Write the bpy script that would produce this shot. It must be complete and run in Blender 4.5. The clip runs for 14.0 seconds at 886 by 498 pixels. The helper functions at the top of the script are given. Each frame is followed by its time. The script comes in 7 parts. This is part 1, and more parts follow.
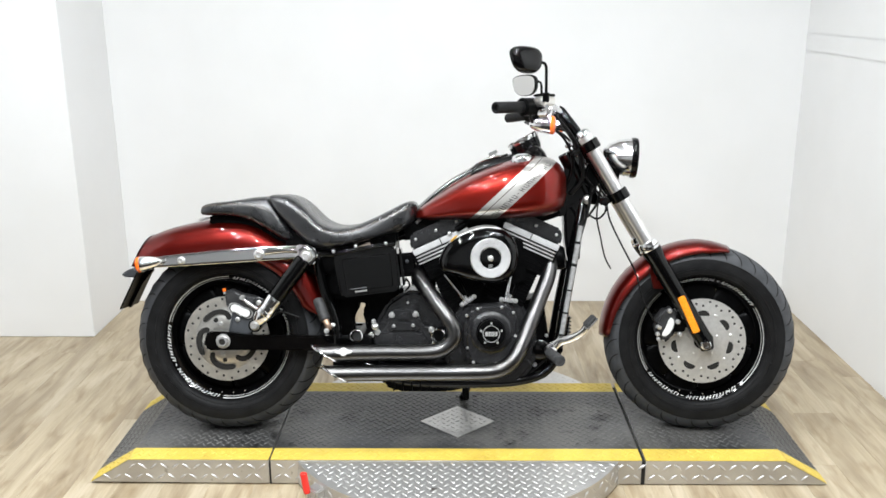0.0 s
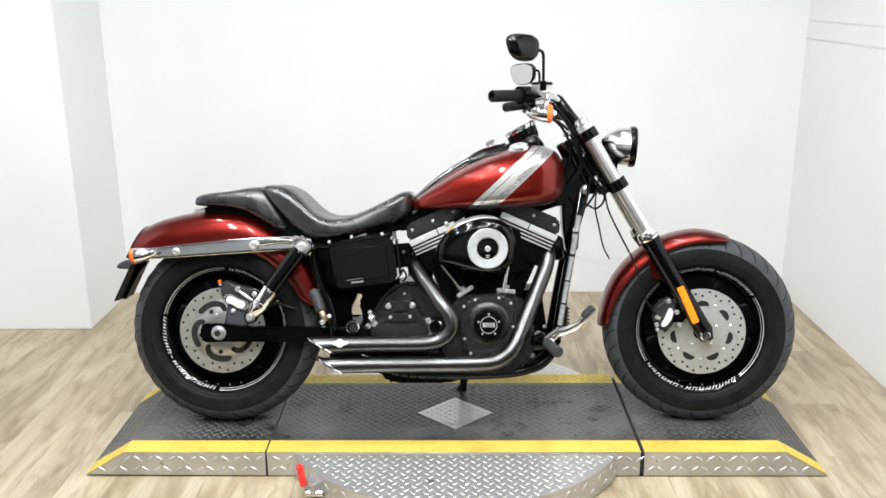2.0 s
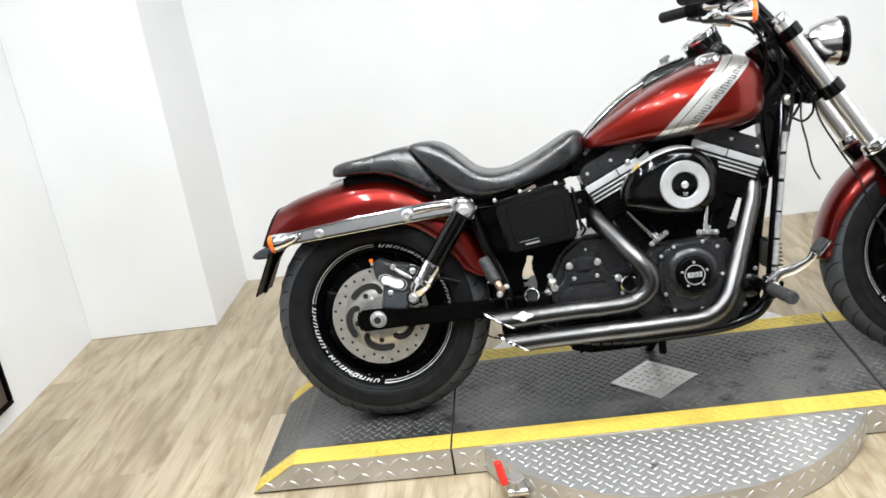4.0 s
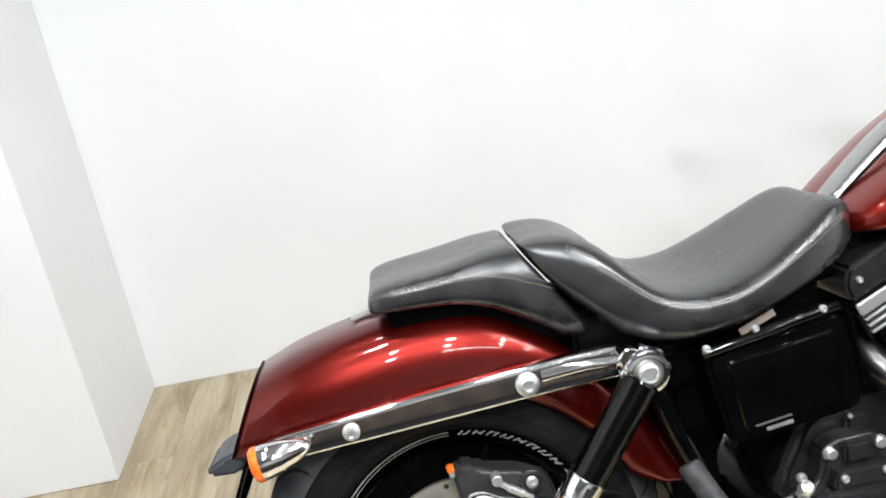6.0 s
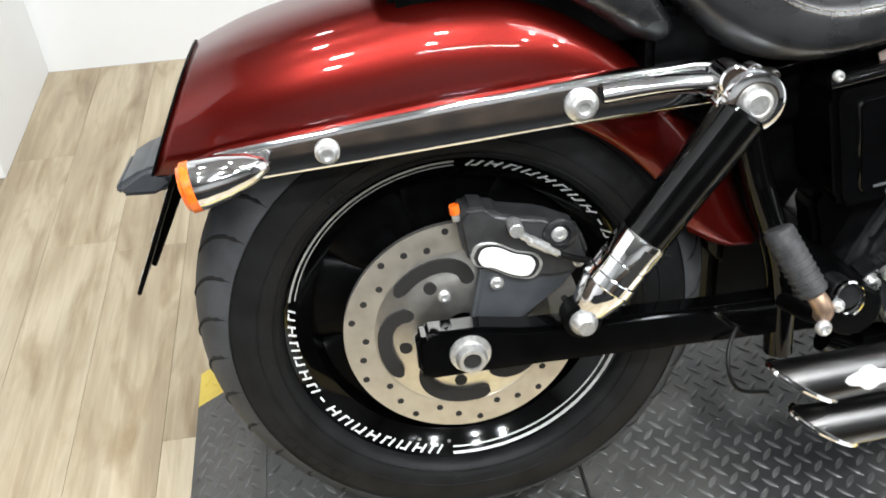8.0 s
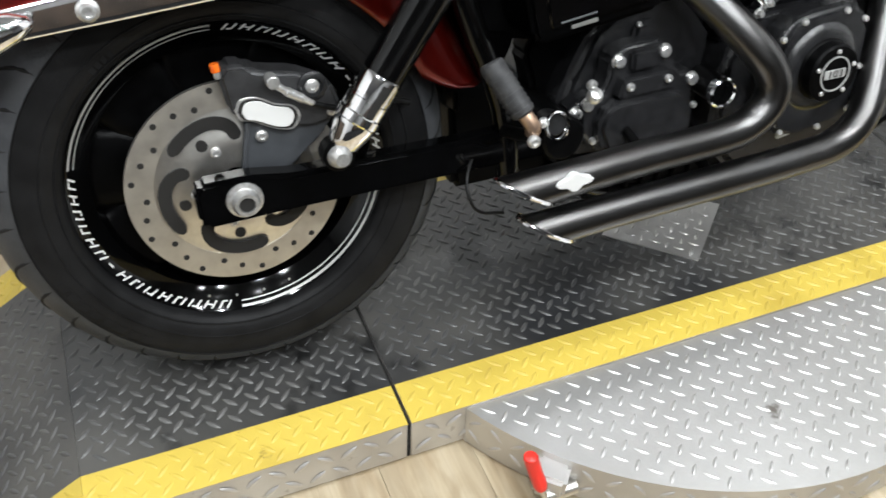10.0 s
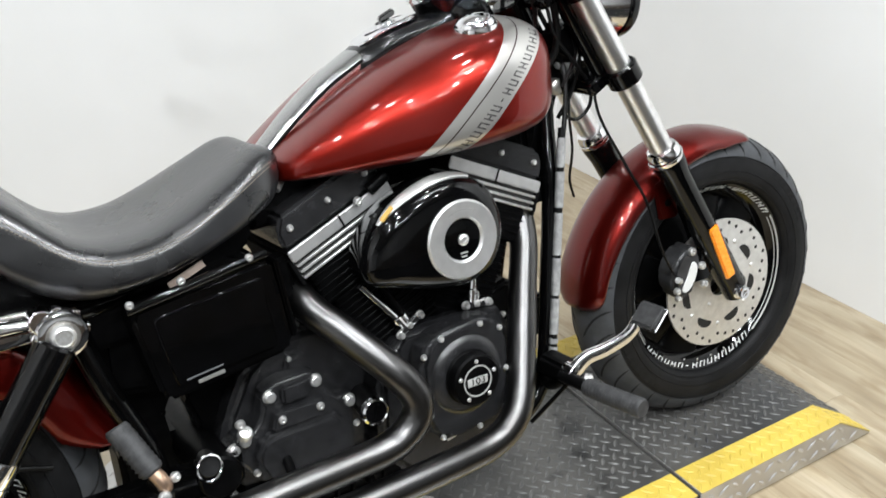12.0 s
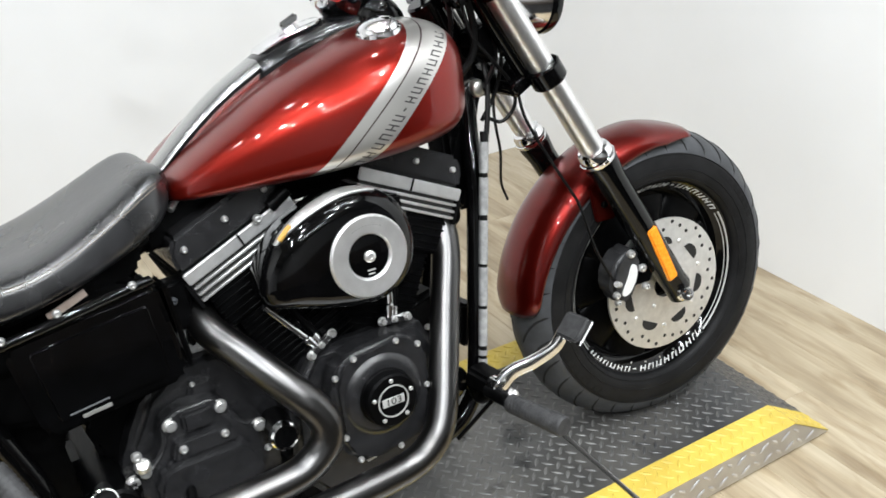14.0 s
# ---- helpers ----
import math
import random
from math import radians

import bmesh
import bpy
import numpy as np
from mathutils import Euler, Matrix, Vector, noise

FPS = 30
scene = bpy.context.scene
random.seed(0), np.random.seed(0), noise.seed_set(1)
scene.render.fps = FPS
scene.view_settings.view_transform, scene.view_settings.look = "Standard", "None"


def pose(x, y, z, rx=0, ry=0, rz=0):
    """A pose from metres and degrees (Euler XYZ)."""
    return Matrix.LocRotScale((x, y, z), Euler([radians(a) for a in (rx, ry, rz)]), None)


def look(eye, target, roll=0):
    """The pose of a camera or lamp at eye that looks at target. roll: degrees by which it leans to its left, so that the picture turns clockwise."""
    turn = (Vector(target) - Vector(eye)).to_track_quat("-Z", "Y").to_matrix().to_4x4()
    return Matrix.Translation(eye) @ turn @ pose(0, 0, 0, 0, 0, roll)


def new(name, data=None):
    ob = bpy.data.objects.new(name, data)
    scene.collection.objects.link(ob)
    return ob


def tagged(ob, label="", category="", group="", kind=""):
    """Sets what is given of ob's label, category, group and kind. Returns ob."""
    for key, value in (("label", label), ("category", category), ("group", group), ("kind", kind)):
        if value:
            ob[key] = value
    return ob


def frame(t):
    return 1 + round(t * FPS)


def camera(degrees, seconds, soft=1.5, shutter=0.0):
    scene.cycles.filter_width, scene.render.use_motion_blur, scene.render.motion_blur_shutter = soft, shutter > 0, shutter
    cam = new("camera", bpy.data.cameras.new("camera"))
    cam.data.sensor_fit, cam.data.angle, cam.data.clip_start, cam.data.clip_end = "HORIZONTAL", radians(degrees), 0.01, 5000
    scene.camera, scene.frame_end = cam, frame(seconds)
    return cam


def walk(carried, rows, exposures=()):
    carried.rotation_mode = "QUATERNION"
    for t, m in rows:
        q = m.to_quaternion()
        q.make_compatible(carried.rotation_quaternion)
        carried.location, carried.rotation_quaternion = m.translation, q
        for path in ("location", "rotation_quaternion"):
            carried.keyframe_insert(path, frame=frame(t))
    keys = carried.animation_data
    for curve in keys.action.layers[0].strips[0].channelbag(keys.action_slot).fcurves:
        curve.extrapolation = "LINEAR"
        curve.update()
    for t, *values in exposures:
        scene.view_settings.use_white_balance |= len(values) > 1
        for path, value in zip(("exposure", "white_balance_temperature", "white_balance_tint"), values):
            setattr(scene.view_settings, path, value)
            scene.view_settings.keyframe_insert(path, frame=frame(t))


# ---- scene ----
cam = camera(53.0, 14.0, 1.6, 0.2)
PATH = [
    (0, (-0.033, -2.942, 1.55), (-0.056, -1.016, 1.008), -0.2),
    (0.5, (-0.025, -2.94, 1.54), (-0.061, -1.015, 0.999), -0.3),
    (1, (-0.027, -2.934, 1.539), (-0.051, -1.011, 0.99), -0.4),
    (1.5, (-0.024, -2.931, 1.534), (-0.044, -1.008, 0.985), -0.4),
    (2, (-0.017, -2.917, 1.539), (-0.044, -0.997, 0.979), -0.4),
    (2.5, (0.001, -2.919, 1.538), (-0.104, -1.026, 0.901), -2.8),
    (3, (0.009, -2.854, 1.517), (-0.229, -0.959, 0.924), -2.5),
    (3.5, (-0.17, -2.734, 1.536), (-0.403, -0.837, 0.949), -6.6),
    (3.7, (-0.253, -2.657, 1.499), (-0.466, -0.765, 0.887), -7.9),
    (5.8, (-0.764, -1.316, 1.398), (-0.766, 0.536, 0.642), -9.8),
    (6, (-0.815, -1.199, 1.401), (-0.738, 0.657, 0.66), -9.7),
    (6.5, (-0.897, -0.974, 1.366), (-0.77, 0.846, 0.547), -2.8),
    (7, (-0.902, -0.832, 1.324), (-0.834, 0.946, 0.412), -2.7),
    (7.5, (-0.914, -0.811, 1.239), (-0.844, 0.824, 0.09), -1.5),
    (7.7, (-0.914, -0.825, 1.213), (-0.807, 0.74, -0.028), -1.9),
    (9.8, (-0.948, -1.038, 1.193), (-0.417, 0.328, -0.169), 2.1),
    (10, (-0.936, -1.068, 1.195), (-0.333, 0.273, -0.162), 3.0),
    (10.5, (-0.825, -1.091, 1.222), (-0.105, 0.252, -0.073), 1.8),
    (11, (-0.696, -1.142, 1.253), (0.097, 0.252, 0.057), 1.2),
    (11.5, (-0.644, -1.181, 1.316), (0.231, 0.287, 0.278), -0.1),
    (12, (-0.631, -1.213, 1.367), (0.336, 0.285, 0.46), 1.3),
    (12.5, (-0.642, -1.211, 1.392), (0.394, 0.304, 0.597), 2.1),
    (13, (-0.677, -1.209, 1.401), (0.378, 0.317, 0.654), 0.2),
    (13.5, (-0.615, -1.199, 1.39), (0.382, 0.285, 0.495), -2.2),
    (14, (-0.454, -1.225, 1.39), (0.487, 0.262, 0.441), -0.3),
]
walk(cam, [(t, look(eye, target, roll)) for t, eye, target, roll in PATH],
     [(0, -0.5), (3.7, -0.45), (6.0, -0.45), (7.0, -0.4), (7.7, -0.28), (9.8, -0.68), (10.5, -0.82), (11.2, -0.82), (12.4, -0.55), (14.0, -0.53)])

# ---- world, lights, exposure ----
world = bpy.data.worlds.new("world")
scene.world = world
world.use_nodes = True
world.node_tree.nodes["Background"].inputs[0].default_value = (0.9, 0.95, 1.0, 1)
world.node_tree.nodes["Background"].inputs[1].default_value = 0.3

SPOT, TUBE = 16.6, 36.0
LEFT, RIGHT, BACK, FRONT, TOP = -2.33, 1.70, 1.545, -4.6, 2.9
LEAN, SHIFT, DECK = 12.0, -0.077, 0.09


def area_lamp(name, m, power, sx, sy=None, color=(0.95, 0.985, 1.0)):
    data = bpy.data.lights.new(name, "AREA")
    data.shape = "RECTANGLE" if sy else "DISK"
    data.size = sx
    if sy:
        data.size_y = sy
    data.energy, data.color = power, color
    ob = new(name, data)
    ob.matrix_world = m
    return ob


# ---- materials ----
def material(name, color, rough=0.5, metal=0.0, second=None, scale=8.0, detail=4.0, amount=(0.35, 0.65), bump=0.0,
             bump_scale=60.0, coat=0.0, rough_var=0.0, spec=0.5, stretch=(1, 1, 1)):
    m = bpy.data.materials.new(name)
    m.use_nodes = True
    nt = m.node_tree
    b = nt.nodes["Principled BSDF"]
    b.inputs["Base Color"].default_value = (*color, 1)
    b.inputs["Roughness"].default_value = rough
    b.inputs["Metallic"].default_value = metal
    b.inputs["Coat Weight"].default_value = coat
    b.inputs["Coat Roughness"].default_value = 0.03
    b.inputs["Specular IOR Level"].default_value = spec
    co = nt.nodes.new("ShaderNodeTexCoord")
    mp = nt.nodes.new("ShaderNodeMapping")
    mp.inputs["Scale"].default_value = stretch
    nt.links.new(co.outputs["Object"], mp.inputs["Vector"])
    n = nt.nodes.new("ShaderNodeTexNoise")
    n.inputs["Scale"].default_value, n.inputs["Detail"].default_value = scale, detail
    nt.links.new(mp.outputs[0], n.inputs["Vector"])
    if second:
        ramp = nt.nodes.new("ShaderNodeValToRGB")
        ramp.color_ramp.elements[0].position, ramp.color_ramp.elements[1].position = amount
        ramp.color_ramp.elements[0].color, ramp.color_ramp.elements[1].color = (*color, 1), (*second, 1)
        nt.links.new(n.outputs["Fac"], ramp.inputs[0])
        nt.links.new(ramp.outputs[0], b.inputs["Base Color"])
    if rough_var:
        r = nt.nodes.new("ShaderNodeMapRange")
        r.inputs["To Min"].default_value, r.inputs["To Max"].default_value = max(0.02, rough - rough_var), rough + rough_var
        nt.links.new(n.outputs["Fac"], r.inputs["Value"])
        nt.links.new(r.outputs[0], b.inputs["Roughness"])
    if bump:
        n2 = nt.nodes.new("ShaderNodeTexNoise")
        n2.inputs["Scale"].default_value, n2.inputs["Detail"].default_value = bump_scale, 5.0
        nt.links.new(mp.outputs[0], n2.inputs["Vector"])
        bm = nt.nodes.new("ShaderNodeBump")
        bm.inputs["Strength"].default_value, bm.inputs["Distance"].default_value = bump, 0.002
        nt.links.new(n2.outputs["Fac"], bm.inputs["Height"])
        nt.links.new(bm.outputs[0], b.inputs["Normal"])
    return m


def tank_paint():
    """Metallic red with a silver diagonal band and a thin dark line, laid out in the tank's own metres."""
    m = material("red_tank_paint", (0.20, 0.009, 0.006), 0.34, 0.85, coat=0.6)
    nt = m.node_tree
    b = nt.nodes["Principled BSDF"]
    co = nt.nodes.new("ShaderNodeTexCoord")
    xyz = nt.nodes.new("ShaderNodeSeparateXYZ")
    nt.links.new(co.outputs["Object"], xyz.inputs[0])

    def calc(op, a, c, d=None):
        k = nt.nodes.new("ShaderNodeMath")
        k.operation = op
        for i, v in enumerate((a, c, d)):
            if v is None:
                continue
            if isinstance(v, (int, float)):
                k.inputs[i].default_value = v
            else:
                nt.links.new(v, k.inputs[i])
        return k.outputs[0]

    u = calc("SUBTRACT", xyz.outputs[0], calc("MULTIPLY", calc("SUBTRACT", xyz.outputs[2], 0.735), 1.06))

    def band(lo, hi):
        return calc("MULTIPLY", calc("GREATER_THAN", u, lo), calc("LESS_THAN", u, hi))

    flake = nt.nodes.new("ShaderNodeTexNoise")
    flake.inputs["Scale"].default_value = 1400
    red = nt.nodes.new("ShaderNodeMix")
    red.data_type = "RGBA"
    red.inputs[6].default_value, red.inputs[7].default_value = (0.165, 0.0060, 0.0028, 1), (0.245, 0.0112, 0.0050, 1)
    nt.links.new(flake.outputs["Fac"], red.inputs[0])
    last = red.outputs[2]
    for lo, hi, color in ((0.019, 0.107, (0.60, 0.585, 0.555, 1)), (0.0435, 0.0467, (0.06, 0.03, 0.03, 1))):
        mix = nt.nodes.new("ShaderNodeMix")
        mix.data_type = "RGBA"
        nt.links.new(band(lo, hi), mix.inputs[0])
        nt.links.new(last, mix.inputs[6])
        mix.inputs[7].default_value = color
        last = mix.outputs[2]
    nt.links.new(last, b.inputs["Base Color"])
    return m


RED = material("red_metallic_paint", (0.098, 0.0036, 0.0019), 0.31, 0.85, second=(0.150, 0.0060, 0.0031), scale=1400, coat=0.55)
TANK = tank_paint()
BLACK = material("gloss_black_paint", (0.001, 0.001, 0.001), 0.07, second=(0.0016, 0.0016, 0.0018), scale=30, rough_var=0.03, spec=0.32)
CONSOLEBLACK = material("gloss_black_console", (0.004, 0.004, 0.0045), 0.16, second=(0.007, 0.007, 0.0075), scale=20, rough_var=0.05, spec=0.45)
CONSOLE = material("polished_dark_console", (0.30, 0.30, 0.295), 0.22, 0.85, second=(0.25, 0.25, 0.245), scale=20, rough_var=0.03, spec=0.5, coat=1.0)
SATIN = material("satin_black_metal", (0.0012, 0.0012, 0.0013), 0.34, second=(0.0025, 0.0025, 0.0027), scale=40, bump=0.15, bump_scale=400, spec=0.06)
MATT = material("matt_black_metal", (0.002, 0.002, 0.0021), 0.8, second=(0.004, 0.004, 0.0042), scale=30, bump=0.15, bump_scale=400, spec=0.04)
WRINKLE = material("wrinkle_black_paint", (0.0100, 0.0100, 0.0107), 0.27, second=(0.0165, 0.0165, 0.0178), scale=60, bump=0.18, bump_scale=700, spec=0.58)
CHROME = material("chrome", (0.86, 0.86, 0.87), 0.06, 1.0, rough_var=0.03, scale=20)
STEEL = material("brushed_steel", (0.66, 0.64, 0.60), 0.34, 1.0, second=(0.74, 0.72, 0.68), scale=90, rough_var=0.06)
WORNSTEEL = material("worn_brake_steel", (0.62, 0.59, 0.54), 0.38, 0.92, second=(0.72, 0.69, 0.63), scale=50, rough_var=0.08)
DISC = material("ground_disc_steel", (0.80, 0.785, 0.755), 0.42, 0.82, second=(0.70, 0.685, 0.655), scale=60, rough_var=0.06)
BOLT = material("zinc_bolt", (0.78, 0.78, 0.775), 0.32, 0.8, second=(0.60, 0.59, 0.57), scale=200)
MACHINED = material("machined_aluminium", (0.86, 0.86, 0.86), 0.46, 1.0, second=(0.76, 0.76, 0.76), scale=40)
SATINCHROME = material("lamp_chrome", (0.86, 0.86, 0.86), 0.16, 1.0, rough_var=0.04, scale=20)
SATINALU = material("satin_grey_strip", (0.50, 0.50, 0.49), 0.4, 0.8, second=(0.40, 0.40, 0.39), scale=40)
FORK = material("hard_chromed_tube", (0.90, 0.895, 0.885), 0.33, 1.0, second=(0.84, 0.835, 0.825), scale=60, rough_var=0.05)
PIPE = material("graphite_coated_pipe", (0.114, 0.1125, 0.1125), 0.29, 1.0, second=(0.098, 0.095, 0.093), scale=9, detail=2.0, bump=0.03, bump_scale=900)
TYRE = material("tyre_rubber", (0.0075, 0.0075, 0.0078), 0.45, second=(0.0125, 0.0125, 0.013), scale=25, bump=0.25, bump_scale=300, spec=0.11)
# Tread is toned lighter and bluer, painting in the light it reflects.
TREAD = material("sheen_tread_rubber", (0.036, 0.0378, 0.0410), 0.56, second=(0.060, 0.0625, 0.068), scale=18, bump=0.3, bump_scale=250, spec=0.35)
GROOVE = material("groove_shade", (0.004, 0.004, 0.004), 0.9)
RUBBER = material("grip_rubber", (0.005, 0.005, 0.0053), 0.5, second=(0.011, 0.011, 0.0115), scale=60, bump=0.3, bump_scale=300, spec=0.2)
VINYL = material("black_seat_vinyl", (0.0058, 0.0060, 0.0067), 0.28, second=(0.027, 0.0272, 0.0292), scale=11, detail=9, amount=(0.42, 0.74), bump=0.16, bump_scale=110, rough_var=0.12, spec=0.95)
THREAD = material("grey_thread", (0.16, 0.135, 0.11), 0.8)
WHITE = material("white_marking", (0.66, 0.66, 0.645), 0.5)
SILVER = material("silver_marking", (0.46, 0.46, 0.45), 0.42, 0.3)
DARKMARK = material("dark_marking", (0.05, 0.045, 0.045), 0.4, coat=0.8)
ORANGE = material("orange_lens", (0.85, 0.12, 0.01), 0.18, second=(0.95, 0.20, 0.02), scale=120, coat=0.5)
AMBER = material("amber_reflector", (0.90, 0.26, 0.01), 0.22, second=(0.95, 0.36, 0.03), scale=160, coat=0.5)
COPPER = material("worn_bronze_bracket", (0.45, 0.30, 0.20), 0.4, 0.8, second=(0.25, 0.18, 0.14), scale=60)
GREY = material("grey_plastic", (0.040, 0.043, 0.048), 0.4, second=(0.06, 0.064, 0.07), scale=20)
LABEL = material("aged_label", (0.34, 0.27, 0.23), 0.6, second=(0.24, 0.18, 0.15), scale=50)
# Colour of a painted reflection of the yellow platform edge.
YGLINT = material("yellow_glint", (0.46, 0.27, 0.055), 0.45)
SLEEVE = material("grey_loom_sleeve", (0.33, 0.33, 0.325), 0.42, second=(0.20, 0.20, 0.20), scale=70, bump=0.2, bump_scale=300)
PEGRUBBER = material("worn_peg_rubber", (0.028, 0.028, 0.029), 0.55, second=(0.046, 0.046, 0.047), scale=80, bump=0.3, bump_scale=400, spec=0.3)
CASTING = material("grey_caliper_casting", (0.030, 0.030, 0.031), 0.38, 0.3, second=(0.050, 0.050, 0.052), scale=40, bump=0.2, bump_scale=400)
CABLE = material("cable_jacket", (0.003, 0.003, 0.003), 0.35, second=(0.006, 0.006, 0.006), scale=80, spec=0.18)
REDGRIP = material("red_handle", (0.75, 0.03, 0.02), 0.35, second=(0.6, 0.03, 0.02), scale=40)
MIRROR = material("mirror_glass", (0.72, 0.72, 0.72), 0.02, 1.0)
GLASS = bpy.data.materials.new("clear_glass")
GLASS.use_nodes = True
GLASS.node_tree.nodes["Principled BSDF"].inputs["Transmission Weight"].default_value = 1.0
GLASS.node_tree.nodes["Principled BSDF"].inputs["Roughness"].default_value = 0.02

DECKBLACK = material("worn_black_tread_plate", (0.020, 0.0205, 0.022), 0.38, second=(0.078, 0.0745, 0.068), scale=4, detail=10,
                     amount=(0.40, 0.68), bump=0.2, bump_scale=120, rough_var=0.12, spec=0.8)
# Lugs share the plate's paint; the lighter tone paints in their highlights.
LUGBLACK = material("highlight_tread_lugs", (0.036, 0.0365, 0.0385), 0.34, second=(0.125, 0.1225, 0.117), scale=5, detail=9, amount=(0.36, 0.68), rough_var=0.1)
YELLOW = material("yellow_safety_paint", (0.60, 0.445, 0.075), 0.45, second=(0.47, 0.335, 0.055), scale=9, detail=10, amount=(0.48, 0.80), bump=0.15, bump_scale=150)
ALU = material("tread_plate_aluminium", (0.64, 0.63, 0.615), 0.45, 0.88, second=(0.52, 0.51, 0.495), scale=6, detail=8, rough_var=0.1, bump=0.1, bump_scale=200)
# Same aluminium toned a little brighter, for the gleam on the lugs.
LUGALU = material("bright_tread_lugs", (0.69, 0.68, 0.665), 0.46, 0.85, second=(0.58, 0.57, 0.555), scale=22, detail=6, rough_var=0.1)
def stain(mat, scale, lo, hi, dark):
    """Dark blots with soft edges over a material's own colour."""
    nt = mat.node_tree
    b = nt.nodes["Principled BSDF"]
    co = nt.nodes.new("ShaderNodeTexCoord")
    n = nt.nodes.new("ShaderNodeTexNoise")
    n.inputs["Scale"].default_value, n.inputs["Detail"].default_value, n.inputs["Roughness"].default_value = scale, 6.0, 0.65
    nt.links.new(co.outputs["Object"], n.inputs["Vector"])
    r = nt.nodes.new("ShaderNodeMapRange")
    for name, v in (("From Min", lo), ("From Max", hi), ("To Min", 0.0), ("To Max", 1.0)):
        r.inputs[name].default_value = v
    nt.links.new(n.outputs["Fac"], r.inputs["Value"])
    mix = nt.nodes.new("ShaderNodeMix")
    mix.data_type = "RGBA"
    nt.links.new(r.outputs[0], mix.inputs[0])
    nt.links.new(b.inputs["Base Color"].links[0].from_socket, mix.inputs[6])
    mix.inputs[7].default_value = (*dark, 1)
    nt.links.new(mix.outputs[2], b.inputs["Base Color"])


stain(DECKBLACK, 6.5, 0.585, 0.665, (0.006, 0.006, 0.006))
stain(LUGBLACK, 6.5, 0.585, 0.665, (0.012, 0.012, 0.012))
stain(YELLOW, 26.0, 0.66, 0.74, (0.20, 0.13, 0.03))
stain(ALU, 17.0, 0.68, 0.75, (0.22, 0.20, 0.18))
# Near-black for gaps, dial and digits; also painted as shade in openings.
SHADEBLACK = material("dark_gap", (0.01, 0.009, 0.008), 0.9)
WALL = material("white_wall_paint", (0.80, 0.80, 0.80), 0.55, second=(0.76, 0.76, 0.755), scale=1.6, bump=0.06, bump_scale=180)
CEIL = material("grey_ceiling_paint", (0.32, 0.32, 0.325), 0.7, second=(0.37, 0.37, 0.37), scale=2.0, bump=0.05, bump_scale=100)
FITTING = material("white_lamp_housing", (0.75, 0.75, 0.74), 0.4, second=(0.7, 0.7, 0.68), scale=30)
# Dark grey of unseen walls that keep reflections and bounce low.
UNSEENGREY = material("unseen_grey_wall", (0.20, 0.20, 0.20), 0.6, second=(0.16, 0.16, 0.16), scale=0.8)
# Black of an unseen floor, there only for dark reflections.
UNSEENFLOOR = material("unseen_floor_black", (0.006, 0.006, 0.0065), 0.85, second=(0.012, 0.0118, 0.0115), scale=3, bump=0.3, bump_scale=300, spec=0.12)
UNSEENPALE = material("unseen_pale_wall", (0.35, 0.35, 0.345), 0.6, second=(0.30, 0.30, 0.295), scale=1.2)
PANEL = material("dark_brown_panel", (0.035, 0.028, 0.022), 0.5, second=(0.10, 0.07, 0.05), scale=7, detail=8, stretch=(1, 1, 0.3))


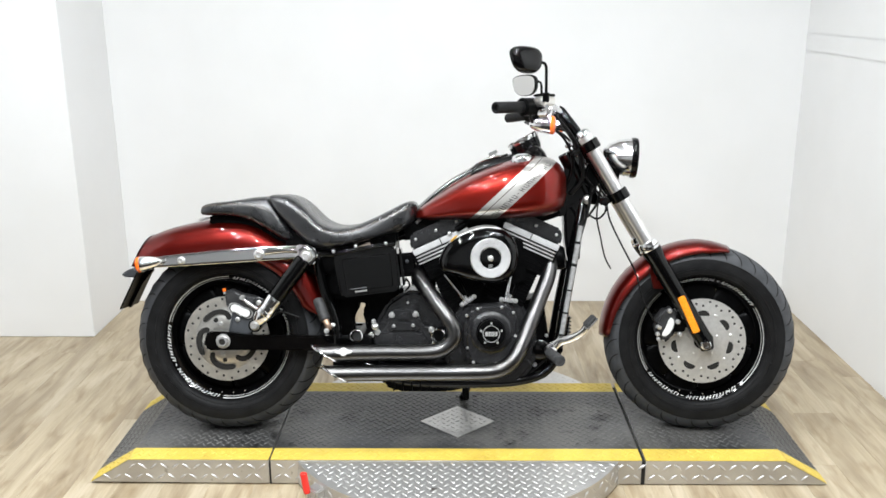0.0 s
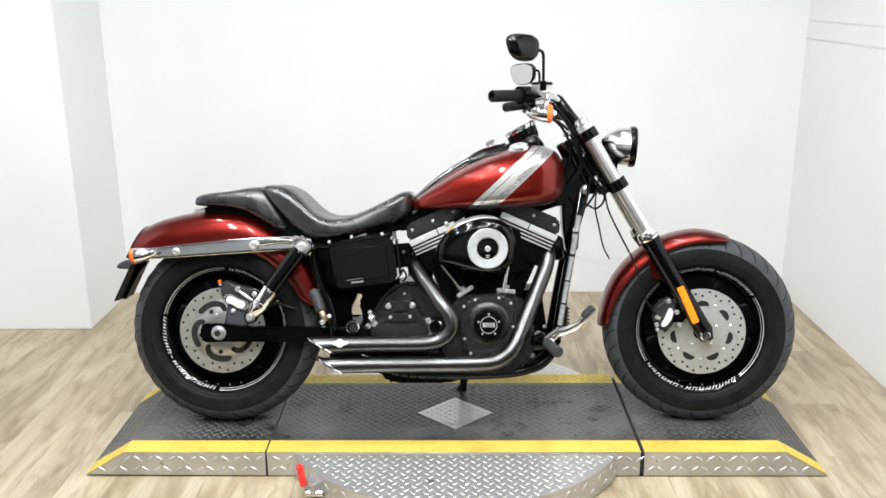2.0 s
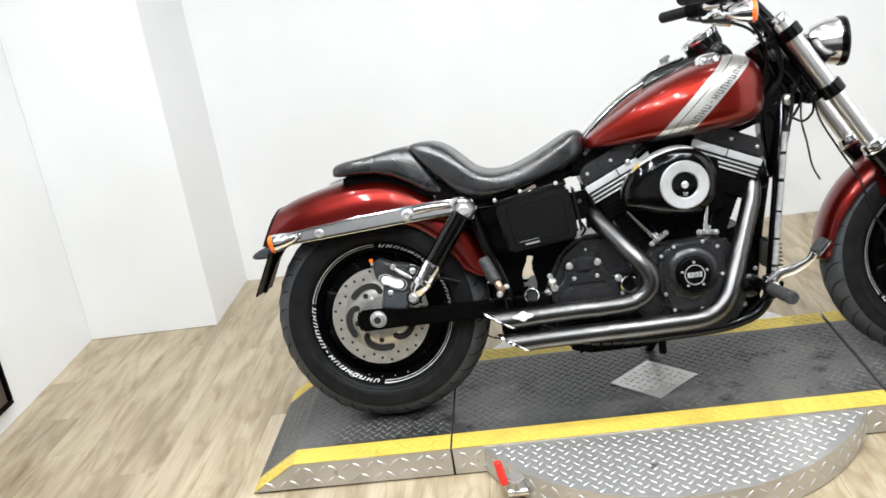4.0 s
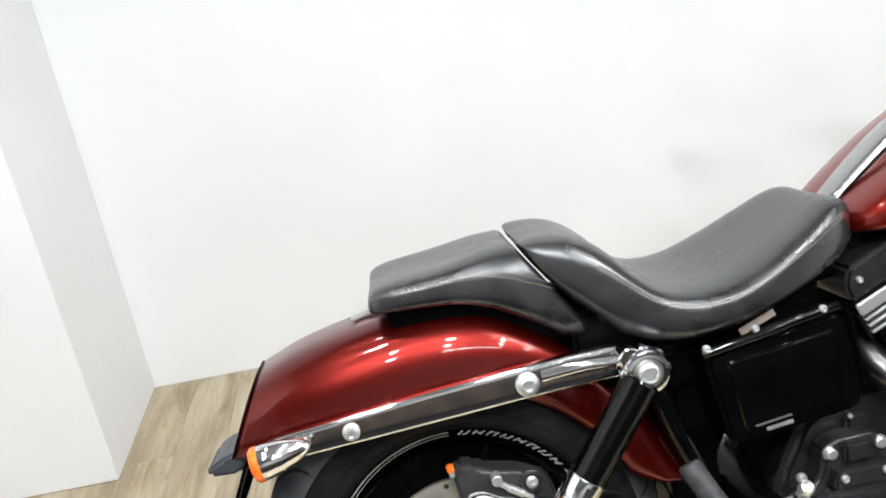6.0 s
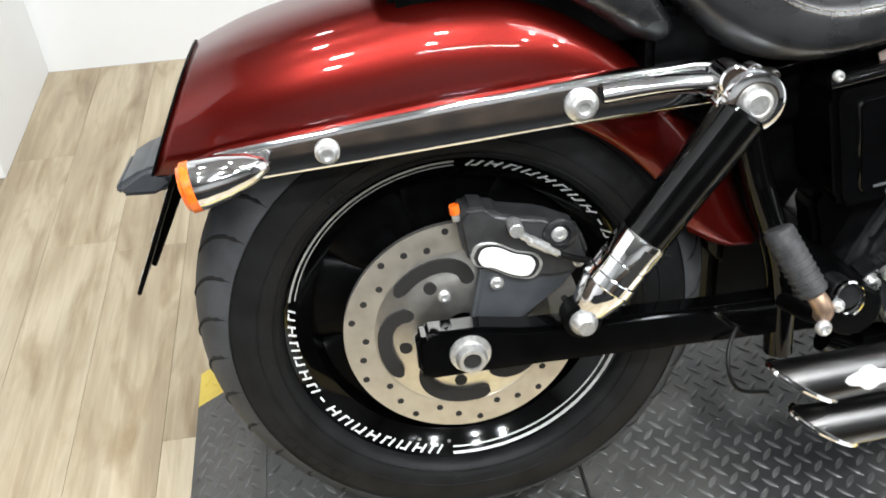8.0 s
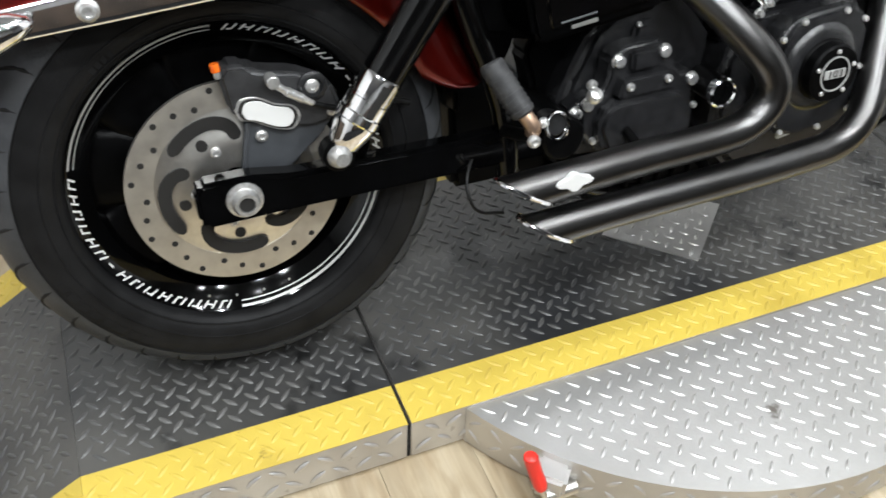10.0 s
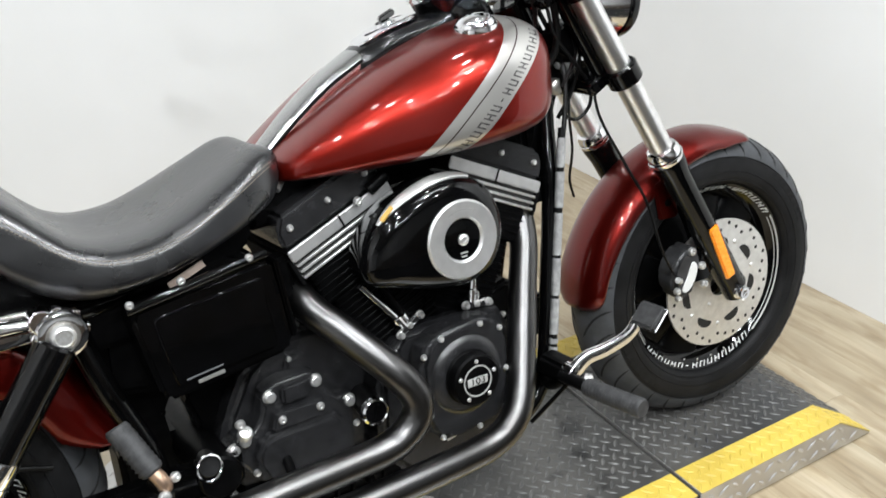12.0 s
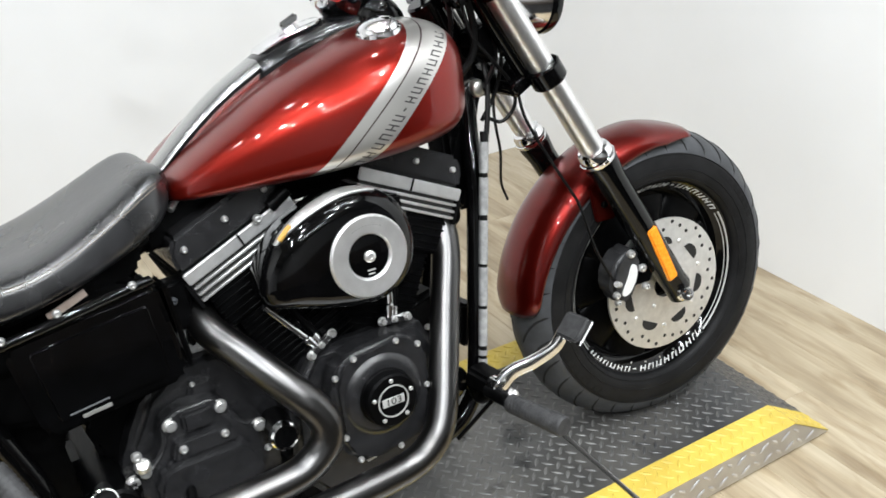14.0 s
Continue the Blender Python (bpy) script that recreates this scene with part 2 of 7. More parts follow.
def plank_material():
    m = material("pale_oak_plank", (0.5, 0.4, 0.3), 0.35)
    nt = m.node_tree
    b = nt.nodes["Principled BSDF"]
    info = nt.nodes.new("ShaderNodeObjectInfo")
    co = nt.nodes.new("ShaderNodeTexCoord")
    add = nt.nodes.new("ShaderNodeVectorMath")
    add.operation = "ADD"
    k = nt.nodes.new("ShaderNodeMath")
    k.operation = "MULTIPLY"
    k.inputs[1].default_value = 37.0
    nt.links.new(info.outputs["Random"], k.inputs[0])
    nt.links.new(co.outputs["Object"], add.inputs[0])
    nt.links.new(k.outputs[0], add.inputs[1])
    last = None
    for scale, stretch, detail, lo in ((1.0, (9, 1.5, 1), 7, 0), (1.0, (80, 3.5, 1), 4, 1), (1.0, (17, 4.0, 1), 9, 2)):
        mp = nt.nodes.new("ShaderNodeMapping")
        mp.inputs["Scale"].default_value = stretch
        n = nt.nodes.new("ShaderNodeTexNoise")
        n.inputs["Scale"].default_value, n.inputs["Detail"].default_value = scale, detail
        n.inputs["Distortion"].default_value = 1.1
        nt.links.new(add.outputs[0], mp.inputs["Vector"])
        nt.links.new(mp.outputs[0], n.inputs["Vector"])
        r = nt.nodes.new("ShaderNodeValToRGB")
        if last is None:
            r.color_ramp.elements[0].position, r.color_ramp.elements[1].position = 0.34, 0.66
            r.color_ramp.elements[0].color, r.color_ramp.elements[1].color = (0.305, 0.243, 0.161, 1), (0.490, 0.421, 0.309, 1)
            r.color_ramp.elements.new(0.5).color = (0.416, 0.344, 0.235, 1)
        else:
            r.color_ramp.elements[0].position, r.color_ramp.elements[1].position = 0.3, 0.7
            r.color_ramp.elements[0].color, r.color_ramp.elements[1].color = (0.84, 0.82, 0.79, 1), (1.05, 1.04, 1.03, 1)
            if lo == 2:
                r.color_ramp.elements[0].position, r.color_ramp.elements[1].position = 0.28, 0.50
                r.color_ramp.elements[0].color, r.color_ramp.elements[1].color = (0.70, 0.64, 0.56, 1), (1, 1, 1, 1)
        nt.links.new(n.outputs["Fac"], r.inputs[0])
        if last is None:
            last = r.outputs[0]
        else:
            mix = nt.nodes.new("ShaderNodeMix")
            mix.data_type, mix.blend_type = "RGBA", "MULTIPLY"
            mix.inputs[0].default_value = 1.0
            nt.links.new(last, mix.inputs[6])
            nt.links.new(r.outputs[0], mix.inputs[7])
            last = mix.outputs[2]
    tone = nt.nodes.new("ShaderNodeMapRange")
    tone.inputs["To Min"].default_value, tone.inputs["To Max"].default_value = 0.94, 1.05
    nt.links.new(info.outputs["Random"], tone.inputs["Value"])
    hsv = nt.nodes.new("ShaderNodeHueSaturation")
    nt.links.new(tone.outputs[0], hsv.inputs["Value"])
    nt.links.new(last, hsv.inputs["Color"])
    nt.links.new(hsv.outputs[0], b.inputs["Base Color"])
    return m


PLANK = plank_material()


# ---- mesh tools ----
def spline(pts, n=8):
    """A smooth line through the given points."""
    p = [Vector(v) for v in pts]
    p = [p[0] * 2 - p[1]] + p + [p[-1] * 2 - p[-2]]
    out = []
    for i in range(1, len(p) - 2):
        for j in range(n):
            t = j / n
            out.append(0.5 * (2 * p[i] + (p[i + 1] - p[i - 1]) * t + (2 * p[i - 1] - 5 * p[i] + 4 * p[i + 1] - p[i + 2]) * t * t
                              + (3 * p[i] - p[i - 1] - 3 * p[i + 1] + p[i + 2]) * t ** 3))
    out.append(p[-2])
    return out


def loft(rings, bm=None, caps=True, closed=True):
    bm = bm or bmesh.new()
    vs = [[bm.verts.new(c) for c in r] for r in rings]
    n = len(vs[0])
    for a, b in zip(vs, vs[1:]):
        for i in range(n if closed else n - 1):
            j = (i + 1) % n
            bm.faces.new((a[i], a[j], b[j], b[i]))
    if caps and closed:
        bm.faces.new(list(reversed(vs[0])))
        bm.faces.new(vs[-1])
    return bm


def tube(pts, radius, seg=12, bm=None, caps=True):
    """A round tube along a line; radius is one number or one for each point."""
    p = [Vector(v) for v in pts]
    rad = radius if isinstance(radius, (list, tuple)) else [radius] * len(p)
    t0 = (p[1] - p[0]).normalized()
    side = t0.orthogonal().normalized()
    rings = []
    for i, c in enumerate(p):
        t = (p[min(i + 1, len(p) - 1)] - p[max(i - 1, 0)]).normalized()
        side = (side - t * side.dot(t)).normalized()
        up = t.cross(side)
        rings.append([c + (side * math.cos(a) + up * math.sin(a)) * rad[i] for a in (2 * math.pi * k / seg for k in range(seg))])
    return loft(rings, bm, caps)


def rod(a, b, r, seg=16, bm=None, edge=0.0):
    """A straight rod with softly turned ends."""
    a, b = Vector(a), Vector(b)
    d = (b - a).normalized()
    e = edge or min(0.12 * r, 0.2 * (b - a).length)
    return tube([a, a + d * e, b - d * e, b], [r - e, r, r, r - e], seg, bm)


def basis(axis):
    z = Vector(axis).normalized()
    x = Vector((0, 0, 1)).cross(z)
    x = Vector((1, 0, 0)) if x.length < 1e-4 else x.normalized()
    return x, z.cross(x), z


def lathe(profile, centre, axis=(0, -1, 0), seg=48, bm=None, arc=(0, 360), caps=False):
    """Turns (radius, height) pairs round an axis."""
    x, y, z = basis(axis)
    c = Vector(centre)
    bm = bm or bmesh.new()
    full = arc[1] - arc[0] >= 360
    k = seg if full else seg + 1
    cols = []
    for i in range(k):
        a = radians(arc[0] + (arc[1] - arc[0]) * i / seg)
        cols.append([bm.verts.new(c + (x * math.cos(a) + y * math.sin(a)) * r + z * h) for r, h in profile])
    for i in range(k if full else k - 1):
        a, b = cols[i], cols[(i + 1) % k]
        for j in range(len(profile) - 1):
            f = [a[j], b[j], b[j + 1], a[j + 1]]
            bm.faces.new(f)
    bmesh.ops.remove_doubles(bm, verts=bm.verts, dist=1e-6)
    return bm


def prism(outline, y0, y1, bevel=0.0, seg=2, bm=None, m=None):
    """An outline in the x, z plane drawn out from y0 to y1 with rounded rims."""
    own = bmesh.new()
    a = [own.verts.new((x, y0, z)) for x, z in outline]
    b = [own.verts.new((x, y1, z)) for x, z in outline]
    n = len(a)
    own.faces.new(a)
    own.faces.new(list(reversed(b)))
    for i in range(n):
        own.faces.new((a[i], b[i], b[(i + 1) % n], a[(i + 1) % n]))
    bmesh.ops.recalc_face_normals(own, faces=own.faces)
    if bevel:
        bmesh.ops.bevel(own, geom=list(own.edges), offset=bevel, segments=seg, affect="EDGES", clamp_overlap=True)
    if m:
        own.transform(m)
    return merge(bm, own)


def merge(bm, own):
    if bm is None:
        return own
    me = bpy.data.meshes.new("join")
    own.to_mesh(me)
    own.free()
    bm.from_mesh(me)
    bpy.data.meshes.remove(me)
    return bm


def block(c, size, bevel=0.004, m=None, bm=None, seg=2):
    """A rounded block; m turns it about its centre."""
    sx, sy, sz = (s / 2 for s in size)
    t = Matrix.Translation(c) @ (m or Matrix())
    return prism([(-sx, -sz), (sx, -sz), (sx, sz), (-sx, sz)], -sy, sy, bevel, seg, bm, t)


def part(name, bm, mat, parent=None, label="", angle=38, mats=()):
    """Links a bmesh as one mesh object under a thing or a part."""
    bmesh.ops.recalc_face_normals(bm, faces=bm.faces)
    me = bpy.data.meshes.new(name)
    bm.to_mesh(me)
    bm.free()
    me.materials.append(mat)
    for extra in mats:
        me.materials.append(extra)
    me.shade_smooth()
    me.set_sharp_from_angle(angle=radians(angle))
    ob = new(name, me)
    if parent:
        ob.parent = parent
    if label:
        tagged(ob, label)
    return ob


def pieces(name, bm, mat, parent, label="", angle=38):
    """Links each loose piece of a bmesh as a part of its own."""
    seen, out = set(), []
    for v in list(bm.verts):
        if v in seen:
            continue
        stack, island = [v], []
        seen.add(v)
        while stack:
            w = stack.pop()
            island.append(w)
            for e in w.link_edges:
                o = e.other_vert(w)
                if o not in seen:
                    seen.add(o)
                    stack.append(o)
        one = bmesh.new()
        made = {w: one.verts.new(w.co) for w in island}
        for f in {f for w in island for f in w.link_faces}:
            one.faces.new([made[w] for w in f.verts])
        out.append(part(name, one, mat, parent, label, angle))
    bm.free()
    return out


def hexbolt(c, axis, r, h, bm=None, seg=6):
    """A bolt head with a washer rim."""
    bm = lathe([(0, h), (r * 0.75, h), (r, h * 0.75), (r, 0)], c, axis, seg, bm)
    return lathe([(0.7 * r, h * 0.2), (r * 1.25, h * 0.2), (r * 1.3, 0)], c, axis, 14, bm)


def dome(c, axis, r, h, bm=None, seg=14):
    """A round-headed bolt with a socket."""
    return lathe([(0, h * 0.6), (r * 0.4, h * 0.6), (r * 0.45, h), (r * 0.75, h * 0.92), (r, h * 0.55), (r, 0)], c, axis, seg, bm)


def lerp_rows(rows, n):
    """Rows of numbers, made dense and smooth."""
    return [list(v) for v in zip(*[[q[0] for q in spline([(r[k], 0, 0) for r in rows], n)] for k in range(len(rows[0]))])]


def oval(n, count):
    """Points of a rounded square of power n."""
    out = []
    for i in range(count):
        a = 2 * math.pi * (i + 0.5) / count
        c, s = math.cos(a), math.sin(a)
        out.append((math.copysign(abs(c) ** (2 / n), c), math.copysign(abs(s) ** (2 / n), s)))
    return out


# ---- the room ----
def slab(name, lo, hi, mat, label, bevel=0.0):
    c = [(a + b) / 2 for a, b in zip(lo, hi)]
    ob = part(name, block(c, [b - a for a, b in zip(lo, hi)], bevel), mat)
    return tagged(ob, label, kind="structure")


slab("wall_back", (LEFT - 0.12, BACK, 0), (RIGHT + 0.12, BACK + 0.12, TOP), WALL, "plain white painted wall behind the motorcycle")
slab("wall_right", (RIGHT, -1.4, 0), (RIGHT + 0.12, BACK, TOP), WALL, "plain white painted side wall")
slab("wall_left", (LEFT - 0.12, -1.2, 0), (LEFT, BACK, TOP), WALL, "plain white painted side wall")
# Unseen wall added to close the room; its tone sets the reflections.
slab("wall_front", (LEFT - 1.52, FRONT - 0.12, 0), (RIGHT + 1.52, FRONT, TOP), UNSEENPALE, "unseen pale grey wall, added and toned for reflections")
# Unseen low screen, added so the chrome reflects a dark band.
slab("reflection_screen_low", (LEFT - 1.4, FRONT, 0), (RIGHT + 1.4, FRONT + 0.06, 0.85), PANEL, "unseen dark low screen added to darken reflections")
# Unseen black floor added so chrome and paint reflect something dark.
slab("floor_dark_unseen", (LEFT - 1.4, FRONT, -0.004), (RIGHT + 1.4, -1.05, 0.002), UNSEENFLOOR, "unseen dark floor beyond the planks, added to darken reflections")
# Unseen dark walls added past the white one, to dim reflections.
slab("unseen_wall_right", (RIGHT + 1.4, FRONT, 0), (RIGHT + 1.52, -1.4, TOP), UNSEENGREY, "unseen grey wall added to darken reflections")
# Unseen wall, made white to brighten reflections in lamp and fork.
slab("unseen_wall_left", (LEFT - 1.52, FRONT, 0), (LEFT - 1.4, -1.2, TOP), WALL, "unseen white wall added to brighten reflections")
slab("unseen_return_right", (RIGHT + 0.12, -1.4, 0), (RIGHT + 1.52, -1.28, TOP), UNSEENGREY, "unseen grey return wall added to darken reflections")
# Unseen white return, added for the same bright reflections.
slab("unseen_return_left", (LEFT - 1.52, -1.2, 0), (LEFT - 0.12, -1.08, TOP), WALL, "unseen white return wall added to brighten reflections")
slab("wall_pier", (LEFT, 1.017, 0), (-1.748, BACK, TOP), WALL, "white boxed-out pier in the corner", 0.003)
slab("ceiling", (LEFT - 1.52, FRONT - 0.12, TOP), (RIGHT + 1.52, BACK + 0.12, TOP + 0.1), CEIL, "grey painted shop ceiling with round spotlights")
slab("ledge", (RIGHT - 0.002, -1.4, 1.300), (RIGHT, BACK, 1.385), WALL, "narrow white ledge along the side wall", 0.0018)
floor = slab("floor", (LEFT - 1.4, FRONT, -0.1), (RIGHT + 1.4, BACK, -0.004), SHADEBLACK, "pale oak plank floor with dark joints")

panel = tagged(new("wall_panel"), "dark brown panel hung low on the white wall", "panel")
part("board", block((LEFT + 0.018, -0.19, 0.49), (0.03, 0.94, 0.78), 0.004), PANEL, panel)
for zz in (0.094, 0.886):
    part("rail", block((LEFT + 0.022, -0.19, zz), (0.04, 0.98, 0.016), 0.003), SATIN, panel)
for yy in (-0.672, 0.292):
    part("stile", block((LEFT + 0.022, yy, 0.49), (0.04, 0.016, 0.776), 0.003), SATIN, panel)


# ---- lamps in the ceiling ----
def spot_fixture(m, power):
    lamp = tagged(new("ceiling_spotlight"), "small round white spotlight set in the grey ceiling", "ceiling light", "ceiling spotlights")
    lamp.matrix_world = m
    part("housing", lathe([(0.075, 0.0), (0.08, -0.012), (0.062, -0.012), (0.058, 0.0)], (0, 0, 0), (0, 0, 1), 20), FITTING, lamp)
    a = area_lamp("spot_glow", Matrix.Translation((0, 0, -0.014)), power, 0.10, color=(0.93, 0.972, 1.0))
    a.parent = lamp
    return lamp


for cx in (-1.45, -0.75, 0.35, 1.0):
    for cy in (-2.3, -1.5, -0.45, 0.45):
        spot_fixture(Matrix.Translation((cx + 0.12 * math.sin(7 * cy), cy, TOP)), SPOT * (1.9 if cy < -1 else 0.8 if cy < 0 else 0.3) * ((0.40 if cy < -1 else 0.6) if cx > 0.9 else 1.14))

for cx, cy in ((-0.2, -3.1), (0.62, -1.0), (0.80, -1.25)):
    lamp = tagged(new("tube_light"), "long white tube light on the ceiling", "ceiling light", "tube lights")
    lamp.matrix_world = Matrix.Translation((cx, cy, TOP))
    part("housing", block((0, 0, -0.02), (1.3, 0.07, 0.04), 0.006), FITTING, lamp)
    a = area_lamp("tube_glow", Matrix.Translation((0, 0, -0.043)), TUBE * (0.48 if cy > -2 else 1.2), 1.2, 0.035, (0.93, 0.975, 1.0))
    a.parent = lamp


# ---- tread plate platform ----
def lug_mesh(cells, bm=None, length=0.0300, width=0.0088, height=0.0019):
    """Raised lens-shaped lugs; each cell is a place, two directions in the surface and the normal."""
    bm = bm or bmesh.new()
    for p, u, v, n in cells:
        p, u, v, n = Vector(p), Vector(u), Vector(v), Vector(n)
        rim = [(1, 0), (0.55, 0.72), (0, 1), (-0.55, 0.72), (-1, 0), (-0.55, -0.72), (0, -1), (0.55, -0.72)]
        low = [bm.verts.new(p + u * a * length / 2 + v * b * width / 2 - n * 0.0004) for a, b in rim]
        top = [bm.verts.new(p + u * a * 0.66 * length / 2 + v * b * 0.5 * width / 2 + n * height) for a, b in rim]
        for i in range(8):
            j = (i + 1) % 8
            bm.faces.new((low[i], low[j], top[j], top[i]))
        bm.faces.new(top)
    return bm


def tread(o, ex, ey, n, nu, nv, pitch, keep):
    """Cells of lugs that lie crosswise in turn, over a plane from o along ex and ey."""
    o, ex, ey = Vector(o), Vector(ex), Vector(ey)
    d1, d2 = (ex + ey).normalized(), (ex - ey).normalized()
    out = []
    for i in range(nu):
        for j in range(nv):
            p = o + ex * pitch * (i + 0.25) + ey * pitch * (j + 0.25)
            q = p + (ex + ey) * pitch / 2
            if keep(p):
                out.append((p, d1, d2, n))
            if keep(q):
                out.append((q, d2, d1, n))
    return out


platform = tagged(new("turntable_platform"), "black tread plate display platform with yellow edges and ramps", "platform")
Y0, Y1, YB, CX, CY, CR = -0.320, 0.288, 0.078, -0.018, -0.035, 0.600
PITCH = 0.0325


def deck_piece(name, x0, x1, slope, label):
    """One deck plate: flat from x0 to x1, then sloping to the ground as far as slope (or None)."""
    xs = [x0, x1] if slope is None else [x0, x1, slope]
    xs = sorted(xs)
    z = [DECK] * len(xs)
    if slope is not None:
        z[0 if slope < x0 else -1] = 0.008
    top = list(zip(xs, z))
    out = top[::-1] + [(xs[0], 0.004), (xs[-1], 0.004)]
    outline = []
    for q in out:
        if not outline or (Vector(q) - Vector(outline[-1])).length > 0.005:
            outline.append(q)
    ob = part(name, prism(outline, Y0 + 0.001, Y1 - 0.001, 0.0015, 1), ALU, platform, label)
    stretches = list(zip(top, top[1:]))
    for (xa, za), (xb, zb) in stretches:
        ex = Vector((xb - xa, 0, zb - za))
        ln = ex.length
        ex.normalize()
        n = Vector((-ex.z, 0, ex.x))
        ey = Vector((0, 1, 0))
        o = Vector((xa, 0, za)) + n * 0.0006

        def strip(nm, ya, yb, mat, lug, lname):
            bm = bmesh.new()
            g = 0.0
            bm.faces.new([bm.verts.new(o + ex * s + ey * t) for s, t in ((g, ya), (ln - g, ya), (ln - g, yb), (g, yb))])
            r = bmesh.ops.extrude_face_region(bm, geom=list(bm.faces))
            bmesh.ops.translate(bm, vec=n * 0.0012, verts=[v for v in r["geom"] if isinstance(v, bmesh.types.BMVert)])
            sheet = part(nm, bm, mat, ob)
            nu = int(ln / PITCH)
            nv = int((yb - ya) / PITCH + 0.25)
            off = (ln - nu * PITCH) / 2
            offy = ((yb - ya) - nv * PITCH) / 2
            cells = tread(o + ex * off + ey * (ya + offy) + n * 0.0012, ex, ey, n, nu, nv, PITCH, lambda p: ya + 0.011 < p.y < yb - 0.011)
            lugs = part(lname, lug_mesh(cells), lug, ob, angle=60)
            tagged(lugs, kind="stuff")

        strip("black_tread", Y0 + YB, Y1 - YB, DECKBLACK, LUGBLACK, "tread_relief")
        strip("yellow_edge", Y0, Y0 + YB, YELLOW, YELLOW, "edge_relief")
        strip("yellow_edge", Y1 - YB, Y1, YELLOW, YELLOW, "edge_relief")
    # lugs on the upright side that faces the aisle
    flat = [s for s in stretches if abs(s[0][1] - s[1][1]) < 1e-6][0]
    cells = []
    k = 0
    x = min(q[0] for q in top) + 0.02
    while x < max(q[0] for q in top) - 0.01:
        for row in (0, 1):
            zz = 0.028 + row * 0.038
            zt = DECK
            if slope is not None:
                lo, hi = (x0, slope) if slope < x0 else (x1, slope)
                f = (x - lo) / (hi - lo)
                if f > 0:
                    zt = DECK + (0.008 - DECK) * f
            if zz + 0.012 < zt:
                u = Vector((1, 0, 0.8)).normalized() if (k + row) % 2 == 0 else Vector((1, 0, -0.8)).normalized()
                v = Vector((0, 1, 0)).cross(u)
                cells.append(((x + 0.014 * row, Y0, zz), u, v, (0, -1, 0)))
        x += 0.036
        k += 1
    tagged(part("side_relief", lug_mesh(cells, length=0.033, width=0.0095, height=0.0026), LUGALU, ob, angle=60), kind="stuff")
    return ob


deck_piece("centre_deck", -0.636, 0.586, None, "flat centre plate over the turntable")
deck_piece("rear_ramp", -1.105, -0.642, -1.238, "end plate with a short slope")
deck_piece("front_ramp", 0.599, 1.055, 1.197, "end plate with a short slope")
part("gap_strip", block((-0.639, -0.02, 0.040), (0.006, 0.59, 0.08), 0), SHADEBLACK, platform)
part("gap_strip", block((0.5925, -0.02, 0.040), (0.013, 0.59, 0.08), 0), SHADEBLACK, platform)

# the round plate that shows on both sides of the deck
for sign in (-1, 1):
    edge = Y0 if sign < 0 else Y1
    a0 = math.asin((abs(edge - CY)) / CR)
    n = 48
    arc = [(CX + CR * math.cos(a0 + (math.pi - 2 * a0) * i / n), CY + sign * CR * math.sin(a0 + (math.pi - 2 * a0) * i / n)) for i in range(n + 1)]
    bm = bmesh.new()
    top = [bm.verts.new((x, y, 0.086)) for x, y in arc]
    low = [bm.verts.new((x, y, 0.004)) for x, y in arc]
    bm.faces.new(top if sign > 0 else top[::-1])
    bm.faces.new(low)
    for i in range(n + 1):
        j = (i + 1) % (n + 1)
        bm.faces.new((top[i], low[i], low[j], top[j]))
    bmesh.ops.recalc_face_normals(bm, faces=bm.faces)
    disc = part("turntable_plate", bm, ALU, platform, "bare aluminium tread plate disc", angle=30)
    ya = edge - 0.34 if sign < 0 else edge
    cells = tread((CX - 0.6, ya, 0.086), (1, 0, 0), (0, 1, 0), (0, 0, 1), 33, 10, 0.0370,
                  lambda p: math.hypot(p.x - CX, p.y - CY) < CR - 0.014 and (p.y - edge) * sign > 0.012)
    tagged(part("plate_relief", lug_mesh(cells, length=0.0265, width=0.0072), LUGALU, disc, angle=60), kind="stuff")
    cells = []
    for i in range(34):
        a = a0 + (math.pi - 2 * a0) * (i + 0.5) / 34
        r = Vector((math.cos(a), sign * math.sin(a), 0))
        for row, zz in enumerate((0.029, 0.063)):
            u = (Vector((-r.y, r.x, 0)) * sign * (1 if (i + row) % 2 else -1) + Vector((0, 0, 0.9))).normalized()
            cells.append((Vector((CX, CY, zz)) + r * CR, u, r.cross(u), r))
    tagged(part("rim_relief", lug_mesh(cells, length=0.031, width=0.009, height=0.0026), LUGALU, disc, angle=60), kind="stuff")

# diamond-shaped cover plate in the middle of the deck
bm = bmesh.new()
dc = Vector((CX, -0.045, DECK + 0.0022))
dia = [dc + Vector(v) for v in ((0, -0.122, 0), (0.133, 0, 0), (0, 0.122, 0), (-0.133, 0, 0))]
bm.faces.new([bm.verts.new(v) for v in dia])
r = bmesh.ops.extrude_face_region(bm, geom=list(bm.faces))
bmesh.ops.translate(bm, vec=(0, 0, 0.0025), verts=[v for v in r["geom"] if isinstance(v, bmesh.types.BMVert)])
cover = part("diamond_cover", bm, ALU, platform, "bare aluminium diamond-shaped cover plate")
cells = tread(dc + Vector((-0.14, -0.14, 0.0025)), (1, 0, 0), (0, 1, 0), (0, 0, 1), 9, 9, 0.0330,
              lambda p: abs(p.x - dc.x) / 0.133 + abs(p.y - dc.y) / 0.122 < 0.88)
tagged(part("cover_relief", lug_mesh(cells, length=0.022, width=0.007), LUGALU, cover, angle=60), kind="stuff")

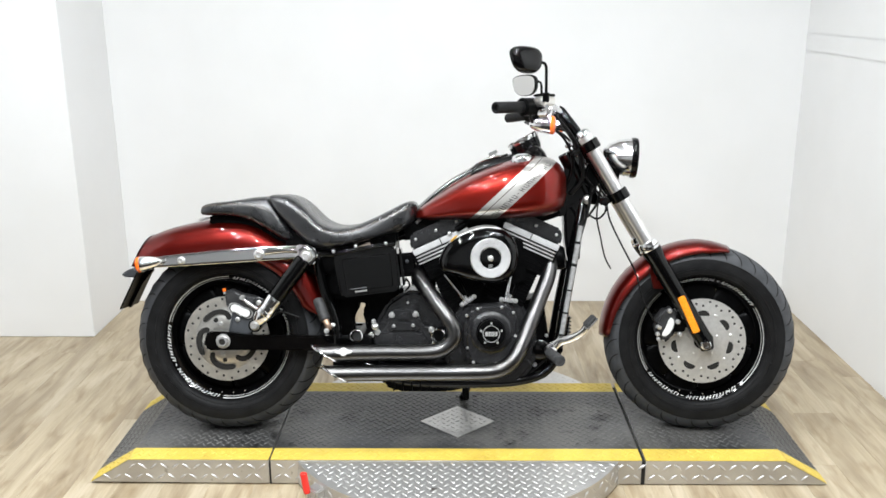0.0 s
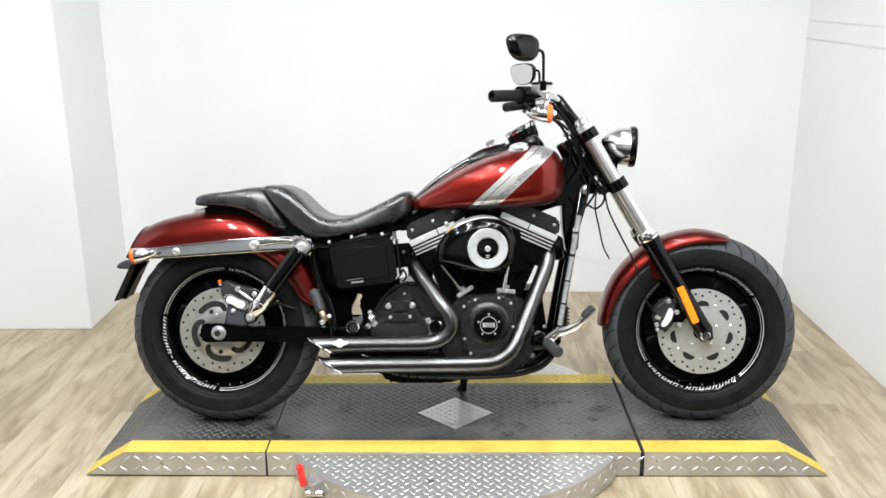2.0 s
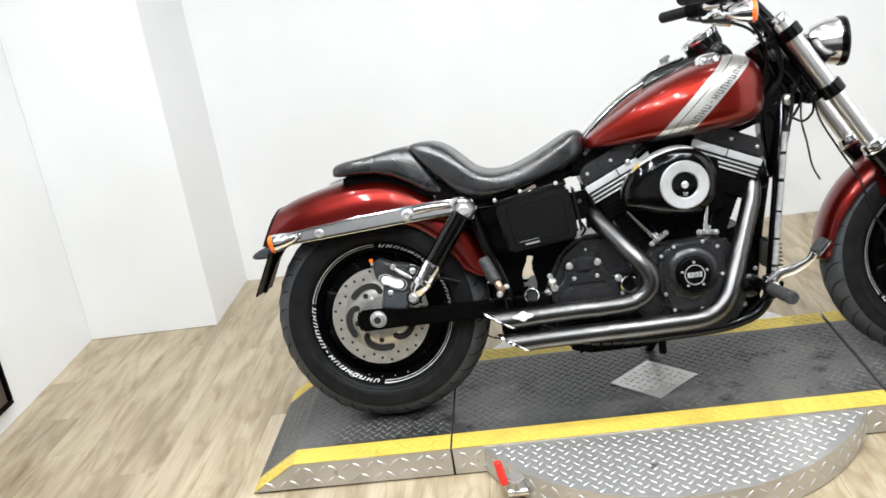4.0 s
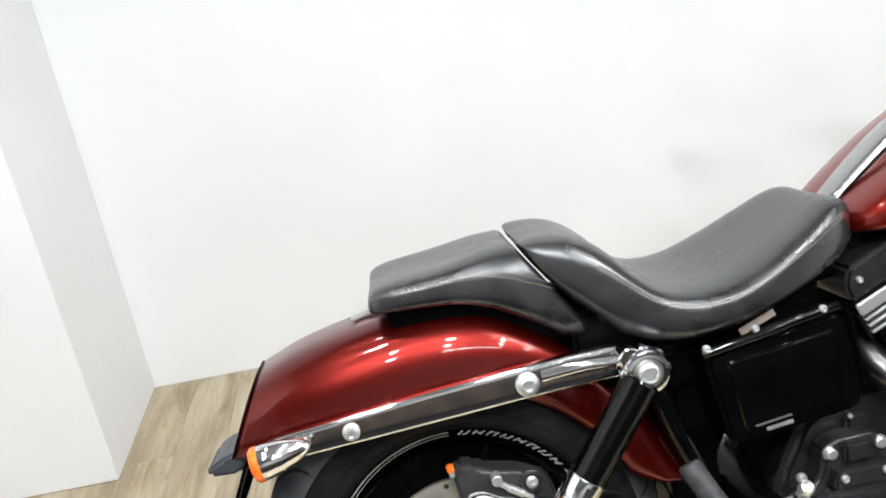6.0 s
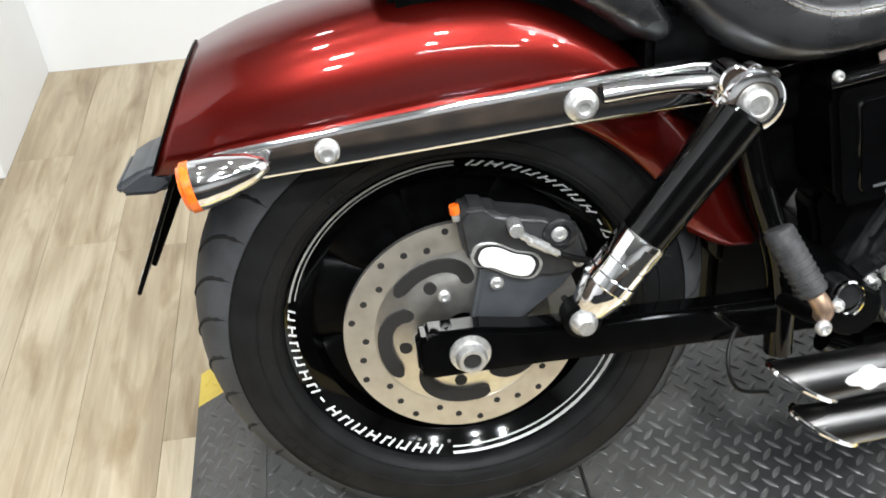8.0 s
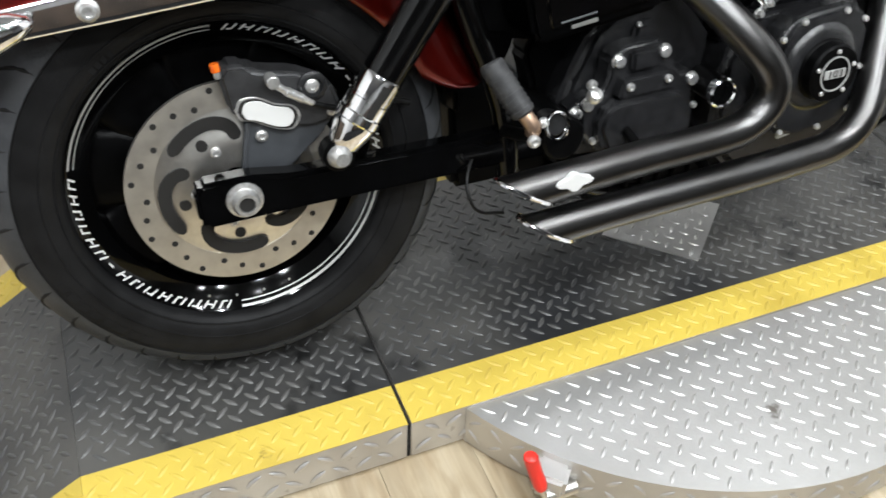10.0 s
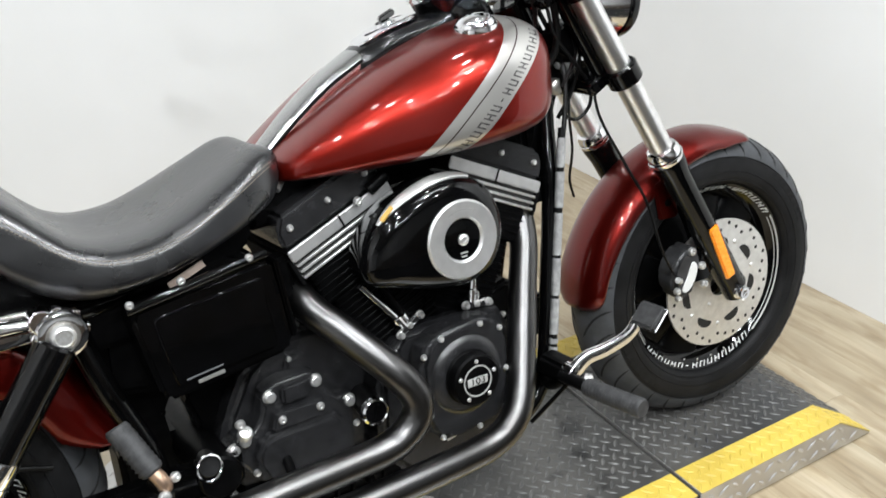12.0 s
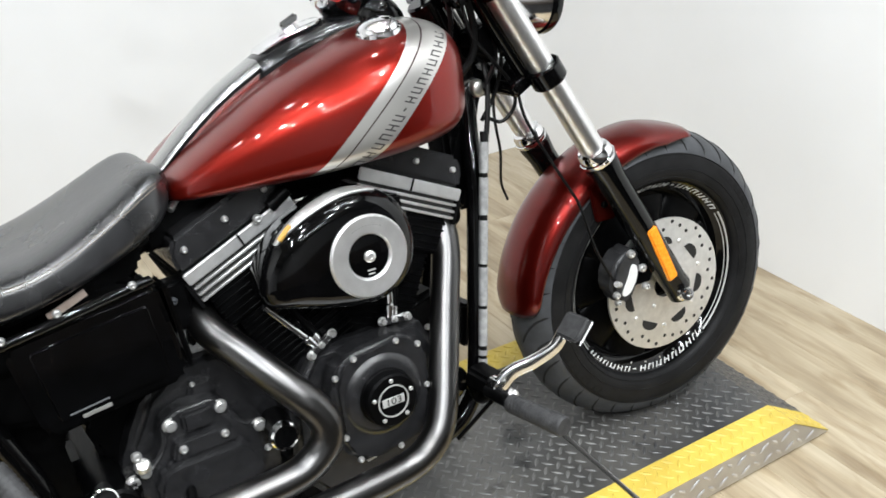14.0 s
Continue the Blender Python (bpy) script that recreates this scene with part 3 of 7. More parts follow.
# locking lever with a red grip
lever = tagged(new("locking_lever"), "turntable locking lever with a bright red grip", "lever")
part("bracket", block((-0.462, -0.455, 0.048), (0.05, 0.05, 0.05), 0.006, Matrix.Rotation(radians(-42), 4, "Z")), ALU, lever)
part("pivot", rod((-0.485, -0.475, 0.035), (-0.43, -0.475, 0.035), 0.011), STEEL, lever)
part("arm", tube(spline([(-0.478, -0.478, 0.03), (-0.488, -0.477, 0.05), (-0.494, -0.468, 0.075)], 4), 0.0045), STEEL, lever)
part("grip", tube(spline([(-0.490, -0.474, 0.058), (-0.497, -0.462, 0.085), (-0.503, -0.452, 0.112), (-0.5035, -0.451, 0.118)], 5),
                  [0.008, 0.0105, 0.011, 0.011, 0.011, 0.011, 0.011, 0.011, 0.011, 0.011, 0.0112, 0.0112, 0.0108, 0.0095, 0.007, 0.003]), REDGRIP, lever, "bright red plastic grip")


# ---- the motorcycle, upright in its own metres: x ahead, y to its left, z up from the ground ----
bike = tagged(new("motorcycle"), "dark red metallic cruiser motorcycle with black engine leaning on its stand", "motorcycle")
bike.matrix_world = pose(0, SHIFT, DECK + 0.003, -LEAN, 0, 0)
SIDE = (0, -1, 0)
NECK, RAKE = Vector((0.360, 0, 0.965)), Vector((0.092, 0, -0.175)).normalized()
STEER = Matrix.Translation(NECK) @ Matrix.Rotation(radians(5.0), 4, RAKE) @ Matrix.Translation(-NECK)


def steered(*parts):
    """Turns parts of the front end a little to the right about the steering head."""
    for ob in parts:
        ob.matrix_basis = STEER @ ob.matrix_basis


def ring_arc(r0, r1, y0, y1, c, a0, a1, bm, seg=24):
    """A flat curved bar round the wheel axis."""
    return lathe([(r0, y0), (r1, y0), (r1, y1), (r0, y1), (r0, y0)], c, SIDE, seg, bm, arc=(a0, a1))


def cone_arc(r0, r1, lip, c, a0, a1, bm, seg=24):
    """A thin curved bar lying on the sloping lip of a rim."""
    return lathe([(r0, lip(r0) - 0.0012), (r0, lip(r0)), (r1, lip(r1)), (r1, lip(r1) - 0.0012)], c, SIDE, seg, bm, arc=(a0, a1))


def word_arc(c, r, h, lip, start, count, step, bm, skip=()):
    """Slanted letter-sized strokes in a row along a rim."""
    for k in range(count):
        a = start + step * k
        if k in skip:
            bm = cone_arc(r + 0.4 * h, r + 0.6 * h, lip, c, a + 0.15 * step, a + 0.55 * step, bm, 1)
            continue
        for lo, hi in ((0.07, 0.20), (0.58, 0.71)):
            n = 6
            for q in range(n):
                slant = 0.05 * step * (q - n / 2)
                bm = cone_arc(r + h * q / n, r + h * (q + 1) / n, lip, c, a + lo * step - slant, a + hi * step - slant, bm, 1)
        mid = r + h * (0.78, 0.40, 0.0)[k % 3]
        bm = cone_arc(mid, mid + 0.18 * h, lip, c, a + 0.22 * step, a + 0.56 * step, bm, 1)
    return bm


def build_wheel(name, cx, cz, rt, half, rim_half, label, rear):
    c = (cx, 0, cz)
    rf = 0.2165
    # rim with a deep well and a hub
    rh = rim_half
    prof = [(0.186, -rh + 0.022), (0.1985, -rh + 0.013), (0.2000, -rh + 0.0115), (rf, -rh - 0.001), (rf + 0.002, -rh + 0.004), (0.208, -rh + 0.012), (0.20, 0), (0.208, rh - 0.012),
            (rf + 0.002, rh - 0.004), (rf, rh + 0.001), (0.2000, rh - 0.0115), (0.1985, rh - 0.013), (0.186, rh - 0.022), (0.180, rh * 0.3), (0.180, -rh * 0.3), (0.186, -rh + 0.022)]

    def lip(r):
        """Height of the sloping rim lip at a radius."""
        return rh + 0.0016 - (rf - r) * 0.757

    bm = lathe(prof, c, SIDE, 96)
    wheel = part(name, bm, BLACK, bike, label)
    part("hub", lathe([(0.0, 0.058), (0.03, 0.058), (0.036, 0.05), (0.036, -0.05), (0.03, -0.058), (0.0, -0.058)], c, SIDE, 32), BLACK, wheel)
    for k in range(9):
        a = radians(40 * k + 11)
        d = Vector((math.cos(a), 0, math.sin(a)))
        t = Vector((-d.z, 0, d.x))
        rings = []
        for r, w, th in ((0.030, 0.018, 0.034), (0.07, 0.029, 0.026), (0.12, 0.049, 0.022), (0.146, 0.060, 0.022), (0.154, 0.0580, 0.022), (0.163, 0.0600, 0.022), (0.172, 0.059, 0.023), (0.180, 0.070, 0.024), (0.185, 0.072, 0.024)):
            rings.append([Vector(c) + d * r + t * (w * u) + Vector((0, th * v, 0)) for u, v in oval(4.5, 16)])
        part("spoke", loft(rings), SATIN, wheel)
    # tyre
    hp = half
    side = [(0.2165, rim_half - 0.008), (0.2182, rim_half + 0.003), (0.223, hp * 0.90), (0.240, hp * 0.985), (0.258, hp), (rt - 0.054, hp * 0.985),
            (rt - 0.046, hp * 0.955), (rt - 0.037, hp * 0.895), (rt - 0.026, hp * 0.79), (rt - 0.014, hp * 0.60), (rt - 0.005, hp * 0.36), (rt - 0.001, hp * 0.14), (rt, 0)]
    prof = [(r, -y) for r, y in side] + [(r, y) for r, y in reversed(side[:-1])]
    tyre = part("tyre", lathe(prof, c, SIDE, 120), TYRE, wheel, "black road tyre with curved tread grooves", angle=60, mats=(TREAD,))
    # The tread band takes the lighter tone that stands for reflected light.
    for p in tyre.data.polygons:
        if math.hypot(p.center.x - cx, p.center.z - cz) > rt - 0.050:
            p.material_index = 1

    def on_tread(s, a):
        """A place on the tyre: s from -1 to 1 across the tread, a degrees round."""
        y = s * hp * 0.955
        tbl = [(0, rt), (0.14, rt - 0.001), (0.36, rt - 0.005), (0.60, rt - 0.014), (0.79, rt - 0.026), (0.895, rt - 0.037), (0.955, rt - 0.046)]
        f = abs(y) / hp
        for (fa, ra), (fb, rb) in zip(tbl, tbl[1:]):
            if f <= fb:
                r = ra + (rb - ra) * (f - fa) / (fb - fa)
                break
        return Vector((cx + r * math.cos(radians(a)), -y, cz + r * math.sin(radians(a))))

    # Near-black ribs proud of the tread stand for the shade in grooves.
    bm = bmesh.new()
    count = 34
    for k in range(count):
        base = 360 / count * k
        for sgn in (-1, 1):
            off = 0 if sgn > 0 else 180 / count
            pts = []
            for i in range(9):
                q = i / 8
                s = sgn * (0.12 + 0.88 * q)
                pts.append(on_tread(s, base + off + 13 * (1 - q) ** 1.5))
            core = [Vector((cx, 0, cz)) + Vector((p.x - cx, 0, p.z - cz)).normalized() * (rt - 0.080) for p in pts]
            pts = [p - (p - q).normalized() * 0.0010 for p, q in zip(pts, core)]
            tube(pts, [0.0009] + [0.0030] * 7 + [0.0010], 5, bm)
    tagged(part("tread_pattern", bm, GROOVE, wheel), kind="stuff")
    bm = None
    for a0 in (200, 20):
        for k in range(8):
            bm = ring_arc(0.262, 0.273, hp - 0.0006, hp + 0.0005, c, a0 + 4.4 * k, a0 + 4.4 * k + 3.0, bm, 2)
    for k in range(4):
        bm = ring_arc(0.232, 0.240, hp * 0.985 - 0.002, hp * 0.985 + 0.0003, c, 120 + 2.4 * k, 121.6 + 2.4 * k, bm, 2)
    pieces("sidewall_mark", bm, TYRE, wheel)
    for r, y in ((0.2290, hp * 0.935), (0.2475, hp * 0.993), (rt - 0.0475, hp * 0.962)):
        part("sidewall_ridge", lathe([(r - 0.0016, y - 0.001), (r - 0.0006, y + 0.0012), (r + 0.0006, y + 0.0012), (r + 0.0016, y - 0.001)], c, SIDE, 96), TYRE, wheel)
    # lettering and lines on the rim, right side
    bm = None
    starts = (215, 35) if not rear else (168, -7)
    for a in starts:
        bm = word_arc(c, 0.2036, 0.0094, lip, a, 15, 6.2, bm, (6,))
    tagged(part("lettering", bm, WHITE, wheel, "white lettering strokes on the rim"), kind="stuff")
    bm = None
    ends = sorted(starts)
    for a, b in ((ends[0] + 96, ends[1] - 3), (ends[1] + 96, ends[0] + 357)):
        if b > a:
            bm = cone_arc(0.2108, 0.2136, lip, c, a, b, bm, 48)
            bm = cone_arc(0.2050, 0.2064, lip, c, a, b, bm, 48)
    pieces("rim_line", bm, SILVER, wheel)
    bm = None
    for k in range(4):
        bm = dome((cx + 0.193 * math.cos(radians(250 + 12 * k)), -rim_half + 0.004, cz + 0.193 * math.sin(radians(250 + 12 * k))), SIDE, 0.0022, 0.002, bm, 8)
    pieces("rim_rivet", bm, BOLT, wheel)
    return wheel


front_wheel = build_wheel("front_wheel", 0.823, 0.322, 0.326, 0.070, 0.050, "black cast front wheel with white rim lettering", False)
rear_wheel = build_wheel("rear_wheel", -0.81, 0.325, 0.327, 0.089, 0.066, "black cast rear wheel with white rim lettering", True)


steered(front_wheel)


# brake discs
def disc_holes(c, y, bm=None, r1=0.122, r2=0.137, count=36, rh=0.0042):
    for k in range(count):
        a = radians(360 / count * k)
        r = (r1, (r1 + r2) / 2, r2)[k % 3]
        # Dark discs on the solid face stand for shaded drill holes.
        bm = lathe([(0, 0.0003), (rh, 0.0003), (rh, -0.002)], (c[0] + r * math.cos(a), y, c[2] + r * math.sin(a)), SIDE, 10, bm)
    return bm


fc = (0.823, 0, 0.322)
fy = 0.080
bm = lathe([(0.146, fy - 0.005), (0.146, fy), (0.088, fy), (0.060, fy + 0.002), (0.028, fy + 0.003), (0.028, fy - 0.006), (0.146, fy - 0.005)], fc, SIDE, 96)
part("brake_disc", bm, DISC, front_wheel, "drilled steel brake disc")
# Dark D-shaped inlays on a solid disc stand for shaded openings.
bm = bmesh.new()
for k in range(7):
    a = radians(360 / 7 * k + 38)
    e, t = Vector((math.cos(a), 0, math.sin(a))), Vector((-math.sin(a), 0, math.cos(a)))
    shape = []
    for q in range(13):
        b = math.pi * q / 12
        shape.append(Vector(fc) + e * (0.087 + 0.019 * math.sin(b) ** 0.8) + t * 0.0215 * math.cos(b))
    rings = [[v + Vector((0, -fy + d, 0)) for v in shape] for d in (0.001, -0.0008)]
    bm = loft(rings, bm)
pieces("opening_shade", bm, SHADEBLACK, front_wheel)
tagged(part("drilling_shade", disc_holes(fc, -fy), SHADEBLACK, front_wheel), kind="stuff")
bm = None
for k in range(7):
    a = radians(360 / 7 * k + 12.5)
    bm = dome((fc[0] + 0.097 * math.cos(a), -fy, fc[2] + 0.097 * math.sin(a)), SIDE, 0.0052, 0.003, bm)
for k in range(5):
    a = radians(72 * k + 20)
    bm = dome((fc[0] + 0.052 * math.cos(a), -fy - 0.002, fc[2] + 0.052 * math.sin(a)), SIDE, 0.005, 0.003, bm)
pieces("disc_bolt", bm, DISC, front_wheel)
# the second disc on the far side
bm = ring_arc(0.09, 0.146, -fy, -fy + 0.005, fc, 0, 360, None, 64)
part("brake_disc", bm, DISC, front_wheel, "drilled steel brake disc")

rc = (-0.81, 0, 0.325)
ry = 0.086
bm = lathe([(0.146, ry - 0.006), (0.146, ry), (0.080, ry), (0.074, ry + 0.003), (0.055, ry + 0.003), (0.026, ry + 0.004), (0.026, ry - 0.006), (0.146, ry - 0.006)], rc, SIDE, 96)
part("brake_disc", bm, STEEL, rear_wheel, "drilled steel brake disc with curved slots")


part("friction_ring", ring_arc(0.109, 0.1462, ry - 0.0065, ry + 0.0008, rc, 0, 360, None, 96), WORNSTEEL, rear_wheel, "worn steel friction ring")


def hook_slot(a0, bm):
    """Flat dark ribbon standing for a shaded slot: along the ring for a while, then turning in towards the hub."""
    pts = [(0.0985, 47), (0.0985, 36), (0.0985, 24), (0.097, 12), (0.093, 2), (0.086, -6), (0.077, -11), (0.066, -14)]
    line = spline([(rc[0] + r * math.cos(radians(a0 + d)), -ry, rc[2] + r * math.sin(radians(a0 + d))) for r, d in pts], 3)
    rings = []
    for k, p in enumerate(line):
        d = (line[min(k + 1, len(line) - 1)] - line[max(k - 1, 0)]).normalized()
        t = Vector((-d.z, 0, d.x)) * (0.0088 * min(1.0, 0.35 + 0.5 * min(k, len(line) - 1 - k)))
        rings.append([p + t + Vector((0, -0.0036, 0)), p - t + Vector((0, -0.0036, 0)), p - t + Vector((0, 0.001, 0)), p + t + Vector((0, 0.001, 0))])
    return loft(rings, bm)


bm = None
for k in range(5):
    bm = hook_slot(72 * k + 96, bm)
    a = radians(72 * k + 120)
    bm = lathe([(0, 0.0036), (0.008, 0.0036), (0.008, -0.001)], (rc[0] + 0.074 * math.cos(a), -ry, rc[2] + 0.074 * math.sin(a)), SIDE, 14, bm)
pieces("slot_shade", bm, SHADEBLACK, rear_wheel)
tagged(part("drilling_shade", disc_holes(rc, -ry - 0.0008, None, 0.120, 0.137, 30, 0.0043), SHADEBLACK, rear_wheel), kind="stuff")
bm = None
for k in range(5):
    a = radians(72 * k + 40)
    p = (rc[0] + 0.056 * math.cos(a), -ry - 0.003, rc[2] + 0.056 * math.sin(a))
    bm = dome(p, SIDE, 0.0075, 0.006, bm)
pieces("disc_bolt", bm, BOLT, rear_wheel)


# ---- rear end ----
swing = part("swingarm", prism([(-0.872, 0.304), (-0.862, 0.292), (-0.76, 0.294), (-0.50, 0.292), (-0.30, 0.29), (-0.30, 0.345), (-0.50, 0.343),
                                (-0.74, 0.347), (-0.80, 0.357), (-0.862, 0.357), (-0.872, 0.345)], -0.139, -0.104, 0.006), BLACK, bike, "black box-section swingarm")
part("swingarm", prism([(-0.87, 0.295), (-0.30, 0.29), (-0.30, 0.345), (-0.87, 0.355)], 0.118, 0.155, 0.006), BLACK, bike, "black box-section swingarm")
part("cross_tube", rod((-0.34, -0.15, 0.318), (-0.34, 0.15, 0.318), 0.035), SATIN, bike)
bm = lathe([(0, 0.012), (0.0105, 0.012), (0.011, 0.018), (0.0155, 0.018), (0.0185, 0.012), (0.0185, 0.004), (0.024, 0.003), (0.025, 0)], (-0.81, -0.139, 0.325), SIDE, 32)
part("axle_nut", bm, BOLT, swing, "zinc axle nut")
part("axle_hole", lathe([(0, 0.0155), (0.0102, 0.0155), (0.0104, 0.0125)], (-0.81, -0.139, 0.325), SIDE, 20), SHADEBLACK, swing)

caliper = part("rear_caliper", prism([(-0.806, 0.438), (-0.812, 0.482), (-0.802, 0.496), (-0.776, 0.493), (-0.768, 0.484), (-0.752, 0.480), (-0.711, 0.472), (-0.668, 0.450), (-0.658, 0.418), (-0.670, 0.398),
                                      (-0.700, 0.392), (-0.720, 0.396), (-0.742, 0.402), (-0.775, 0.418), (-0.796, 0.424)], -0.106, -0.060, 0.007, 3), CASTING, bike, "dark grey brake caliper with pale badge")
part("bracket", prism([(-0.786, 0.420), (-0.789, 0.400), (-0.803, 0.345), (-0.798, 0.318), (-0.765, 0.316), (-0.748, 0.330), (-0.690, 0.376), (-0.668, 0.402), (-0.700, 0.420)], -0.098, -0.090, 0.002), GREY, caliper)
part("bracket_rib", tube([(-0.785, -0.099, 0.415), (-0.801, -0.099, 0.335)], 0.0035, 8), GREY, caliper)
kidney = spline([(x, z, 0) for x, z in ((-0.794, 0.434), (-0.787, 0.446), (-0.768, 0.446), (-0.748, 0.435), (-0.728, 0.429), (-0.721, 0.416), (-0.731, 0.402), (-0.752, 0.406), (-0.774, 0.418), (-0.789, 0.423), (-0.794, 0.434))], 3)[:-1]
kc = sum(kidney, Vector()) / len(kidney)
for nm, k, y, mat, lab in (("bezel", 1.16, -0.1085, BOLT, ""), ("bezel_groove", 1.05, -0.1095, SHADEBLACK, ""), ("badge", 0.92, -0.1110, WHITE, "pale kidney-shaped badge")):
    part(nm, prism([(kc.x + (q.x - kc.x) * k, kc.y + (q.y - kc.y) * (k * 1.02)) for q in kidney], y, -0.100, 0.0007, 1), mat, caliper, lab)
bm = dome((-0.769, -0.099, 0.393), SIDE, 0.0085, 0.006)
bm = dome((-0.695, -0.106, 0.451), SIDE, 0.0095, 0.004, bm)
bm = dome((-0.672, -0.106, 0.412), SIDE, 0.007, 0.004, bm)
pieces("caliper_screw", bm, BOLT, caliper)
part("piston_boss", lathe([(0.020, 0.0), (0.020, 0.003), (0.016, 0.005), (0.013, 0.005), (0.012, 0.002)], (-0.695, -0.106, 0.451), SIDE, 24), WRINKLE, caliper)
part("bleed_nipple", rod((-0.812, -0.100, 0.480), (-0.813, -0.100, 0.492), 0.0045), BOLT, caliper)
part("bleed_cap", rod((-0.813, -0.100, 0.489), (-0.814, -0.100, 0.500), 0.0062), ORANGE, caliper, "orange rubber bleed cap")
part("brake_pipe", tube([(-0.747, -0.121, 0.468), (-0.733, -0.120, 0.456), (-0.732, -0.120, 0.455), (-0.712, -0.119, 0.441), (-0.711, -0.119, 0.440), (-0.698, -0.118, 0.431)], [0.0048, 0.0048, 0.0062, 0.0062, 0.0048, 0.0040], 12), BOLT, caliper)
part("brake_hose", tube(spline([(-0.700, -0.118, 0.432), (-0.673, -0.116, 0.420), (-0.645, -0.112, 0.412), (-0.615, -0.108, 0.420), (-0.560, -0.10, 0.40)], 5), 0.0042), CABLE, caliper)
part("fitting", rod((-0.748, -0.104, 0.471), (-0.748, -0.127, 0.471), 0.0085), BOLT, caliper)

# shock absorber
def shock(sy):
    top, low = Vector((-0.517, sy, 0.617)), Vector((-0.690, sy, 0.386))
    d = (low - top).normalized()
    ln = (low - top).length
    s = part("shock_absorber", tube([top + d * 0.012, top + d * 0.016, top + d * ln * 0.60, top + d * ln * 0.605], [0.024, 0.0275, 0.0275, 0.026], 28), BLACK, bike, "black shrouded shock absorber with chrome lower body")
    low_s = top + d * ln * 0.60
    lb = part("lower_body", tube([low_s, low_s + d * 0.003, low_s + d * 0.030, low_s + d * 0.031, low_s + d * 0.034, low_s + d * 0.035, low_s + d * 0.072, low_s + d * 0.080, low - d * 0.016, low - d * 0.010],
                           [0.0275, 0.0288, 0.0288, 0.0278, 0.0278, 0.0288, 0.0285, 0.0262, 0.0215, 0.017], 32), CHROME, s, "polished chrome lower body")
    out = Vector((0, -1 if sy < 0 else 1, 0))
    sv = out.cross(d)
    # Dark strip proud of the body, painted as the shade of a slot.
    bm = loft([[low_s + d * h + out * 0.0292 + sv * 0.0052 * u + out * 0.0012 * v for u, v in oval(5, 12)] for h in (0.008, 0.052)])
    part("body_slot", bm, SHADEBLACK, lb)
    part("body_step", tube([low_s + d * 0.053, low_s + d * 0.055, low_s + d * 0.066, low_s + d * 0.068], [0.0286, 0.0302, 0.0302, 0.0284], 32), CHROME, lb)
    part("eye", lathe([(0.012, -0.016), (0.0215, -0.014), (0.0225, 0.0), (0.0215, 0.010), (0.012, 0.012)], low, (0, -1 if sy < 0 else 1, 0), 24), SATIN, s)
    out = Vector((0, -1 if sy < 0 else 1, 0))
    bm = lathe([(0.018, -0.028), (0.030, -0.026), (0.0335, -0.015), (0.0335, 0.004), (0.031, 0.010), (0.025, 0.0125), (0.0215, 0.0125), (0.0200, 0.006), (0.018, 0.006)], top, out, 40)
    mount = part("top_mount", bm, CHROME, s, "chrome upper mount with round bolt")
    lobes = [(top.x + (0.0345 + 0.0030 * math.cos(8 * a)) * math.cos(a), top.z + (0.0345 + 0.0030 * math.cos(8 * a)) * math.sin(a)) for a in (2 * math.pi * k / 64 for k in range(64))]
    part("lobed_collar", prism(lobes, sy - 0.004, sy + 0.010 * -out.y - 0.004, 0.0015, 1) if sy > 0 else prism(lobes, sy - 0.002, sy + 0.014, 0.0015, 1), CHROME, mount)
    part("mount_boss", rod(top + Vector((-0.020, 0, 0.022)) + out * 0.004, top + Vector((-0.020, 0, 0.022)) - out * 0.03, 0.016, 20), CHROME, mount)
    part("mount_recess", lathe([(0.0205, 0.0065), (0, 0.0065)], top, out, 30), STEEL, mount)
    bm = lathe([(0.0160, 0.005), (0.0160, 0.016), (0.0140, 0.019), (0.0110, 0.020), (0.0100, 0.0185), (0, 0.0185)], top, out, 6 if sy > 0 else 30)
    part("mount_bolt", bm, BOLT, mount)
    bm = lathe([(0, 0.026), (0.009, 0.026), (0.0125, 0.021), (0.0150, 0.016), (0.0165, 0.010), (0.0165, -0.012), (0, -0.012)], low, out, 24)
    part("lower_bolt", bm, BOLT, s)
    return s


shock(-0.183)
shock(0.183)


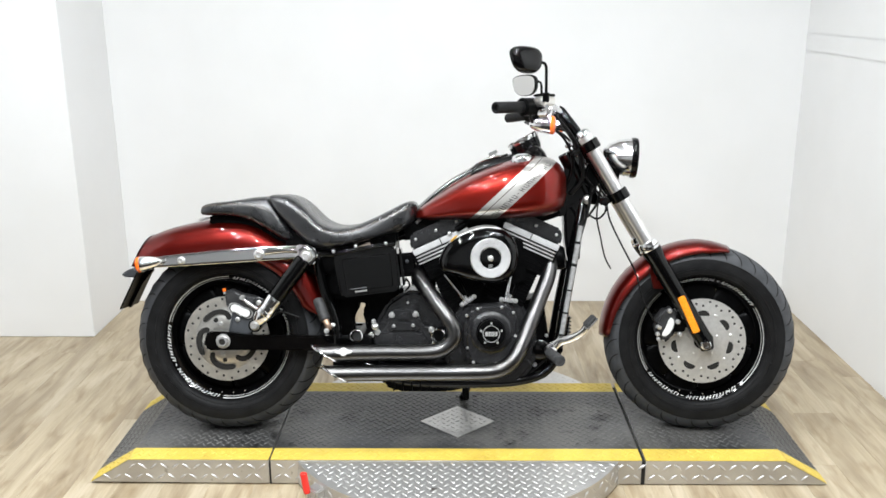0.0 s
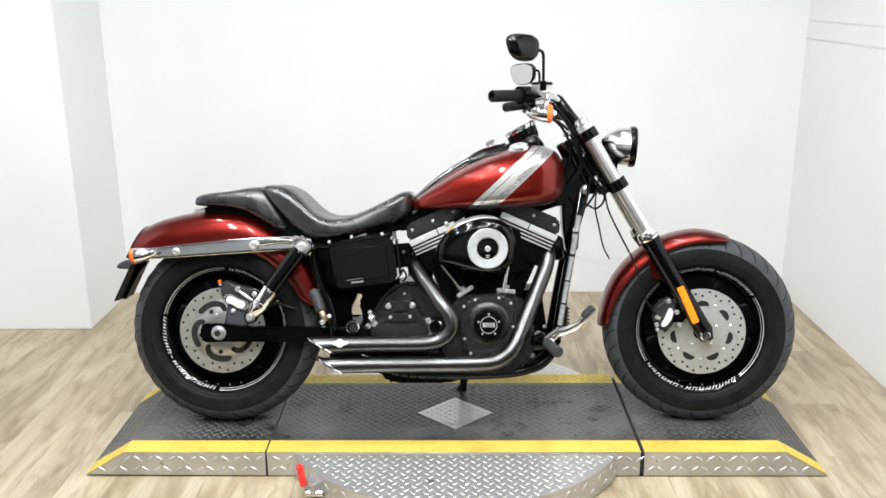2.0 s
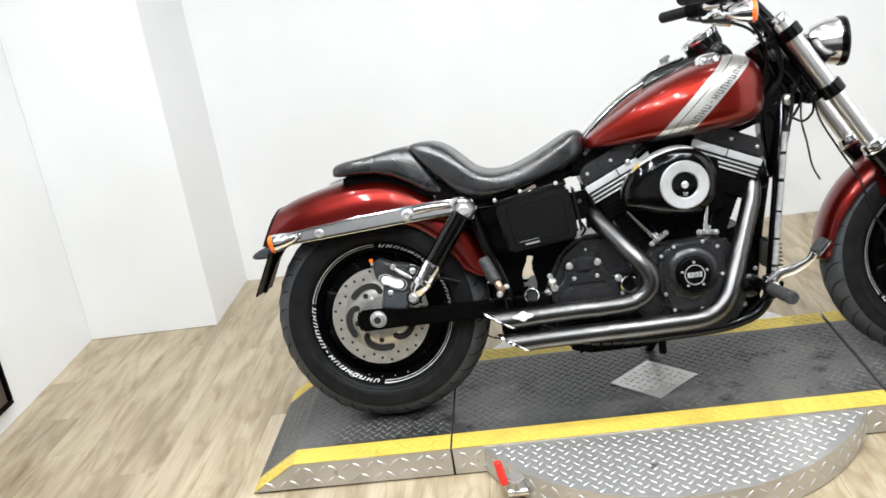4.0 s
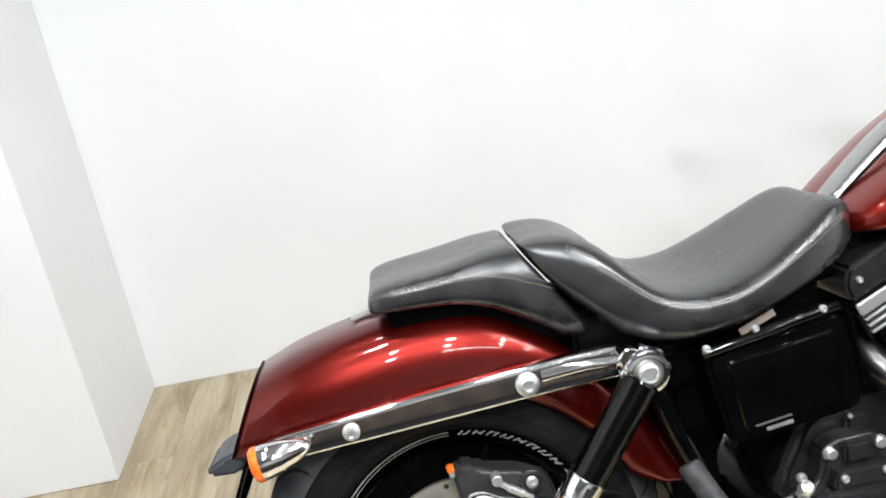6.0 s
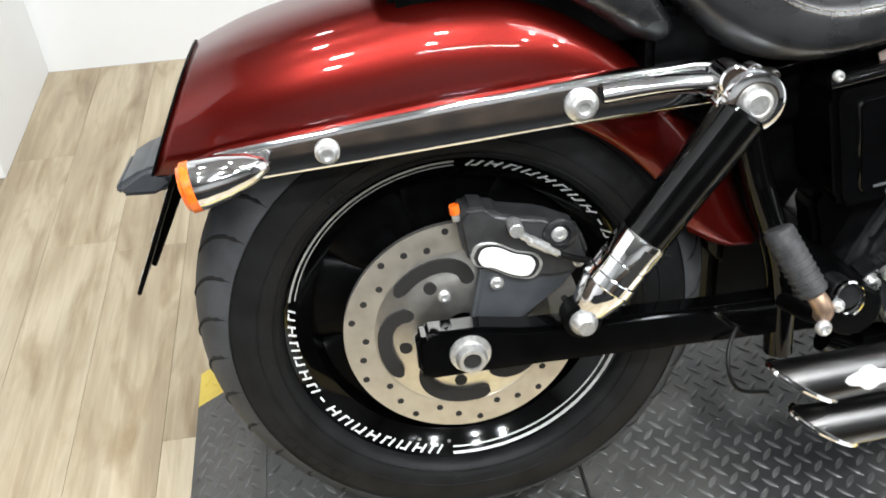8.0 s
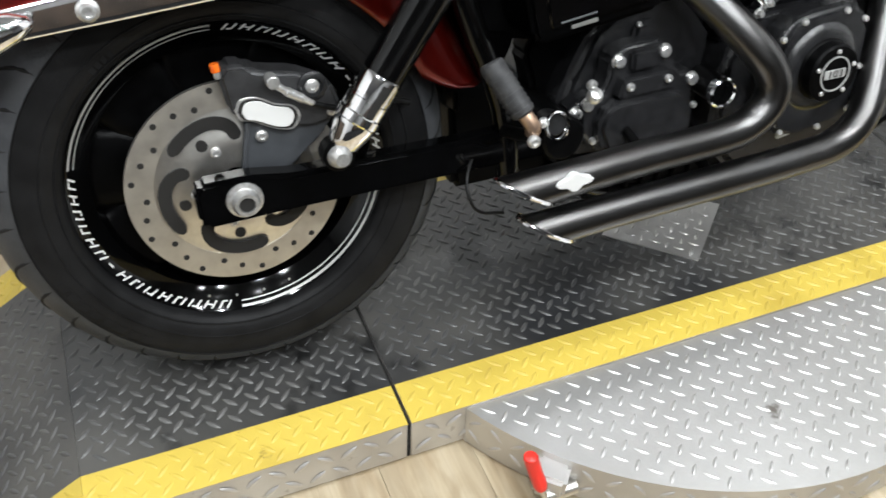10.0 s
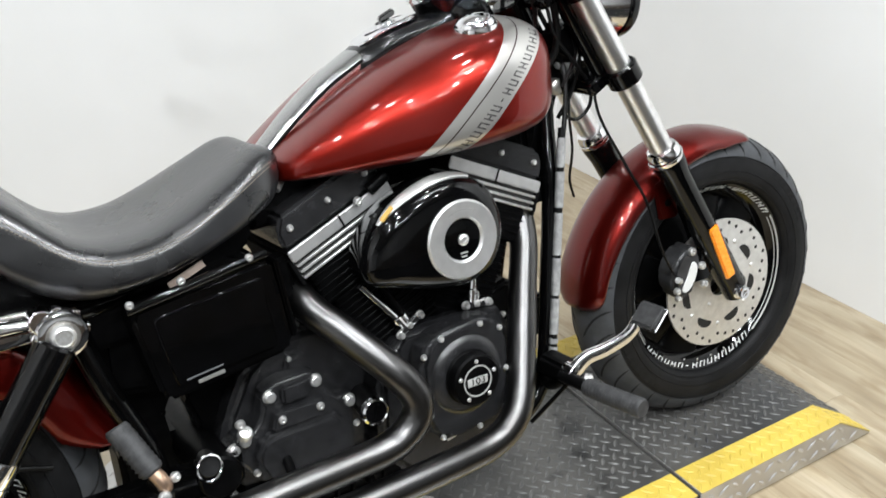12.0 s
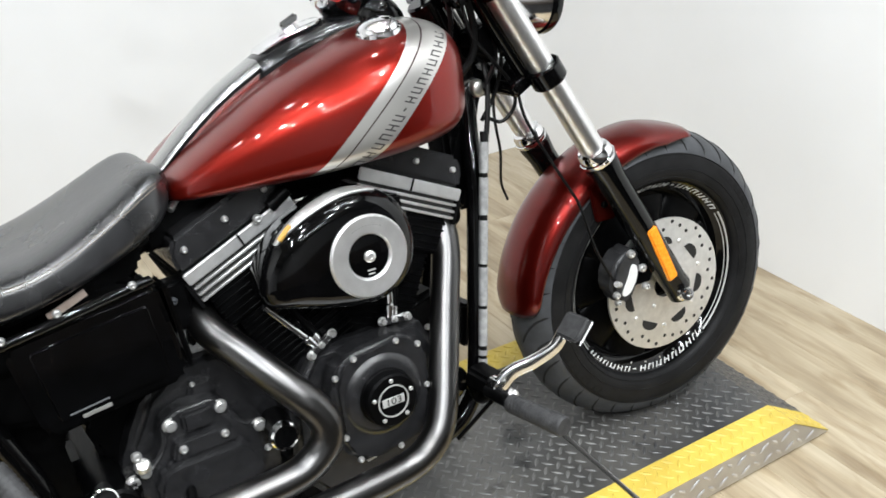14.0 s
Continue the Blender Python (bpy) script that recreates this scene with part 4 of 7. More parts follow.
# fender struts
def strut(sy):
    o = -1 if sy < 0 else 1
    low = [(-1.092, 0.592), (-1.080, 0.582), (-1.03, 0.574), (-0.93, 0.580), (-0.72, 0.594), (-0.60, 0.601), (-0.535, 0.604), (-0.512, 0.620)]
    high = [(-1.092, 0.594), (-1.05, 0.609), (-0.96, 0.619), (-0.82, 0.634), (-0.68, 0.645), (-0.56, 0.650), (-0.520, 0.645), (-0.512, 0.624)]

    def height(rows, x):
        for (xa, za), (xb, zb) in zip(rows, rows[1:]):
            if xa <= x <= xb:
                return za + (zb - za) * (x - xa) / (xb - xa)
        return rows[-1][1]

    rings = []
    for k in range(45):
        x = -1.0915 + 0.579 * (k / 44)
        za, zb = height(low, x), height(high, x)
        rings.append([Vector((x, sy + 0.006 * o + 0.0105 * o * v, (za + zb) / 2 + (zb - za) / 2 * u)) for u, v in oval(6.0, 40)])
    s = part("fender_strut", loft(rings), CHROME, bike, "polished chrome fender strut", angle=70)
    bm = bmesh.new()
    for x, z, r in ((-0.682, 0.619, 0.0130), (-0.943, 0.599, 0.0095)):
        p = Vector((x, sy + 0.016 * o, z))
        bm = lathe([(r * 1.35, 0), (r * 1.35, 0.004), (r * 1.1, 0.006), (r, 0.007), (r, 0.012), (r * 0.8, 0.015), (r * 0.5, 0.015), (r * 0.45, 0.011), (0, 0.011)], p, (0, o, 0), 20, bm)
    pieces("strut_bolt", bm, BOLT, s, "polished cap bolts")
    part("brace", tube(spline([(-0.66, sy + 0.018 * o, 0.628), (-0.60, sy + 0.026 * o, 0.634), (-0.54, sy + 0.032 * o, 0.634), (-0.512, sy + 0.03 * o, 0.640)], 6), [0.012 - 0.0002 * i for i in range(19)]), CHROME, s)
    return s


strut(-0.132)
strut(0.132)


# rear fender: arched shell with a slanted tail
def arch(zt, zb, w, n, count=28, inner=0.0):
    pts = []
    for i in range(count + 1):
        a = math.pi * i / count
        c, s = math.cos(a), math.sin(a)
        pts.append((-(w - inner) * math.copysign(abs(c) ** (2 / n), c), zb + (zt - inner - zb) * abs(s) ** (2 / n)))
    return pts


rows = lerp_rows([(-1.077, 0.678, 0.575, 0.103, -0.48), (-1.022, 0.700, 0.578, 0.115, -0.36), (-0.966, 0.715, 0.583, 0.122, -0.20), (-0.90, 0.728, 0.590, 0.124, 0),
                  (-0.828, 0.739, 0.600, 0.124, 0), (-0.749, 0.735, 0.607, 0.124, 0), (-0.69, 0.713, 0.612, 0.122, 0), (-0.631, 0.670, 0.606, 0.119, 0), (-0.575, 0.612, 0.585, 0.114, 0)], 6)
outer = [[Vector((x + s * (zt - z), y, z)) for y, z in arch(zt, zb, w, 3.0)] for x, zt, zb, w, s in rows]
bm = loft(outer, None, False, False)
fender = part("rear_fender", bm, RED, bike, "dark red metallic rear fender", angle=60)
so = fender.modifiers.new("thick", "SOLIDIFY")
so.thickness, so.offset = 0.003, -1
edge = [outer[0][i] + Vector((-0.0015, 0, 0)) for i in range(len(outer[0]))]
part("tail_trim", tube(edge, 0.0014, 8), SATIN, fender, "black edge trim")
bm = bmesh.new()
bm.faces.new([bm.verts.new(Vector((p.x + 0.004, p.y * 0.97, p.z - 0.003))) for p in edge])
r = bmesh.ops.extrude_face_region(bm, geom=list(bm.faces))
bmesh.ops.translate(bm, vec=(0.012, 0, 0), verts=[v for v in r["geom"] if isinstance(v, bmesh.types.BMVert)])
bmesh.ops.recalc_face_normals(bm, faces=bm.faces)
part("tail_panel", bm, BLACK, fender, "dark panel closing the fender tail")

# inner front part of the fender, close round the tyre
rings = []
for i in range(33):
    f = i / 32
    a = radians(14 + 56 * f)
    rr = 0.379
    deep = 0.090 * min(1.0, 0.30 + 0.70 * math.sqrt(min(1.0, f / 0.16)))
    rings.append([Vector((-0.81 + (rr - deep * (1 - s)) * math.cos(a), y, 0.325 + (rr - deep * (1 - s)) * math.sin(a)))
                  for y, s in arch(1.0, 0.0, 0.114, 3.0, 24)])
inner_fender = part("fender_front", loft(rings, None, False, False), RED, bike, "dark red lower fender skirt", angle=60)
so = inner_fender.modifiers.new("thick", "SOLIDIFY")
so.thickness, so.offset = 0.003, -1

# tail light, number plate bracket, rear turn signals
tail = part("tail_light", prism([(-1.180, 0.548), (-1.180, 0.534), (-1.135, 0.532), (-1.115, 0.545), (-1.13, 0.566), (-1.15, 0.564)], -0.055, 0.055, 0.006, 3), GREY, bike, "grey tail light under the fender edge")
part("lens", block((-1.180, 0, 0.541), (0.006, 0.09, 0.010), 0.002), GREY, tail)
plate = part("plate_bracket", prism([(-1.112, 0.556), (-1.176, 0.424), (-1.170, 0.421), (-1.122, 0.51), (-1.085, 0.556)], -0.012, 0.012, 0.002, 1), SATIN, bike, "black number plate bracket")
pm = Matrix.Translation((-1.147, 0, 0.489)) @ Matrix.Rotation(math.atan2(0.064, 0.132), 4, "Y")
part("backing", block((0, 0, 0), (0.005, 0.174, 0.142), 0.002, bm=None, m=None), SATIN, plate).matrix_basis = pm
# Silver bars paint in the bright wall that shows through the slots.
bm = bmesh.new()
for u in (-0.07, -0.03, 0.03, 0.07):
    for v in (-0.052, 0.0, 0.052):
        bm = block((-0.0036, u, v), (0.001, 0.014, 0.006), 0, bm=bm)
for ob in pieces("slot_light_bar", bm, SILVER, plate):
    ob.matrix_basis = pm


def bullet_signal(name, tip, back, r):
    """A bullet-shaped chrome turn signal: lens at tip, tapering to back."""
    tip, back = Vector(tip), Vector(back)
    ax = (back - tip).normalized()
    ln = (back - tip).length
    prof = [(r * 0.92, 0.0), (r, 0.004), (r * 0.99, ln * 0.22), (r * 0.88, ln * 0.48), (r * 0.62, ln * 0.76), (r * 0.30, ln * 0.94), (0.0, ln)]
    s = part(name, lathe(prof, tip, ax, 32), CHROME, bike, "chrome bullet turn signal with orange lens")
    part("lens", lathe([(0, -0.006), (r * 0.5, -0.0055), (r * 0.88, -0.003), (r * 0.94, 0.0), (r * 1.015, 0.001), (r * 1.015, 0.0095), (r * 0.98, 0.0095)], tip, ax, 32), ORANGE, s, "orange lens")
    return s


for sgn in (-1, 1):
    s = bullet_signal("rear_signal", (-1.082, sgn * 0.172, 0.586), (-0.998, sgn * 0.166, 0.600), 0.0255)
    part("stem", rod((-1.01, sgn * 0.165, 0.596), (-1.01, sgn * 0.14, 0.598), 0.009), CHROME, s)
part("seat_tab", block((-0.902, 0.0, 0.734), (0.042, 0.034, 0.008), 0.003, Matrix.Rotation(radians(-12), 4, "Y")), BOLT, bike, "small chrome seat tab")


# ---- seat ----
def cushion(rows, n, count, dense=6, flare=0.05):
    """Rings of a seat, each in its own slanted plane: foot x, foot z, top x, top z, half width."""
    out = []
    for xb, zb, xt, zt, w in lerp_rows(rows, dense):
        ring = []
        for u, v in oval(n, count):
            k = (v + 1) / 2
            wide = w * (1.0 + flare * (0.5 - k))
            dish = -0.005 * max(0.0, v) * math.cos(u * math.pi / 2) ** 2
            ring.append(Vector((xb + (xt - xb) * k, wide * u, zb + (zt - zb) * k + dish)))
        out.append(ring)
    return out


def stitched(rings, level, a, b, name, parent, end=None):
    """A row of short stitches on the right and left flank; level (to end) is the share of the ring's height."""
    bm = bmesh.new()
    end = level if end is None else end
    for sgn in (-1, 1):
        line = []
        for i, r in enumerate(rings[a:b]):
            lo, hi = min(p.z for p in r), max(p.z for p in r)
            half = sorted([p for p in r if p.y * sgn > 0], key=lambda p: p.z)
            f = i / (b - a)
            goal = lo + (hi - lo) * (level + (end - level) * f * f)
            for p, q in zip(half, half[1:]):
                if p.z <= goal <= q.z and abs(p.y) > 0.5 * max(abs(v.y) for v in half):
                    t = (goal - p.z) / max(1e-6, q.z - p.z)
                    line.append(p.lerp(q, t) + Vector((0, sgn * 0.0007, 0.0005)))
                    break
        for p, q in zip(line, line[1:]):
            steps = max(1, int((q - p).length / 0.006 + 0.5))
            for i in range(steps):
                tube([p.lerp(q, i / steps), p.lerp(q, (i + 0.66) / steps)], 0.0009, 5, bm)
    return tagged(part(name, bm, THREAD, parent), kind="stuff")


rider = cushion([(-0.648, 0.803, -0.655, 0.811, 0.108), (-0.643, 0.790, -0.652, 0.817, 0.127), (-0.629, 0.764, -0.640, 0.821, 0.136), (-0.603, 0.729, -0.617, 0.822, 0.143), (-0.576, 0.699, -0.588, 0.818, 0.149),
                 (-0.549, 0.671, -0.558, 0.804, 0.155), (-0.520, 0.650, -0.531, 0.782, 0.161), (-0.487, 0.638, -0.503, 0.752, 0.168), (-0.450, 0.635, -0.472, 0.726, 0.174), (-0.410, 0.640, -0.432, 0.712, 0.179), (-0.360, 0.650, -0.375, 0.715, 0.179),
                 (-0.310, 0.662, -0.316, 0.736, 0.173), (-0.250, 0.680, -0.252, 0.767, 0.157), (-0.205, 0.698, -0.203, 0.792, 0.140), (-0.182, 0.712, -0.178, 0.798, 0.126), (-0.167, 0.730, -0.162, 0.791, 0.108), (-0.159, 0.748, -0.155, 0.776, 0.085)], 4.2, 48)
seat = part("rider_seat", loft(rider), VINYL, bike, "black vinyl rider seat with stitched edge", angle=60)
pill_r = cushion([(-0.889, 0.760, -0.887, 0.770, 0.095), (-0.887, 0.752, -0.884, 0.780, 0.110), (-0.877, 0.748, -0.873, 0.788, 0.119), (-0.850, 0.747, -0.846, 0.794, 0.125), (-0.800, 0.745, -0.799, 0.799, 0.129), (-0.755, 0.740, -0.762, 0.804, 0.131),
                  (-0.715, 0.727, -0.735, 0.809, 0.133), (-0.680, 0.708, -0.715, 0.813, 0.134), (-0.644, 0.686, -0.694, 0.815, 0.134), (-0.613, 0.665, -0.680, 0.816, 0.133), (-0.586, 0.655, -0.669, 0.816, 0.132), (-0.571, 0.657, -0.663, 0.812, 0.129),
                  (-0.564, 0.664, -0.659, 0.804, 0.122)], 4.2, 48)
pillion = part("pillion_seat", loft(pill_r), VINYL, bike, "black vinyl pillion pad with stitched edge", angle=60)
for level in (0.76, 0.83):
    stitched(pill_r, level, 8, 70, "stitching", pillion, level - 0.18)
for level in (0.72, 0.78):
    stitched(rider, level, 30, 84, "stitching", seat)
part("seat_base", prism([(-0.865, 0.712), (-0.865, 0.752), (-0.70, 0.738), (-0.56, 0.700), (-0.54, 0.66), (-0.64, 0.66), (-0.75, 0.69)], -0.085, 0.085, 0.008, 2), SATIN, bike, "black seat base")
part("seat_pan", prism([(-0.60, 0.625), (-0.60, 0.70), (-0.40, 0.675), (-0.22, 0.70), (-0.22, 0.66), (-0.40, 0.56), (-0.50, 0.545), (-0.56, 0.58)], -0.108, 0.108, 0.008, 2), SATIN, bike, "black seat pan")
part("seat_tag", block((-0.337, -0.147, 0.645), (0.058, 0.002, 0.011), 0.0005, Matrix.Rotation(radians(-22), 4, "Y")), LABEL, bike, "aged pale label below the seat")


# ---- tank ----
TROWS = lerp_rows([(-0.16, 0.752, 0.738, 0.080, 0.744), (-0.153, 0.767, 0.734, 0.103, 0.748), (-0.125, 0.790, 0.732, 0.130, 0.754), (-0.06, 0.833, 0.731, 0.162, 0.768),
                   (0, 0.869, 0.732, 0.186, 0.78), (0.06, 0.899, 0.733, 0.205, 0.79), (0.12, 0.922, 0.735, 0.216, 0.802), (0.18, 0.940, 0.737, 0.221, 0.814),
                   (0.24, 0.949, 0.741, 0.214, 0.824), (0.29, 0.944, 0.748, 0.195, 0.832), (0.325, 0.925, 0.762, 0.160, 0.838), (0.345, 0.895, 0.787, 0.112, 0.842), (0.352, 0.866, 0.815, 0.055, 0.843)], 7)
NT, NB = 3.5, 3.6


def tank_ring(row, count=72):
    x, zt, zb, w, zm = row
    out = []
    for i in range(count):
        a = 2 * math.pi * i / count
        c, s = math.cos(a), math.sin(a)
        n = NT if s >= 0 else NB
        h = zt - zm if s >= 0 else zm - zb
        out.append(Vector((x, w * math.copysign(abs(c) ** (2 / n), c), zm + h * math.copysign(abs(s) ** (2 / n), s))))
    return out


def tank_y(x, z):
    """The right-hand surface of the tank."""
    for a, b in zip(TROWS, TROWS[1:]):
        if a[0] <= x <= b[0]:
            t = (x - a[0]) / (b[0] - a[0])
            _, zt, zb, w, zm = [p + (q - p) * t for p, q in zip(a, b)]
            n = NT if z >= zm else NB
            k = min(1.0, abs(z - zm) / ((zt - zm) if z >= zm else (zm - zb)))
            return -w * (1 - k ** n) ** (1 / n)
    return 0.0


tank = part("fuel_tank", loft([tank_ring(r) for r in TROWS]), TANK, bike, "dark red fuel tank with silver diagonal band", angle=60)
bm = bmesh.new()
for k in range(15):
    if k == 6:
        cells = [(0.15, 0.55, 0.42, 0.58)]
    else:
        cells = [(0.06, 0.20, 0.0, 1.0), (0.56, 0.70, 0.0, 1.0), (0.20, 0.56, (0.0, 0.42, 0.84)[k % 3], (0.16, 0.58, 1.0)[k % 3])]
    for a0, a1, b0, b1 in cells:
        quad = []
        for a, b in ((a0, b0), (a1, b0), (a1, b1), (a0, b1)):
            z = 0.750 + 0.0118 * (k + a) - 0.006 * b
            x = 0.074 + 0.023 * b + 1.06 * (z - 0.735)
            quad.append((x, z))
        bm.faces.new([bm.verts.new((x, tank_y(x, z) - 0.0006, z)) for x, z in quad])
pieces("tank_letter_block", bm, DARKMARK, tank, "row of dark lettering blocks on the silver band")
part("tank_tunnel", prism([(-0.21, 0.66), (-0.19, 0.735), (0.29, 0.755), (0.325, 0.79), (0.335, 0.745), (0.20, 0.70), (0.0, 0.68)], -0.060, 0.060, 0.008, 2), SATIN, bike, "black frame and wiring below the tank")

# black centre console and its fittings
crow = lerp_rows([(0.020, 0.905, 0.036), (0.035, 0.917, 0.046), (0.08, 0.938, 0.052), (0.14, 0.952, 0.052), (0.20, 0.966, 0.054),
                  (0.25, 0.968, 0.050), (0.285, 0.950, 0.040), (0.30, 0.925, 0.028)], 5)
console = part("tank_console", loft([[Vector((x, w * u, z - 0.03 + 0.03 * v)) for u, v in oval(2.6, 28)] for x, z, w in crow]), CONSOLEBLACK, bike, "gloss black centre console on the tank", angle=60)
srow = lerp_rows([(-0.160, 0.776, 0.030), (-0.10, 0.829, 0.034), (-0.037, 0.876, 0.038), (0.030, 0.914, 0.042)], 6)
strap = part("tank_strap", loft([[Vector((x, w * u, z - 0.02 + 0.02 * v)) for u, v in oval(3.0, 28)] for x, z, w in srow]), CONSOLE, bike, "polished dark strip along the top of the tank", angle=60)
for sgn in (-1, 1):
    part("edge_bead", tube([Vector((x, sgn * (w + 0.0005), z - 0.016)) for x, z, w in srow], 0.0028, 8), SATIN, strap, "black edge bead")
sp, sn = Vector((0.209, 0, 1.002)), Vector((-0.46, 0, 0.89)).normalized()
part("speedometer_pod", lathe([(0.0, -0.07), (0.040, -0.065), (0.053, -0.03), (0.055, 0.004)], sp, sn, 40), BLACK, console)
part("pod_cowl", loft([[Vector((x + 0.012 * max(0.0, -v), w * u, z + h * v)) for u, v in oval(2.4, 36)] for x, z, w, h in ((0.206, 0.948, 0.050, 0.022), (0.214, 0.952, 0.064, 0.032), (0.232, 0.955, 0.078, 0.040),
     (0.250, 0.953, 0.084, 0.040), (0.268, 0.947, 0.080, 0.034), (0.281, 0.941, 0.068, 0.027), (0.289, 0.936, 0.048, 0.018), (0.292, 0.934, 0.022, 0.008))]), BLACK, console, "black cowl round the speedometer", angle=60)
part("console_plate", loft([[Vector((x, w * u, z + 0.004 * v)) for u, v in oval(3.0, 24)] for x, z, w in ((0.040, 0.920, 0.020), (0.048, 0.925, 0.030),
     (0.08, 0.939, 0.036), (0.12, 0.950, 0.036), (0.148, 0.956, 0.030), (0.156, 0.957, 0.018))]), CHROME, console, "chrome plate round the ignition switch", angle=60)
part("bezel", lathe([(0.055, -0.004), (0.058, 0.004), (0.057, 0.012), (0.049, 0.014), (0.046, 0.008)], sp, sn, 40), CHROME, console, "chrome speedometer bezel")
part("dial", lathe([(0, 0.005), (0.047, 0.005)], sp, sn, 40), SHADEBLACK, console, "dark speedometer dial")
part("dial_glass", lathe([(0, 0.0125), (0.03, 0.012), (0.0475, 0.0095)], sp, sn, 40), GLASS, console)
part("needle", block(sp + sn * 0.007 + Vector((0, 0.012, 0)), (0.003, 0.035, 0.0015), 0, Matrix.Rotation(radians(-27), 4, "Y")), ORANGE, console)
bm = lathe([(0, 0.02), (0.014, 0.02), (0.020, 0.014), (0.022, 0.0)], (0.105, 0, 0.936), (-0.4, 0, 0.92), 20)
bm = block((0.105, 0, 0.962), (0.034, 0.010, 0.012), 0.003, Matrix.Rotation(radians(-24), 4, "Y"), bm)
bm = lathe([(0, 0.006), (0.008, 0.006), (0.009, 0)], (0.065, 0.012, 0.918), (-0.4, 0, 0.92), 12, bm)
bm = lathe([(0, 0.006), (0.008, 0.006), (0.009, 0)], (0.065, -0.012, 0.918), (-0.4, 0, 0.92), 12, bm)
part("ignition_switch", bm, CHROME, console, "chrome ignition switch")
for sgn in (-1, 1):
    p = Vector((0.195, sgn * 0.136, 0.938))
    nrm = Vector((-0.16, sgn * 0.14, 0.97)).normalized()
    prof = [(0, 0.0175), (0.012, 0.0168), (0.022, 0.0142), (0.029, 0.0098), (0.0325, 0.0050), (0.0335, 0.001), (0.0360, 0.0), (0.0368, -0.004), (0.0368, -0.014)]
    cap = part("filler_cap", lathe(prof, p, nrm, 40), CHROME, bike, "domed chrome filler cap")

# rear plate between tank and seat
part("tank_bolt", rod((-0.135, -0.055, 0.742), (-0.16, -0.075, 0.722), 0.006), BOLT, bike)


# ---- engine ----
engine = part("engine_case", prism([(-0.06, 0.24), (0.0, 0.17), (0.18, 0.17), (0.245, 0.24), (0.25, 0.36), (0.20, 0.45), (0.0, 0.45), (-0.05, 0.38)], -0.130, 0.13, 0.015, 3), WRINKLE, bike, "black wrinkle-finish engine case")
part("gearbox", prism([(-0.33, 0.30), (-0.30, 0.24), (-0.06, 0.22), (-0.04, 0.42), (-0.10, 0.49), (-0.20, 0.49), (-0.26, 0.45), (-0.30, 0.38)], -0.085, 0.15, 0.015, 3), WRINKLE, bike, "black gearbox case")
part("oil_pan", prism([(-0.30, 0.24), (-0.27, 0.165), (-0.22, 0.145), (-0.05, 0.145), (0.02, 0.16), (0.06, 0.19), (0.06, 0.25)], -0.11, 0.11, 0.012, 3), SATIN, bike, "black finned oil pan")
bm = bmesh.new()
for k in range(7):
    bm = block((-0.235 + 0.03 * k, -0.113, 0.178), (0.006, 0.012, 0.055), 0.002, bm=bm, seg=1)
pieces("pan_fin", bm, SATIN, bike)

# cam cover with its round cap
cam_cover = part("cam_cover", prism([(0.004, 0.400), (0.024, 0.440), (0.052, 0.452), (0.140, 0.460), (0.166, 0.446), (0.184, 0.412), (0.185, 0.295), (0.165, 0.258), (0.060, 0.245),
                                     (0.022, 0.262), (0.004, 0.300)], -0.180, -0.125, 0.012, 3), WRINKLE, engine, "black wrinkle-finish cam cover")
cc = (0.092, -0.180, 0.362)
part("cover_boss", lathe([(0.074, -0.004), (0.068, 0.004), (0.060, 0.008), (0.052, 0.009), (0.0, 0.009)], cc, SIDE, 48), WRINKLE, cam_cover)
part("cam_cap", lathe([(0.0500, 0.0), (0.0490, 0.010), (0.0462, 0.013), (0.0455, 0.030), (0.0425, 0.0335), (0.030, 0.0335), (0.0295, 0.032), (0, 0.032)], cc, SIDE, 48), SATIN, cam_cover, "round black timer cover")
bm = lathe([(0.0258, 0.0330), (0.0280, 0.0330), (0.0280, 0.0345), (0.0258, 0.0345), (0.0258, 0.0330)], cc, SIDE, 48)
bm = block((cc[0], cc[1] - 0.0335, cc[2]), (0.040, 0.0015, 0.0145), 0.0006, bm=bm, seg=1)
part("badge_ring", bm, SILVER, cam_cover, "silver ring and plaque")
curve = bpy.data.curves.new("digits", "FONT")
curve.body, curve.size, curve.align_x, curve.align_y, curve.extrude = "103", 0.0165, "CENTER", "CENTER", 0.0004
tmp = bpy.data.objects.new("digits", curve)
scene.collection.objects.link(tmp)
bpy.context.view_layer.update()
me = bpy.data.meshes.new_from_object(tmp.evaluated_get(bpy.context.evaluated_depsgraph_get()))
bpy.data.objects.remove(tmp)
me.transform(Matrix.Translation((cc[0], cc[1] - 0.0348, cc[2])) @ Matrix.Rotation(radians(90), 4, "X") @ Matrix.Diagonal((1.25, 1, 1, 1)))
me.materials.clear()
me.materials.append(SHADEBLACK)
digits = new("engine_size", me)
digits.parent = cam_cover
tagged(digits, "dark numerals 103 on the plaque")
bm = None
for k in range(5):
    a = radians(72 * k + 90)
    bm = dome((cc[0] + 0.0354 * math.cos(a), cc[1] - 0.0335, cc[2] + 0.0354 * math.sin(a)), SIDE, 0.0038, 0.003, bm, 10)
pieces("cap_screw", bm, BOLT, cam_cover)
bm = None
for x, z in ((0.012, 0.418), (0.048, 0.440), (0.127, 0.446), (0.166, 0.428), (0.014, 0.310), (0.034, 0.262), (0.110, 0.258), (0.166, 0.280), (0.173, 0.350)):
    bm = dome((x, -0.178, z), SIDE, 0.0055, 0.006, bm, 10)
pieces("cover_screw", bm, BOLT, cam_cover)

